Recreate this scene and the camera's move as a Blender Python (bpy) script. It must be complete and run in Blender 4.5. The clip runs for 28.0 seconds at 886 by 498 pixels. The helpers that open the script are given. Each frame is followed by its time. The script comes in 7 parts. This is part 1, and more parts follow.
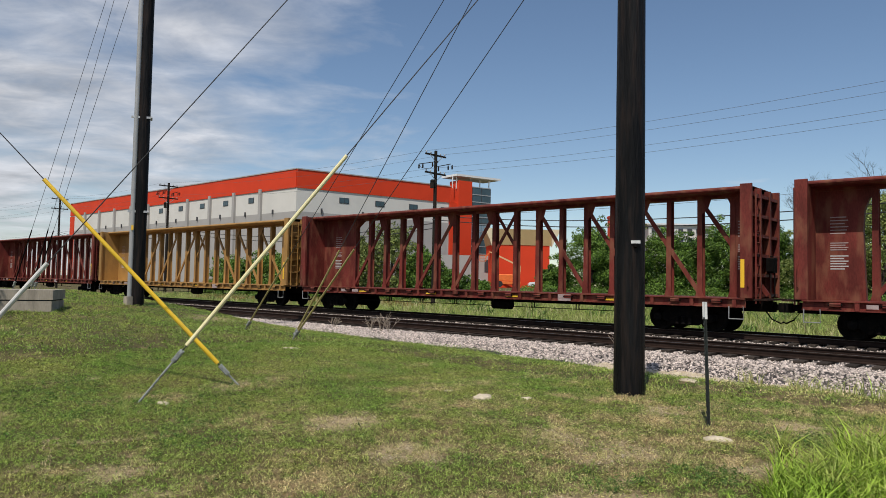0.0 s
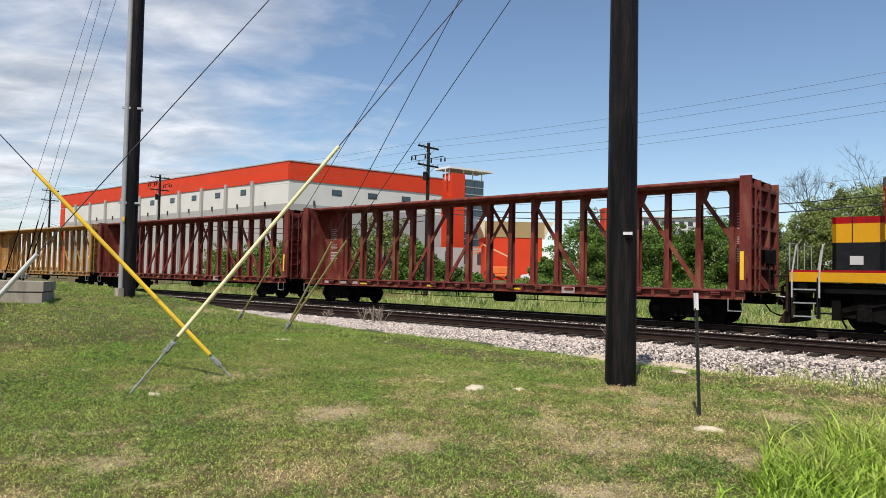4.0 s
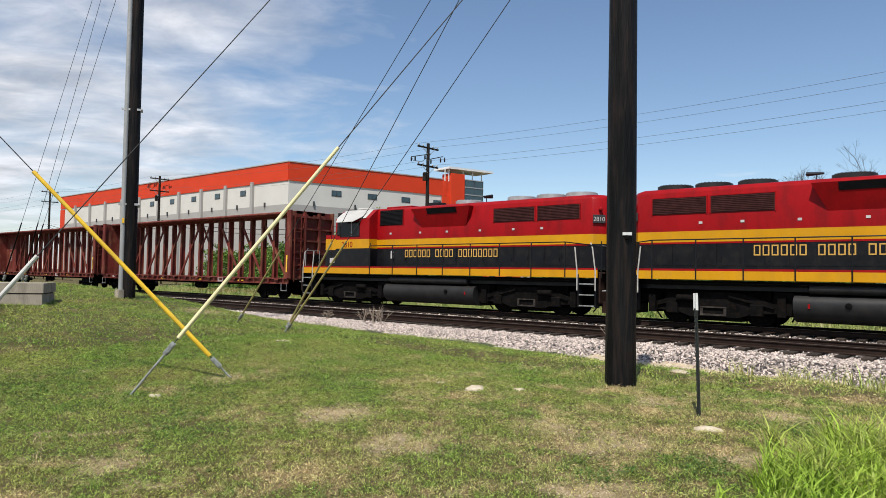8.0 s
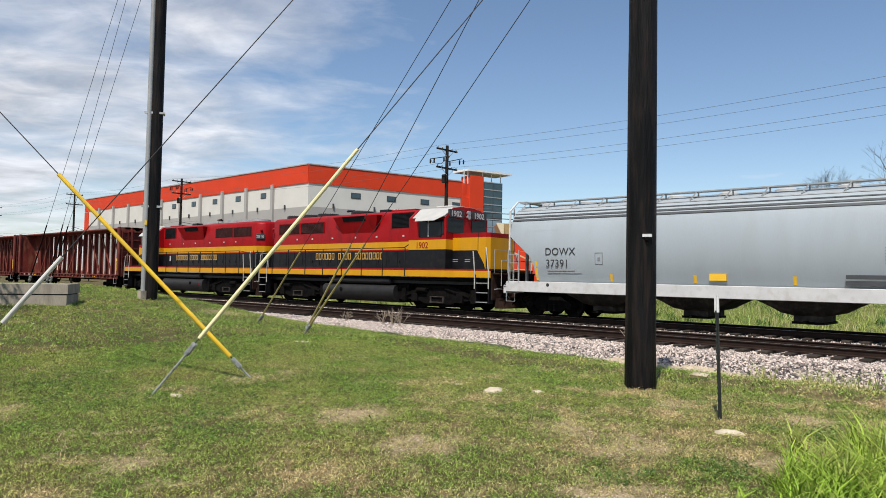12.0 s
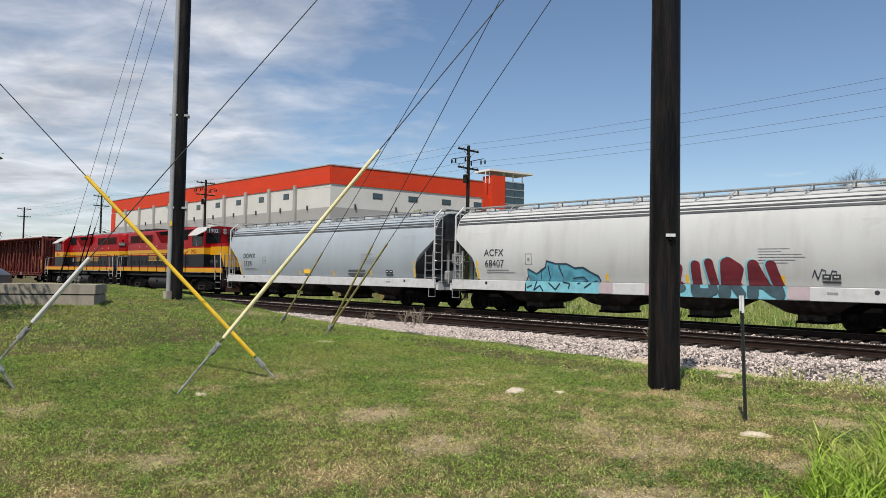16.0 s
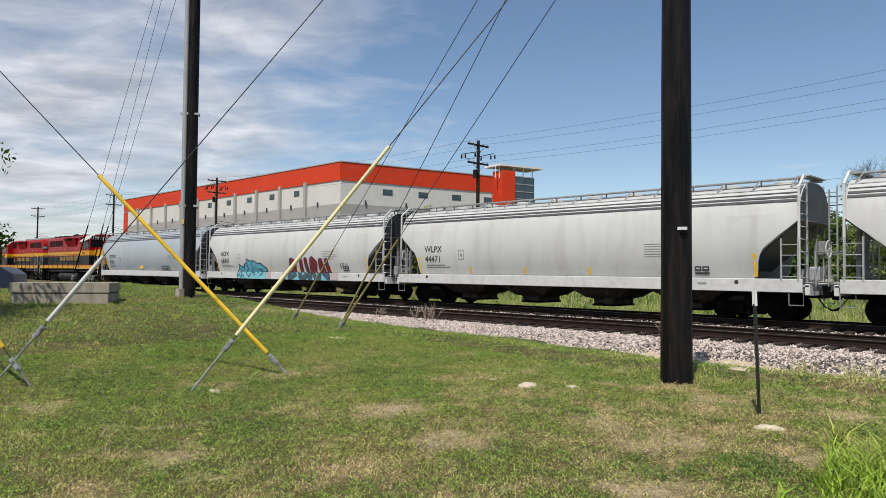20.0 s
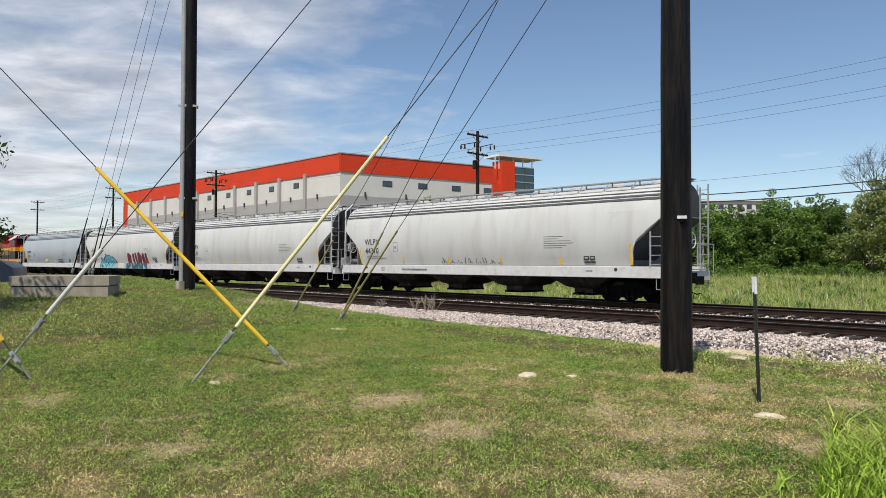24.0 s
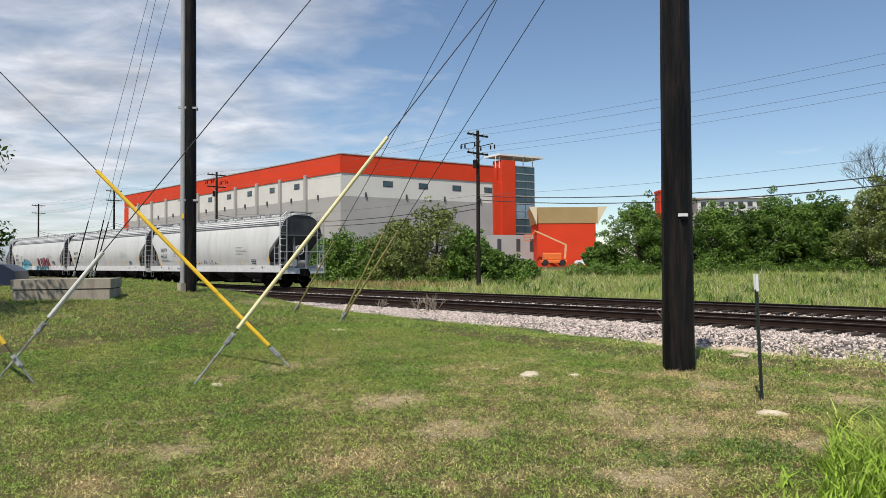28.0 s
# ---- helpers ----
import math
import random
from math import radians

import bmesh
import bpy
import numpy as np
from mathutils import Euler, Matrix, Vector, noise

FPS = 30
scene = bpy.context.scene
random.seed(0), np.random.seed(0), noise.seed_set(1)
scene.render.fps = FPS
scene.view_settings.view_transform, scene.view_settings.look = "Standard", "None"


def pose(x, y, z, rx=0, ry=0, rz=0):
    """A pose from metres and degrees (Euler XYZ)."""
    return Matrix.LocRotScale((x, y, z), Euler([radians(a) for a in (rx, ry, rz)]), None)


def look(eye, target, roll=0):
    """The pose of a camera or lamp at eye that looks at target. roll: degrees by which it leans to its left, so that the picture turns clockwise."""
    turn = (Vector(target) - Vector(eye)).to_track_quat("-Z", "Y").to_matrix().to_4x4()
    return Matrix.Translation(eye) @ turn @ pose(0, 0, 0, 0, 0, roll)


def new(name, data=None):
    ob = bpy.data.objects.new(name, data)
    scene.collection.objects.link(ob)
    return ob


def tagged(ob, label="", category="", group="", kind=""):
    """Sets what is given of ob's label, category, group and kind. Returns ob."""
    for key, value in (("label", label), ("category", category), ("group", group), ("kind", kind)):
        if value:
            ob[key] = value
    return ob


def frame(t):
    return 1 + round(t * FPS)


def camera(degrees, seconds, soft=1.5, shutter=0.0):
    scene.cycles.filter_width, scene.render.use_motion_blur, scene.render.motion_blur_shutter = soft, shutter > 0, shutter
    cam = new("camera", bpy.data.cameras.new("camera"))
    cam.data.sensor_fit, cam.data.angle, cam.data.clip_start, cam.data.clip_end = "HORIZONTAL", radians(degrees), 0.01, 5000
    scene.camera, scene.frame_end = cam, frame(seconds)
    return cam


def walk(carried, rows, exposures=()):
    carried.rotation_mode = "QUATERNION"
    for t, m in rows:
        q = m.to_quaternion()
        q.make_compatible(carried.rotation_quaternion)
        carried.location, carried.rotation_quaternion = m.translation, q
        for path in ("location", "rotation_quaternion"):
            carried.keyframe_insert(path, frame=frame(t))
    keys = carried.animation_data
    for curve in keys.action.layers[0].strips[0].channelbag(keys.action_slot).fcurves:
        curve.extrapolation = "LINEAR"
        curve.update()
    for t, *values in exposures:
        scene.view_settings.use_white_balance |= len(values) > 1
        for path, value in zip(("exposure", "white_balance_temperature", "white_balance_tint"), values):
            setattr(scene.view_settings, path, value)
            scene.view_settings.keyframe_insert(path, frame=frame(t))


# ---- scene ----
cam = camera(64.192, 28.0, soft=0.55)
CAMERA_ROWS = [
    (0.0, look((-0.014, -0.013, 1.480), (-65.85, 75.11, 6.20), 1.11)),
    (0.5, look((-0.023, -0.015, 1.477), (-65.77, 75.19, 6.09), 1.25)),
    (1.0, look((-0.021, -0.012, 1.471), (-65.66, 75.30, 5.93), 1.34)),
    (1.5, look((-0.015, -0.011, 1.474), (-65.49, 75.45, 5.76), 1.39)),
    (2.0, look((-0.012, -0.007, 1.472), (-65.29, 75.63, 5.58), 1.36)),
    (2.5, look((-0.016, -0.008, 1.473), (-65.16, 75.76, 5.41), 1.28)),
    (3.0, look((-0.017, -0.008, 1.470), (-65.14, 75.78, 5.26), 1.21)),
    (3.5, look((-0.016, -0.007, 1.466), (-65.14, 75.79, 5.15), 1.16)),
    (5.5, look((-0.009, 0.001, 1.464), (-64.88, 76.02, 5.15), 1.14)),
    (6.0, look((-0.006, -0.005, 1.466), (-64.83, 76.05, 5.13), 1.13)),
    (6.5, look((-0.006, -0.012, 1.468), (-64.78, 76.09, 5.09), 1.08)),
    (7.0, look((-0.010, -0.017, 1.468), (-64.82, 76.06, 5.08), 1.05)),
    (7.5, look((-0.013, -0.014, 1.468), (-64.92, 75.97, 5.16), 1.01)),
    (8.0, look((-0.007, -0.011, 1.469), (-65.07, 75.84, 5.20), 1.00)),
    (8.5, look((-0.008, -0.008, 1.465), (-65.25, 75.68, 5.21), 1.05)),
    (9.0, look((-0.012, -0.004, 1.465), (-65.42, 75.55, 5.23), 1.10)),
    (9.5, look((-0.012, -0.005, 1.461), (-65.59, 75.40, 5.24), 1.15)),
    (10.0, look((-0.008, -0.014, 1.464), (-65.82, 75.17, 5.35), 1.21)),
    (10.5, look((-0.002, -0.018, 1.466), (-66.10, 74.92, 5.45), 1.21)),
    (11.0, look((-0.002, -0.020, 1.468), (-66.41, 74.64, 5.50), 1.17)),
    (11.5, look((-0.002, -0.015, 1.465), (-66.74, 74.35, 5.48), 1.12)),
    (12.0, look((-0.000, -0.011, 1.460), (-67.07, 74.05, 5.46), 1.11)),
    (12.5, look((-0.004, -0.010, 1.457), (-67.51, 73.66, 5.44), 1.12)),
    (14.5, look((-0.006, -0.015, 1.460), (-69.05, 72.23, 5.26), 1.21)),
    (15.0, look((-0.001, -0.016, 1.462), (-69.15, 72.13, 5.22), 1.18)),
    (15.5, look((0.004, -0.016, 1.462), (-69.24, 72.03, 5.31), 1.13)),
    (16.0, look((0.004, -0.017, 1.463), (-69.30, 71.96, 5.41), 1.07)),
    (16.5, look((0.002, -0.011, 1.464), (-69.40, 71.88, 5.44), 0.95)),
    (17.0, look((-0.001, -0.009, 1.458), (-69.57, 71.71, 5.44), 0.78)),
    (17.5, look((-0.000, -0.006, 1.457), (-69.76, 71.54, 5.26), 0.63)),
    (18.0, look((0.003, -0.009, 1.458), (-69.94, 71.37, 5.03), 0.51)),
    (18.5, look((0.005, -0.014, 1.459), (-70.10, 71.21, 4.89), 0.49)),
    (19.0, look((0.004, -0.018, 1.460), (-70.21, 71.10, 4.81), 0.52)),
    (19.5, look((0.004, -0.023, 1.460), (-70.30, 71.02, 4.77), 0.57)),
    (20.0, look((0.006, -0.024, 1.462), (-70.38, 70.94, 4.75), 0.57)),
    (20.5, look((0.007, -0.022, 1.462), (-70.47, 70.85, 4.65), 0.54)),
    (21.0, look((0.006, -0.016, 1.460), (-70.55, 70.78, 4.57), 0.46)),
    (21.5, look((0.000, -0.012, 1.458), (-70.58, 70.77, 4.44), 0.39)),
    (23.5, look((-0.003, -0.006, 1.456), (-70.51, 70.88, 3.56), 0.17)),
    (24.0, look((0.002, -0.003, 1.454), (-70.42, 70.97, 3.48), 0.19)),
    (24.5, look((0.002, -0.000, 1.457), (-70.27, 71.11, 3.50), 0.22)),
    (25.0, look((0.002, 0.002, 1.455), (-70.16, 71.23, 3.57), 0.21)),
    (25.5, look((0.001, 0.004, 1.456), (-70.10, 71.28, 3.62), 0.16)),
    (26.0, look((0.001, 0.001, 1.454), (-70.11, 71.27, 3.65), 0.08)),
    (26.5, look((-0.003, -0.004, 1.455), (-70.17, 71.21, 3.61), -0.01)),
    (27.0, look((-0.003, -0.006, 1.453), (-70.29, 71.09, 3.58), -0.12)),
    (27.5, look((-0.003, -0.005, 1.454), (-70.43, 70.96, 3.54), -0.23)),
    (28.0, look((0.000, -0.000, 1.455), (-70.53, 70.87, 3.45), -0.30)),
]
EXPOSURES = [(0.0, -0.03), (0.2, 0.24), (0.4, 0.33), (11.0, 0.33), (15.5, 0.17), (21.0, 0.15), (25.0, 0.24), (28.0, 0.24)]
walk(cam, CAMERA_ROWS, EXPOSURES)

# ---- world, sun, exposure ----
SUN_FROM = Vector((0.38, -0.925, 0.0)).normalized()
SUN_ELEV = radians(57)
world = bpy.data.worlds.new("sky")
scene.world = world
world.use_nodes = True
wn = world.node_tree
wn.nodes.clear()


def wnode(kind, **kw):
    n = wn.nodes.new(kind)
    for k, v in kw.items():
        n.inputs[k].default_value = v
    return n


sky = wn.nodes.new("ShaderNodeTexSky")
sky.sky_type, sky.sun_disc = "NISHITA", False
sky.sun_elevation = SUN_ELEV
sky.sun_rotation = math.atan2(SUN_FROM.x, SUN_FROM.y)
sky.air_density, sky.dust_density, sky.ozone_density = 1.0, 0.08, 2.6
coord = wn.nodes.new("ShaderNodeTexCoord")
sep = wn.nodes.new("ShaderNodeSeparateXYZ")
wn.links.new(coord.outputs["Generated"], sep.inputs[0])


def wmath(op, a, b=None, clamp=False):
    n = wn.nodes.new("ShaderNodeMath")
    n.operation, n.use_clamp = op, clamp
    for i, v in enumerate((a, b)):
        if v is None:
            continue
        if isinstance(v, (int, float)):
            n.inputs[i].default_value = v
        else:
            wn.links.new(v, n.inputs[i])
    return n.outputs[0]


# a flat cloud sheet high above: direction over height
up = wmath("MAXIMUM", wmath("ADD", sep.outputs[2], 0.12), 0.05)
cu, cv = wmath("DIVIDE", sep.outputs[0], up), wmath("DIVIDE", sep.outputs[1], up)
comb = wn.nodes.new("ShaderNodeCombineXYZ")
wn.links.new(wmath("MULTIPLY", wmath("ADD", cu, cv), 0.50), comb.inputs[0])
wn.links.new(wmath("MULTIPLY", wmath("SUBTRACT", cv, cu), 0.62), comb.inputs[1])
cloud_a = wnode("ShaderNodeTexNoise", Scale=1.1, Detail=8.0, Roughness=0.56, Distortion=0.4)
cloud_b = wnode("ShaderNodeTexNoise", Scale=4.2, Detail=7.0, Roughness=0.57, Distortion=0.4)
for n in (cloud_a, cloud_b):
    wn.links.new(comb.outputs[0], n.inputs["Vector"])
# cover thickens towards the west (-x) and thins to clear sky in the north
west = wmath("SUBTRACT", wmath("MULTIPLY", sep.outputs[0], -1.0), wmath("MULTIPLY", sep.outputs[1], 0.75))
cover = wmath("MULTIPLY", wmath("ADD", west, 0.03), 1.75, True)
mix = wmath("ADD", wmath("MULTIPLY", cloud_a.outputs[0], 1.0), wmath("MULTIPLY", cloud_b.outputs[0], 0.36))
dens = wmath("MULTIPLY", wmath("ADD", wmath("SUBTRACT", mix, 0.86), wmath("MULTIPLY", cover, 0.40)), 3.0, True)
dens = wmath("MULTIPLY", dens, 0.93)
# thick parts of the sheet are greyer, thin edges whiter
tone = wmath("ADD", wmath("MULTIPLY", cloud_b.outputs[0], 8.5), 1.75)
shade = wn.nodes.new("ShaderNodeCombineXYZ")
for i, k in enumerate((0.965, 0.99, 1.06)):
    wn.links.new(wmath("MULTIPLY", tone, k), shade.inputs[i])
white = wn.nodes.new("ShaderNodeMixRGB")
wn.links.new(dens, white.inputs[0])
wn.links.new(sky.outputs[0], white.inputs[1])
wn.links.new(shade.outputs[0], white.inputs[2])
back = wn.nodes.new("ShaderNodeBackground")
back.inputs[1].default_value = 0.10
wn.links.new(white.outputs[0], back.inputs[0])
wout = wn.nodes.new("ShaderNodeOutputWorld")
wn.links.new(back.outputs[0], wout.inputs[0])

sun = new("sun", bpy.data.lights.new("sun", "SUN"))
sun.data.energy, sun.data.angle, sun.data.color = 3.9, radians(0.5), (1.0, 0.95, 0.88)
sun_dir = Vector((SUN_FROM.x * math.cos(SUN_ELEV), SUN_FROM.y * math.cos(SUN_ELEV), math.sin(SUN_ELEV)))
sun.matrix_world = look(tuple(sun_dir * 60), (0, 0, 0))



# ---- mesh helpers ----
class Shape:
    """Collects vertices and faces of one mesh."""

    def __init__(self):
        self.v, self.f = [], []

    def add(self, verts, faces):
        o = len(self.v)
        self.v += [tuple(p) for p in verts]
        self.f += [tuple(i + o for i in f) for f in faces]
        return self

    def box(self, x0, y0, z0, x1, y1, z1):
        v = [(x, y, z) for x in (x0, x1) for y in (y0, y1) for z in (z0, z1)]
        return self.add(v, [(0, 1, 3, 2), (4, 6, 7, 5), (0, 4, 5, 1), (2, 3, 7, 6), (0, 2, 6, 4), (1, 5, 7, 3)])

    def cbox(self, x0, y0, z0, x1, y1, z1, c=0.02):
        """A box with its long edges chamfered (seen along x)."""
        p = [(y0 + c, z0), (y1 - c, z0), (y1, z0 + c), (y1, z1 - c), (y1 - c, z1), (y0 + c, z1), (y0, z1 - c), (y0, z0 + c)]
        return self.prism(p, x0, x1)

    def prism(self, yz, x0, x1):
        """A closed outline in y, z drawn along x."""
        n = len(yz)
        v = [(x0, y, z) for y, z in yz] + [(x1, y, z) for y, z in yz]
        f = [(i, (i + 1) % n, n + (i + 1) % n, n + i) for i in range(n)]
        return self.add(v, f + [tuple(range(n))[::-1], tuple(range(n, 2 * n))])

    def prism_y(self, xz, y0, y1):
        n = len(xz)
        v = [(x, y0, z) for x, z in xz] + [(x, y1, z) for x, z in xz]
        f = [(i, (i + 1) % n, n + (i + 1) % n, n + i) for i in range(n)]
        return self.add(v, f + [tuple(range(n))[::-1], tuple(range(n, 2 * n))])

    def prism_z(self, xy, z0, z1):
        n = len(xy)
        v = [(x, y, z0) for x, y in xy] + [(x, y, z1) for x, y in xy]
        f = [(i, (i + 1) % n, n + (i + 1) % n, n + i) for i in range(n)]
        return self.add(v, f + [tuple(range(n))[::-1], tuple(range(n, 2 * n))])

    def rod(self, a, b, r, n=8, r2=None):
        """A round or tapered bar from a to b."""
        a, b = Vector(a), Vector(b)
        d = (b - a).normalized()
        s = d.orthogonal().normalized()
        t = d.cross(s)
        r2 = r if r2 is None else r2
        ring = [(math.cos(2 * math.pi * i / n), math.sin(2 * math.pi * i / n)) for i in range(n)]
        v = [a + r * (c * s + k * t) for c, k in ring] + [b + r2 * (c * s + k * t) for c, k in ring]
        f = [(i, (i + 1) % n, n + (i + 1) % n, n + i) for i in range(n)]
        return self.add(v, f + [tuple(range(n))[::-1], tuple(range(n, 2 * n))])

    def bar(self, a, b, w, h):
        """A square bar from a to b: w across, h high."""
        a, b = Vector(a), Vector(b)
        d = (b - a).normalized()
        s = d.cross(Vector((0, 0, 1)))
        s = s.normalized() if s.length > 1e-4 else Vector((1, 0, 0))
        t = s.cross(d)
        q = [(-1, -1), (1, -1), (1, 1), (-1, 1)]
        v = [p + s * (i * w / 2) + t * (j * h / 2) for p in (a, b) for i, j in q]
        return self.add(v, [(0, 1, 5, 4), (1, 2, 6, 5), (2, 3, 7, 6), (3, 0, 4, 7), (3, 2, 1, 0), (4, 5, 6, 7)])

    def tube(self, pts, r, n=6):
        """A bent round pipe through points."""
        pts = [Vector(p) for p in pts]
        secs = []
        for i, p in enumerate(pts):
            d = (pts[min(i + 1, len(pts) - 1)] - pts[max(i - 1, 0)]).normalized()
            ref = Vector((0.31, 0.22, 0.93)) if abs(d.z) < 0.8 else Vector((0.9, 0.31, 0.2))
            s = d.cross(ref).normalized()
            t = d.cross(s)
            secs.append([p + r * (math.cos(2 * math.pi * k / n) * s + math.sin(2 * math.pi * k / n) * t) for k in range(n)])
        return self.loft(secs)

    def lathe_y(self, rings, n=24):
        """Rings (y, radius) turned about the y axis."""
        v, f = [], []
        for y, r in rings:
            v += [(r * math.cos(2 * math.pi * i / n), y, r * math.sin(2 * math.pi * i / n)) for i in range(n)]
        for k in range(len(rings) - 1):
            f += [(k * n + i, k * n + (i + 1) % n, (k + 1) * n + (i + 1) % n, (k + 1) * n + i) for i in range(n)]
        f += [tuple(range(n)), tuple(range((len(rings) - 1) * n, len(rings) * n))[::-1]]
        return self.add(v, f)

    def lathe_z(self, rings, n=20, x=0, y=0):
        v, f = [], []
        for z, r in rings:
            v += [(x + r * math.cos(2 * math.pi * i / n), y + r * math.sin(2 * math.pi * i / n), z) for i in range(n)]
        for k in range(len(rings) - 1):
            f += [(k * n + i, k * n + (i + 1) % n, (k + 1) * n + (i + 1) % n, (k + 1) * n + i) for i in range(n)]
        f += [tuple(range(n))[::-1], tuple(range((len(rings) - 1) * n, len(rings) * n))]
        return self.add(v, f)

    def loft(self, sections, close=True, caps=True):
        """Skins a row of equal outlines."""
        n = len(sections[0])
        v = [p for s in sections for p in s]
        f = []
        for k in range(len(sections) - 1):
            for i in range(n if close else n - 1):
                j = (i + 1) % n
                f.append((k * n + i, k * n + j, (k + 1) * n + j, (k + 1) * n + i))
        if caps and close:
            f += [tuple(range(n))[::-1], tuple(range((len(sections) - 1) * n, len(sections) * n))]
        return self.add(v, f)

    def moved(self, m):
        self.v = [tuple(m @ Vector(p)) for p in self.v]
        return self

    def mesh(self, name, smooth=True, angle=35):
        me = bpy.data.meshes.new(name)
        me.from_pydata(self.v, [], self.f)
        bm = bmesh.new()
        bm.from_mesh(me)
        bmesh.ops.recalc_face_normals(bm, faces=bm.faces)
        bm.to_mesh(me)
        bm.free()
        if smooth:
            me.shade_smooth()
            me.set_sharp_from_angle(angle=radians(angle))
        return me


def part(name, shape, material, parent, label="", at=None):
    """One mesh object under a thing or a part."""
    me = shape if isinstance(shape, bpy.types.Mesh) else shape.mesh(name)
    if not me.materials:
        me.materials.append(material)
    ob = new(name, me)
    ob.parent = parent
    if at is not None:
        ob.matrix_basis = at
    if label:
        ob["label"] = label
    return ob


def thing(name, label, category, group="", kind="", at=None):
    ob = new(name)
    ob.empty_display_size = 0.2
    if at is not None:
        ob.matrix_basis = at
    return tagged(ob, label, category, group, kind)


def solid(name, shape, material, label, category="", group="", kind="", at=None):
    """A thing of one mesh."""
    me = shape if isinstance(shape, bpy.types.Mesh) else shape.mesh(name)
    if not me.materials:
        me.materials.append(material)
    ob = new(name, me)
    if at is not None:
        ob.matrix_basis = at
    return tagged(ob, label, category, group, kind)


def lettering(text, size, spread=1.0, bold=0.0):
    """A flat mesh of words in the built-in font, in the x, z plane, facing -y, 3 mm thick."""
    cu = bpy.data.curves.new("lettering", "FONT")
    cu.body, cu.size, cu.extrude, cu.space_character, cu.offset = text, size, 0.003, spread, bold
    ob = bpy.data.objects.new("lettering", cu)
    me = bpy.data.meshes.new_from_object(ob)
    me.transform(Matrix.Rotation(radians(90), 4, "X"))
    bpy.data.objects.remove(ob)
    bpy.data.curves.remove(cu)
    return me


# ---- materials ----
def material(name, colour, rough=0.6, metal=0.0, vary=0.25, scale=2.0, fine=40.0, bump=0.15, dirt=None, dirt_amount=0.0, streak=1.0, spec=0.5, per_object=0.0, per_island=0.0):
    """Painted, stone or earthy surface: base colour with broad and fine variation, optional dirt in patches, and fine relief."""
    m = bpy.data.materials.new(name)
    m.use_nodes = True
    nt = m.node_tree
    b = nt.nodes["Principled BSDF"]
    tc = nt.nodes.new("ShaderNodeTexCoord")
    mp = nt.nodes.new("ShaderNodeMapping")
    mp.inputs["Scale"].default_value = (1, 1, 1 / streak)
    nt.links.new(tc.outputs["Object"], mp.inputs[0])

    def noise_tex(s, d=5.0):
        n = nt.nodes.new("ShaderNodeTexNoise")
        n.inputs["Scale"].default_value, n.inputs["Detail"].default_value = s, d
        nt.links.new(mp.outputs[0], n.inputs["Vector"])
        return n

    broad, grain = noise_tex(scale), noise_tex(fine)
    ramp = nt.nodes.new("ShaderNodeMapRange")
    ramp.inputs["From Min"].default_value, ramp.inputs["From Max"].default_value = 0.3, 0.7
    ramp.inputs["To Min"].default_value, ramp.inputs["To Max"].default_value = 1 - vary, 1 + vary
    nt.links.new(broad.outputs[0], ramp.inputs[0])
    ramp2 = nt.nodes.new("ShaderNodeMapRange")
    ramp2.inputs["From Min"].default_value, ramp2.inputs["From Max"].default_value = 0.3, 0.7
    ramp2.inputs["To Min"].default_value, ramp2.inputs["To Max"].default_value = 1 - vary * 0.5, 1 + vary * 0.5
    nt.links.new(grain.outputs[0], ramp2.inputs[0])
    mul = nt.nodes.new("ShaderNodeMath")
    mul.operation = "MULTIPLY"
    nt.links.new(ramp.outputs[0], mul.inputs[0])
    nt.links.new(ramp2.outputs[0], mul.inputs[1])
    fac = mul.outputs[0]
    for amount, kind, out in ((per_object, "ShaderNodeObjectInfo", "Random"), (per_island, "ShaderNodeNewGeometry", "Random Per Island")):
        if amount:
            info = nt.nodes.new(kind)
            rr = nt.nodes.new("ShaderNodeMapRange")
            rr.inputs["To Min"].default_value, rr.inputs["To Max"].default_value = 1 - amount, 1 + amount
            nt.links.new(info.outputs[out], rr.inputs[0])
            m3 = nt.nodes.new("ShaderNodeMath")
            m3.operation = "MULTIPLY"
            nt.links.new(fac, m3.inputs[0])
            nt.links.new(rr.outputs[0], m3.inputs[1])
            fac = m3.outputs[0]
    col = nt.nodes.new("ShaderNodeVectorMath")
    col.operation = "SCALE"
    col.inputs[0].default_value = colour
    nt.links.new(fac, col.inputs["Scale"])
    out = col.outputs[0]
    if dirt:
        spots = noise_tex(scale * 2.3, 8.0)
        cut = nt.nodes.new("ShaderNodeMapRange")
        cut.inputs["From Min"].default_value, cut.inputs["From Max"].default_value = 0.48, 0.68
        cut.inputs["To Max"].default_value = dirt_amount
        nt.links.new(spots.outputs[0], cut.inputs[0])
        mx = nt.nodes.new("ShaderNodeMixRGB")
        nt.links.new(cut.outputs[0], mx.inputs[0])
        nt.links.new(out, mx.inputs[1])
        mx.inputs[2].default_value = (*dirt, 1)
        out = mx.outputs[0]
    nt.links.new(out, b.inputs["Base Color"])
    b.inputs["Roughness"].default_value, b.inputs["Metallic"].default_value = rough, metal
    b.inputs["Specular IOR Level"].default_value = spec
    if bump:
        bp = nt.nodes.new("ShaderNodeBump")
        bp.inputs["Strength"].default_value, bp.inputs["Distance"].default_value = bump, 0.02
        nt.links.new(grain.outputs[0], bp.inputs["Height"])
        nt.links.new(bp.outputs[0], b.inputs["Normal"])
    return m


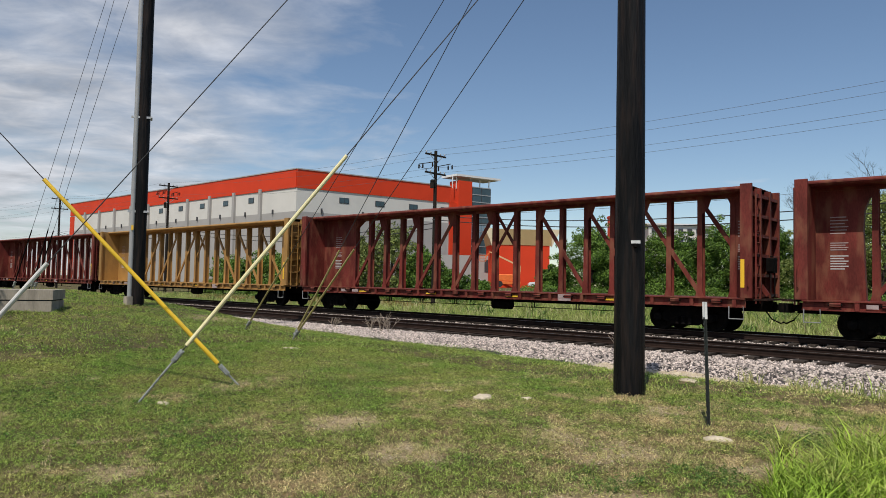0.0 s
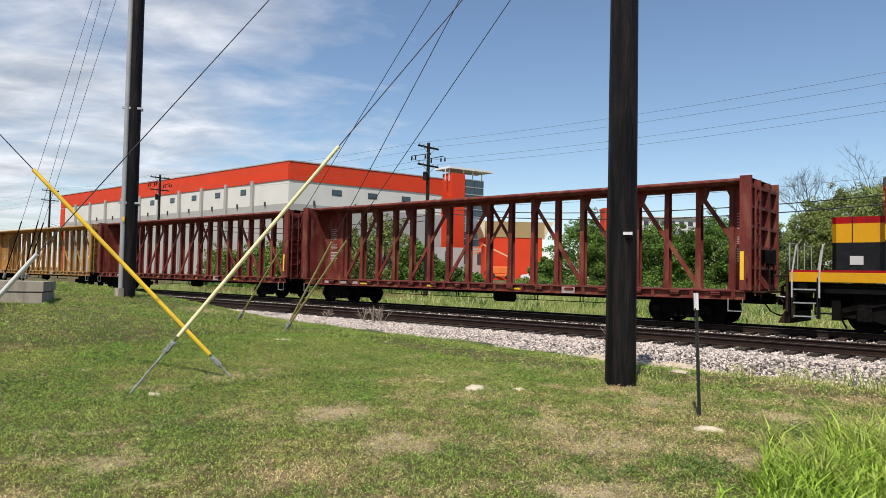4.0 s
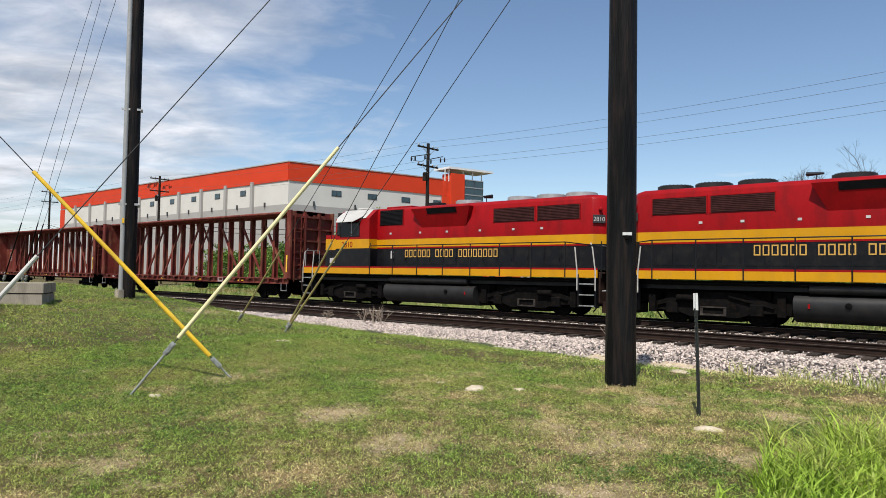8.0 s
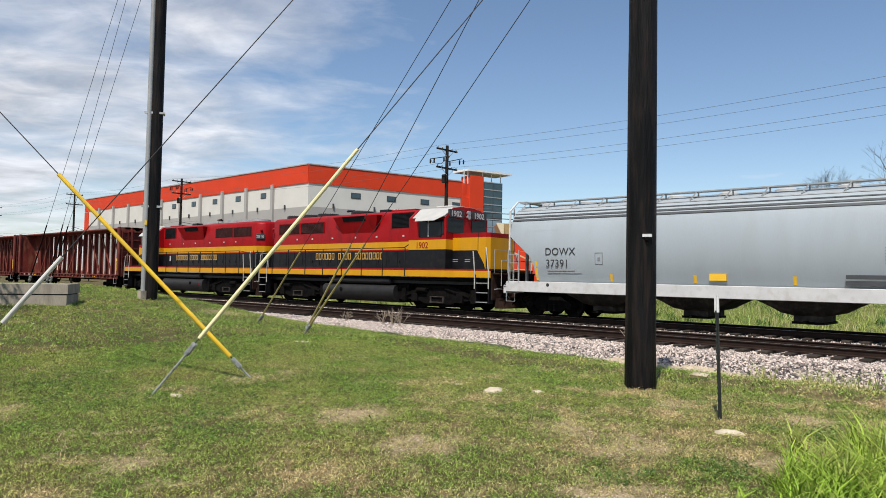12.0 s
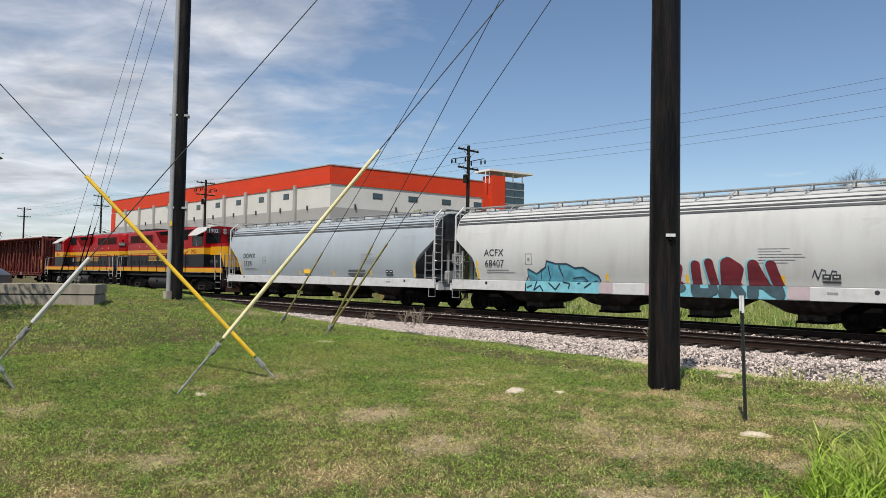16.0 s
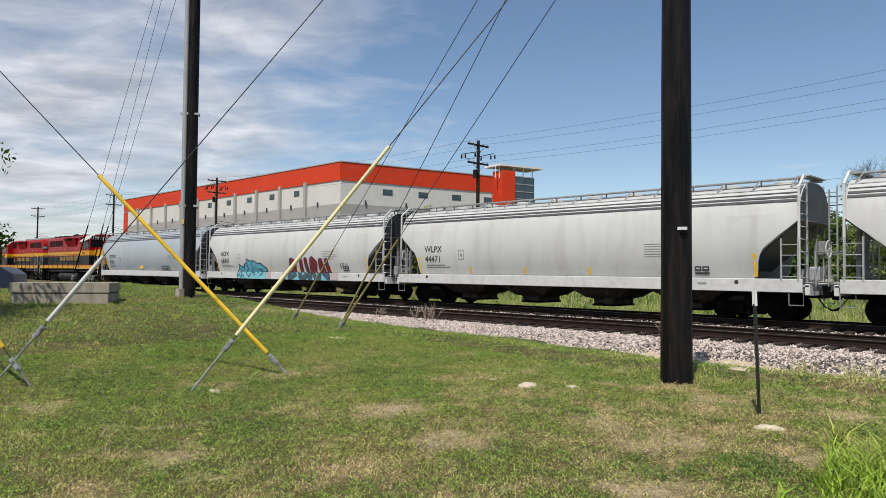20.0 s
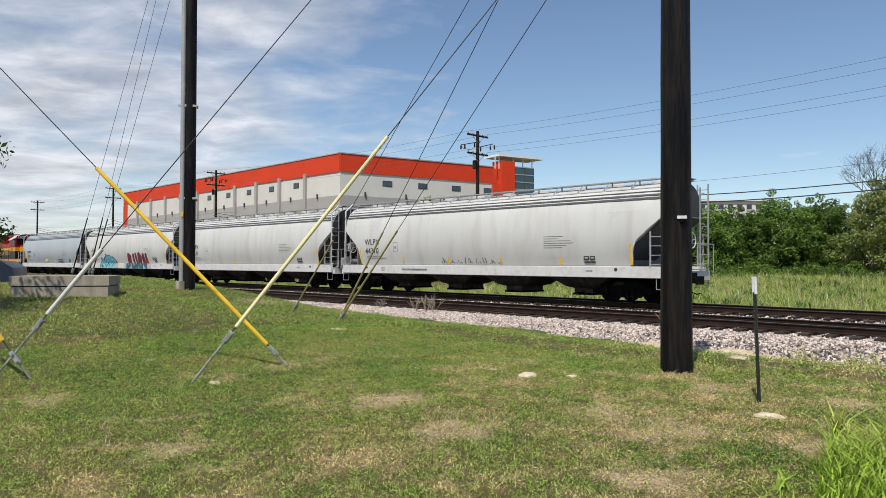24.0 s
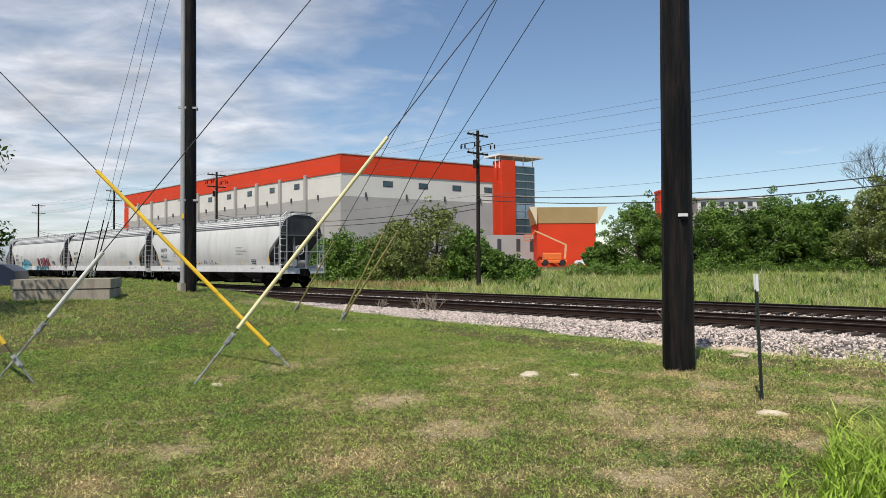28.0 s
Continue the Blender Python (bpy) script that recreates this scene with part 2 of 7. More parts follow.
RUST = (0.10, 0.045, 0.025)
GRIME = (0.06, 0.05, 0.04)
M_hopper_white = material("hopper_white_paint", (0.55, 0.545, 0.515), 0.34, vary=0.05, scale=0.8, dirt=(0.33, 0.305, 0.265), dirt_amount=0.28, streak=6, bump=0.03)
M_hopper_blue = material("hopper_pale_blue_grey_paint", (0.355, 0.395, 0.415), 0.36, vary=0.05, scale=0.8, dirt=(0.31, 0.325, 0.32), dirt_amount=0.28, streak=6, bump=0.04)
M_sill_white = material("sill_white_paint", (0.60, 0.59, 0.57), 0.5, vary=0.06, dirt=(0.4, 0.36, 0.3), dirt_amount=0.35, bump=0.05)
# dark grey for the ridges' painted shade, also for sprayed and stencilled marks
M_ridge_shade_and_marks = material("ridge_shade_and_mark_grey", (0.06, 0.063, 0.066), 0.5, vary=0.12, bump=0.05)
M_galv = material("galvanised_steel", (0.42, 0.42, 0.41), 0.5, 0.5, vary=0.15, scale=5, bump=0.05)
M_black_steel = material("black_running_gear", (0.0055, 0.005, 0.0048), 0.85, vary=0.4, scale=3, dirt=(0.017, 0.012, 0.009), dirt_amount=0.5, bump=0.3, spec=0.06)
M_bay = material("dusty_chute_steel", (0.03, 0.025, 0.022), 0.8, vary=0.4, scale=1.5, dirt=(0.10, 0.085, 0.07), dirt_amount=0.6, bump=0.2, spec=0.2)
M_rusty = material("rusty_coupler_steel", (0.034, 0.018, 0.013), 0.85, vary=0.4, scale=4, dirt=(0.02, 0.015, 0.013), dirt_amount=0.5, bump=0.3, spec=0.1)
M_end_grey = material("weathered_end_paint", (0.20, 0.20, 0.20), 0.6, vary=0.3, scale=1.5, dirt=(0.09, 0.08, 0.07), dirt_amount=0.6, bump=0.1)
# near-black base holds the shade on the car ends; patches are grime
M_end_sheet = material("grimy_shade_grey_end_sheet", (0.045, 0.045, 0.048), 0.42, vary=0.35, scale=1.2, dirt=(0.07, 0.066, 0.066), dirt_amount=0.5, streak=2, bump=0.05, spec=0.2)
M_faint = material("faint_grey_stencil_paint", (0.27, 0.27, 0.265), 0.5, vary=0.2, scale=9, bump=0.0)
M_hatch = material("hopper_lid_paint", (0.5, 0.5, 0.48), 0.5, vary=0.1, bump=0.05)
M_yellow_mark = material("yellow_reflector_tape", (0.85, 0.50, 0.03), 0.4, vary=0.08, bump=0.02)
M_text_black = material("black_stencil_paint", (0.032, 0.032, 0.034), 0.5, vary=0.1, bump=0.0)
M_text_white = material("white_stencil_paint", (0.5, 0.47, 0.45), 0.5, vary=0.1, bump=0.0)
M_loco_red = material("locomotive_red_paint", (0.30, 0.006, 0.008), 0.38, vary=0.12, scale=1.2, dirt=(0.13, 0.008, 0.009), dirt_amount=0.45, streak=3, bump=0.05, spec=0.13)
M_loco_yellow = material("locomotive_yellow_paint", (0.60, 0.285, 0.006), 0.36, vary=0.08, scale=1.5, dirt=(0.45, 0.24, 0.03), dirt_amount=0.3, streak=3, bump=0.04, spec=0.25)
M_loco_black = material("locomotive_black_paint", (0.007, 0.007, 0.009), 0.36, vary=0.2, scale=1.5, dirt=(0.022, 0.02, 0.018), dirt_amount=0.5, bump=0.06, spec=0.25)
M_grille = material("dark_radiator_grille", (0.055, 0.02, 0.018), 0.7, vary=0.3, scale=4, bump=0.2, spec=0.1)
M_rail_pale = material("pale_grab_rail_paint", (0.46, 0.44, 0.40), 0.5, vary=0.2, scale=6, bump=0.05)
M_glass_dark = material("dark_cab_glass", (0.012, 0.014, 0.016), 0.06, vary=0.1, bump=0.0, spec=0.22)
M_awning = material("white_sun_awning", (0.47, 0.455, 0.42), 0.6, vary=0.08, bump=0.05)
M_letter_gold = material("gold_lettering_paint", (0.60, 0.34, 0.07), 0.45, vary=0.12, bump=0.0)
M_grille_black = material("black_air_grille", (0.008, 0.008, 0.009), 0.7, vary=0.3, scale=4, bump=0.2, spec=0.15)
M_maroon = material("maroon_wagon_paint", (0.135, 0.026, 0.019), 0.65, vary=0.4, scale=1.4, fine=25, dirt=(0.22, 0.088, 0.05), dirt_amount=0.75, streak=3, bump=0.15, spec=0.2)
M_tan = material("faded_yellow_wagon_paint", (0.34, 0.18, 0.045), 0.62, vary=0.2, scale=0.9, dirt=(0.2, 0.1, 0.04), dirt_amount=0.5, streak=2, bump=0.12)
M_tank_black = material("black_fuel_tank", (0.020, 0.0195, 0.0195), 0.45, vary=0.3, scale=2, dirt=(0.03, 0.026, 0.022), dirt_amount=0.5, bump=0.1, spec=0.3)
M_rail = material("rusty_rail_steel", (0.026, 0.015, 0.011), 0.7, 0.0, vary=0.3, scale=4, bump=0.2, spec=0.15)
M_rail_top = material("worn_rail_head", (0.30, 0.28, 0.26), 0.3, 0.8, vary=0.2, scale=4, bump=0.05)
M_tie = material("weathered_timber_tie", (0.045, 0.035, 0.028), 0.9, vary=0.35, scale=5, bump=0.5, spec=0.15, per_object=0.35)
M_creosote = material("creosoted_pole_timber", (0.007, 0.0068, 0.007), 0.5, vary=0.6, scale=5, fine=34, streak=10, dirt=(0.030, 0.0205, 0.0165), dirt_amount=0.7, bump=1.0, spec=0.12)
M_pole_grey = material("weathered_pole_timber", (0.022, 0.018, 0.015), 0.85, vary=0.4, scale=3, streak=8, bump=0.5, spec=0.1)
M_riser = material("grey_riser_conduit", (0.33, 0.33, 0.32), 0.5, 0.1, vary=0.12, bump=0.05)
M_far_wire = material("weathered_far_cable", (0.10, 0.105, 0.11), 0.7, vary=0.1, bump=0.0)
M_guard_dull = material("dull_yellow_guy_guard", (0.36, 0.30, 0.11), 0.5, vary=0.2, scale=3, dirt=(0.25, 0.2, 0.1), dirt_amount=0.4, bump=0.05)
M_anchor = material("weathered_anchor_steel", (0.33, 0.34, 0.32), 0.6, 0.3, vary=0.3, scale=6, dirt=(0.08, 0.06, 0.045), dirt_amount=0.5, bump=0.15)
M_wire = material("dark_cable", (0.03, 0.03, 0.032), 0.6, vary=0.1, bump=0.0)
M_guard_yellow = material("yellow_plastic_guy_guard", (0.80, 0.50, 0.03), 0.38, vary=0.12, scale=3, dirt=(0.5, 0.36, 0.1), dirt_amount=0.3, bump=0.05)
M_guard_pale = material("sun_bleached_guy_guard", (0.74, 0.66, 0.36), 0.45, vary=0.12, scale=3, bump=0.05)
M_guard_white = material("white_plastic_guy_guard", (0.60, 0.585, 0.54), 0.45, vary=0.1, scale=3, bump=0.05)
M_concrete = material("weathered_concrete", (0.36, 0.31, 0.24), 0.9, vary=0.2, scale=1.6, dirt=(0.10, 0.085, 0.07), dirt_amount=0.75, streak=4, bump=0.35)
M_post_green = material("dark_green_post_paint", (0.022, 0.026, 0.022), 0.55, vary=0.3, scale=6, bump=0.2)
M_post_white = material("white_post_tip", (0.62, 0.62, 0.6), 0.6, vary=0.15, bump=0.1)
M_bldg_red = material("red_orange_wall_panel", (0.63, 0.052, 0.016), 0.65, vary=0.06, scale=0.3, bump=0.03, spec=0.2)
M_bldg_white = material("off_white_wall_panel", (0.63, 0.605, 0.55), 0.7, vary=0.05, scale=0.3, bump=0.05)
M_bldg_grey = material("grey_wall_panel", (0.37, 0.35, 0.325), 0.7, vary=0.06, scale=0.3, bump=0.05)
M_window = material("blue_tinted_glass", (0.05, 0.085, 0.10), 0.12, vary=0.2, scale=0.5, bump=0.0)
M_bldg_pane = material("pale_reflecting_glass", (0.20, 0.27, 0.32), 0.12, vary=0.15, scale=0.5, bump=0.0)
M_frame_dark = material("dark_window_frame", (0.05, 0.05, 0.055), 0.5, vary=0.1, bump=0.0)
M_frame_white = material("white_steel_canopy", (0.7, 0.7, 0.68), 0.5, vary=0.08, bump=0.02)
M_bldg_tan = material("tan_parapet_panel", (0.56, 0.40, 0.19), 0.6, vary=0.06, scale=0.4, bump=0.03)
M_bldg_cream = material("cream_bracket_panel", (0.66, 0.55, 0.36), 0.6, vary=0.06, scale=0.4, bump=0.03)
M_bark = material("tree_bark", (0.06, 0.045, 0.034), 0.9, vary=0.4, scale=4, streak=4, bump=0.6)
M_lift_orange = material("orange_machine_paint", (0.75, 0.16, 0.03), 0.4, vary=0.1, bump=0.03)
M_lift_boom = material("cream_boom_paint", (0.66, 0.40, 0.20), 0.45, vary=0.1, bump=0.03)
M_tyre = material("black_rubber", (0.018, 0.018, 0.018), 0.85, vary=0.2, bump=0.1)
M_car_blue = material("dark_blue_car_paint", (0.008, 0.013, 0.032), 0.4, vary=0.05, bump=0.0)
M_car_white = material("white_car_paint", (0.68, 0.68, 0.68), 0.25, vary=0.03, bump=0.0)
M_chrome = material("bright_alloy_wheel", (0.5, 0.5, 0.5), 0.3, 0.8, vary=0.1, bump=0.0)
M_limestone = material("pale_limestone", (0.56, 0.47, 0.34), 0.9, vary=0.2, scale=6, bump=0.5)


# ---- ground ----
TRACK_NEAR, TRACK_FAR = 19.1, 24.6


def smooth(a, b, v):
    v = min(1.0, max(0.0, (v - a) / (b - a)))
    return v * v * (3 - 2 * v)


def lawn(x, y):
    """Height of the lawn on the camera's side of the line."""
    rise = 0.045 * max(0.0, -7.0 - x) * smooth(-6, -14, x) if x < -6 else 0.0
    rise = min(rise, 0.85)
    # the bank falls away sooner beside the stays' anchors
    rise -= 0.22 * smooth(7.5, 10.5, y) * smooth(-21, -16.5, x) * smooth(-10.5, -13, x)
    return -0.09 + 0.14 * smooth(1.0, 7.5, y) + rise


def height(x, y):
    toe = -0.50 - 0.019 * (max(x, -30.0) + 5) if x < 6 else -0.71
    grass = lawn(x, y) + (toe - lawn(x, y)) * smooth(10.2, 15.2, y)
    bed = -0.25
    far = -0.55 + 1.15 * smooth(29, 75, y) + 0.35 * smooth(75, 140, y)
    if y < 15.2:
        return grass
    if y < 17.0:
        return toe + (bed - toe) * smooth(15.2, 17.0, y)
    if y < 26.8:
        return bed
    if y < 29.0:
        return bed + (far - bed) * smooth(26.8, 29.0, y)
    return far


def axis(parts):
    out = []
    for a, b, step in parts:
        n = max(1, round((b - a) / step))
        out += [a + (b - a) * i / n for i in range(n)]
    return out + [parts[-1][1]]


gx = axis([(-2500, -400, 300), (-400, -60, 20), (-60, -26, 2), (-26, 8, 0.25), (8, 40, 2), (40, 300, 26), (300, 2500, 300)])
gy = axis([(-2500, -100, 300), (-100, -4, 8), (-4, 30, 0.25), (30, 80, 2), (80, 200, 12), (200, 3000, 280)])


def undulate(x, y):
    near = 1.0 if -60 < x < 40 and y < 15.3 else 0.0
    return near * (0.035 * noise.noise((x * 0.5, y * 0.5, 3.1)) + 0.014 * noise.noise((x * 2.1, y * 2.1, 8.0)))


def ground_height(x, y):
    return height(x, y) + undulate(x, y)


nx = len(gx)
gv = [(x, y, ground_height(x, y)) for y in gy for x in gx]
gf = [(j * nx + i, j * nx + i + 1, (j + 1) * nx + i + 1, (j + 1) * nx + i) for j in range(len(gy) - 1) for i in range(nx - 1)]


# worn, dry places in the lawn: x, y and reach
WORN = [(-2.95, 5.72, 0.40), (-3.65, 5.88, 0.34), (-2.42, 4.50, 0.34), (-1.85, 5.95, 0.26), (-5.65, 4.94, 0.40), (-5.67, 2.59, 0.30), (-8.55, 5.40, 0.22), (-17.8, 10.6, 0.7), (-8.51, 2.46, 0.30), (-4.33, 4.55, 0.36), (-2.1, 8.0, 0.35), (-3.5, 7.9, 0.30)]


def worn(x, y):
    """0 in healthy lawn, 1 in the middle of a worn place."""
    jx, jy = x + 0.45 * noise.noise((x * 2.2, y * 2.2, 1.0)), y + 0.45 * noise.noise((x * 2.2, y * 2.2, 6.0))
    return max(0.0, max(1.35 - math.hypot(jx - a, jy - b) / r for a, b, r in WORN))


def grass_material(name, lush, olive, dry, soil, rough=0.8, island=0.0, translucent=0.0, patches=False):
    m = bpy.data.materials.new(name)
    m.use_nodes = True
    nt = m.node_tree
    b = nt.nodes["Principled BSDF"]
    tc = nt.nodes.new("ShaderNodeTexCoord")

    def tex(scale, detail=6.0, rough_=0.6):
        n = nt.nodes.new("ShaderNodeTexNoise")
        n.inputs["Scale"].default_value, n.inputs["Detail"].default_value, n.inputs["Roughness"].default_value = scale, detail, rough_
        nt.links.new(tc.outputs["Object"], n.inputs["Vector"])
        return n.outputs[0]

    def ramp(v, a, c):
        r = nt.nodes.new("ShaderNodeMapRange")
        r.inputs["From Min"].default_value, r.inputs["From Max"].default_value = a, c
        nt.links.new(v, r.inputs[0])
        return r.outputs[0]

    def mixc(f, c1, c2):
        n = nt.nodes.new("ShaderNodeMixRGB")
        nt.links.new(f, n.inputs[0])
        for i, c in ((1, c1), (2, c2)):
            if isinstance(c, tuple):
                n.inputs[i].default_value = (*c, 1)
            else:
                nt.links.new(c, n.inputs[i])
        return n.outputs[0]

    c = mixc(ramp(tex(0.9), 0.38, 0.62), lush, olive)
    xyz = nt.nodes.new("ShaderNodeSeparateXYZ")
    nt.links.new(tc.outputs["Object"], xyz.inputs[0])
    east = nt.nodes.new("ShaderNodeMapRange")
    for i_, v_ in ((1, -11.0), (2, -3.0), (3, -0.055), (4, 0.035)):
        east.inputs[i_].default_value = v_
    nt.links.new(xyz.outputs[0], east.inputs[0])
    thin = nt.nodes.new("ShaderNodeMath")
    nt.links.new(tex(1.0, 12.0, 0.84), thin.inputs[0])
    nt.links.new(east.outputs[0], thin.inputs[1])
    c = mixc(ramp(thin.outputs[0], 0.505, 0.615), c, dry)
    if patches:
        jit = nt.nodes.new("ShaderNodeTexNoise")
        jit.inputs["Scale"].default_value, jit.inputs["Detail"].default_value, jit.inputs["Roughness"].default_value = 3.6, 10.0, 0.85
        nt.links.new(tc.outputs["Object"], jit.inputs["Vector"])
        off = nt.nodes.new("ShaderNodeVectorMath")
        off.operation = "MULTIPLY_ADD"
        off.inputs[1].default_value, off.inputs[2].default_value = (2.2, 2.2, 0.0), (-1.1, -1.1, 0.0)
        nt.links.new(jit.outputs[1], off.inputs[0])
        pos = nt.nodes.new("ShaderNodeVectorMath")
        nt.links.new(tc.outputs["Object"], pos.inputs[0])
        nt.links.new(off.outputs[0], pos.inputs[1])
        most = None
        for a_, b_, r_ in WORN:
            far_ = nt.nodes.new("ShaderNodeVectorMath")
            far_.operation = "DISTANCE"
            nt.links.new(pos.outputs[0], far_.inputs[0])
            far_.inputs[1].default_value = (a_, b_, 0.02)
            near_ = nt.nodes.new("ShaderNodeMapRange")
            for i_, v_ in ((1, r_ * 1.35), (2, r_ * 0.3), (3, 0.0), (4, 0.75 if soil else 0.6)):
                near_.inputs[i_].default_value = v_
            nt.links.new(far_.outputs["Value"], near_.inputs[0])
            if most is None:
                most = near_.outputs[0]
            else:
                mm = nt.nodes.new("ShaderNodeMath")
                mm.operation = "MAXIMUM"
                nt.links.new(most, mm.inputs[0])
                nt.links.new(near_.outputs[0], mm.inputs[1])
                most = mm.outputs[0]
        c = mixc(most, c, soil or dry)
    if soil:
        c = mixc(ramp(tex(1.7, 8.0, 0.7), 0.60, 0.72), c, soil)
    if island:
        info = nt.nodes.new("ShaderNodeNewGeometry")
        r = nt.nodes.new("ShaderNodeMapRange")
        r.inputs["To Min"].default_value, r.inputs["To Max"].default_value = 1 - island, 1 + island
        nt.links.new(info.outputs["Random Per Island"], r.inputs[0])
        sc = nt.nodes.new("ShaderNodeVectorMath")
        sc.operation = "SCALE"
        nt.links.new(c, sc.inputs[0])
        nt.links.new(r.outputs[0], sc.inputs["Scale"])
        c = sc.outputs[0]
    if soil:
        speck = nt.nodes.new("ShaderNodeVectorMath")
        speck.operation = "SCALE"
        r = nt.nodes.new("ShaderNodeMapRange")
        r.inputs["From Min"].default_value, r.inputs["From Max"].default_value = 0.35, 0.65
        r.inputs["To Min"].default_value, r.inputs["To Max"].default_value = 0.35, 1.5
        nt.links.new(tex(70.0, 6.0, 0.75), r.inputs[0])
        nt.links.new(c, speck.inputs[0])
        nt.links.new(r.outputs[0], speck.inputs["Scale"])
        c = speck.outputs[0]
    nt.links.new(c, b.inputs["Base Color"])
    b.inputs["Roughness"].default_value = rough
    b.inputs["Specular IOR Level"].default_value = 0.25
    if translucent:
        tr = nt.nodes.new("ShaderNodeBsdfTranslucent")
        nt.links.new(c, tr.inputs[0])
        ms = nt.nodes.new("ShaderNodeMixShader")
        ms.inputs[0].default_value = translucent
        nt.links.new(b.outputs[0], ms.inputs[1])
        nt.links.new(tr.outputs[0], ms.inputs[2])
        nt.links.new(ms.outputs[0], nt.nodes["Material Output"].inputs[0])
    else:
        bp = nt.nodes.new("ShaderNodeBump")
        bp.inputs["Strength"].default_value, bp.inputs["Distance"].default_value = 0.6, 0.03
        nt.links.new(tex(60.0, 8.0, 0.75), bp.inputs["Height"])
        nt.links.new(bp.outputs[0], b.inputs["Normal"])
    return m


M_lawn_soil = grass_material("lawn_thatch_and_soil", (0.078, 0.068, 0.020), (0.12, 0.094, 0.034), (0.28, 0.195, 0.095), (0.50, 0.38, 0.22), patches=True)
M_blade = grass_material("short_lawn_blades", (0.215, 0.335, 0.058), (0.325, 0.365, 0.087), (0.58, 0.46, 0.235), None, 0.6, 0.8, 0.25, patches=True)
M_weed_leaf = grass_material("dark_weed_leaves", (0.095, 0.19, 0.038), (0.13, 0.22, 0.05), (0.17, 0.23, 0.06), None, 0.55, 0.6, 0.3)
M_blade_tall = grass_material("tall_fresh_grass", (0.30, 0.45, 0.05), (0.38, 0.50, 0.07), (0.42, 0.46, 0.12), None, 0.5, 0.55, 0.4)
M_meadow = grass_material("meadow_grass", (0.27, 0.37, 0.085), (0.40, 0.44, 0.13), (0.55, 0.50, 0.22), None, 0.7, 0.6, 0.35)
DEAD_RUNNERS = [((-6.82, 2.55), (-6.47, 3.31), 420), ((-6.99, 2.55), (-5.83, 2.11), 260)]
M_seed = grass_material("pale_seed_stalks", (0.50, 0.48, 0.22), (0.58, 0.52, 0.28), (0.62, 0.54, 0.32), None, 0.8, 0.4, 0.3)
M_dead = grass_material("bleached_dead_grass", (0.46, 0.37, 0.21), (0.52, 0.42, 0.25), (0.58, 0.47, 0.29), None, 0.8, 0.6, 0.2)
M_sand = material("pale_sandy_soil", (0.50, 0.39, 0.26), 0.95, vary=0.25, scale=3, fine=40, bump=0.6)
# bed far darker than its stones: shade of the gaps painted in
M_ballast_bed = material("stone_bed_gap_shade", (0.045, 0.037, 0.033), 0.9, vary=0.6, scale=4, fine=22, bump=1.0)
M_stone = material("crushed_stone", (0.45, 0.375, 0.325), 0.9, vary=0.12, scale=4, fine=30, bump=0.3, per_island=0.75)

me = bpy.data.meshes.new("ground")
me.from_pydata(gv, [], gf)
me.shade_smooth()
me.materials.append(M_lawn_soil)
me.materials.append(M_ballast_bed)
mids = np.array([sum((Vector(gv[i]) for i in f), Vector()) / 4 for f in gf])


def bare(x, y):
    """The strip of pale sandy soil between lawn and stones."""
    return -8.5 < x < 3 and abs(y - 15.05 - 0.25 * noise.noise((x * 0.9, 0, 4))) < 0.42 + 0.45 * noise.noise((x * 0.7, y * 0.9, 2.0))


me.materials.append(M_sand)
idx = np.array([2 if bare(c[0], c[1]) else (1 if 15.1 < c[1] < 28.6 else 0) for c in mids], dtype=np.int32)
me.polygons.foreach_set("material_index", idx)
ground = tagged(new("ground", me), "mown grass bank, stony railway bed and rough meadow behind it", "ground", kind="structure")


def blades(name, spots, h_lo, h_hi, width, lean, mat_, label, seed, segs=1, swell=0.0):
    """Many thin bent blades in one mesh."""
    rng = np.random.default_rng(seed)
    n = len(spots)
    p = np.array(spots, dtype=np.float64)
    ang = rng.uniform(0, 2 * np.pi, n)
    h = rng.uniform(h_lo, h_hi, n)
    if swell:
        h *= np.array([max(0.25, 1 + swell * 1.6 * noise.noise((a * 0.55, b * 0.55, 2.0)) + swell * noise.noise((a * 1.9, b * 1.9, 5.0))) for a, b, _ in spots])
    w = width * rng.uniform(0.6, 1.3, n)
    side = np.stack([np.cos(ang), np.sin(ang), np.zeros(n)], 1)
    out = np.stack([-np.sin(ang), np.cos(ang), np.zeros(n)], 1)
    bend = (lean * rng.uniform(0.2, 1.2, n) * h)[:, None] * out
    upv = np.stack([np.zeros(n), np.zeros(n), h], 1)
    if segs == 1:
        v = np.stack([p - side * w[:, None] / 2, p + side * w[:, None] / 2, p + upv + bend], 1).reshape(-1, 3)
        f = np.arange(3 * n).reshape(-1, 3)
        sizes = 3
    else:
        mid = p + upv * 0.6 + bend * 0.35
        v = np.stack([p - side * w[:, None] / 2, p + side * w[:, None] / 2, mid + side * w[:, None] * 0.4, mid - side * w[:, None] * 0.4, p + upv * 0.95 + bend * 1.1], 1).reshape(-1, 3)
        b = np.arange(n)[:, None] * 5
        f = np.concatenate([b + [0, 1, 2], b + [0, 2, 3], b + [3, 2, 4]], 1).reshape(-1, 3)
        sizes = 3
    m = bpy.data.meshes.new(name)
    m.vertices.add(len(v))
    m.vertices.foreach_set("co", v.ravel())
    m.loops.add(f.size)
    m.loops.foreach_set("vertex_index", f.ravel().astype(np.int32))
    m.polygons.add(len(f))
    m.polygons.foreach_set("loop_start", np.arange(0, f.size, sizes, dtype=np.int32))
    m.update(calc_edges=True)
    m.materials.append(mat_)
    return tagged(new(name, m), label, "grass", kind="stuff")


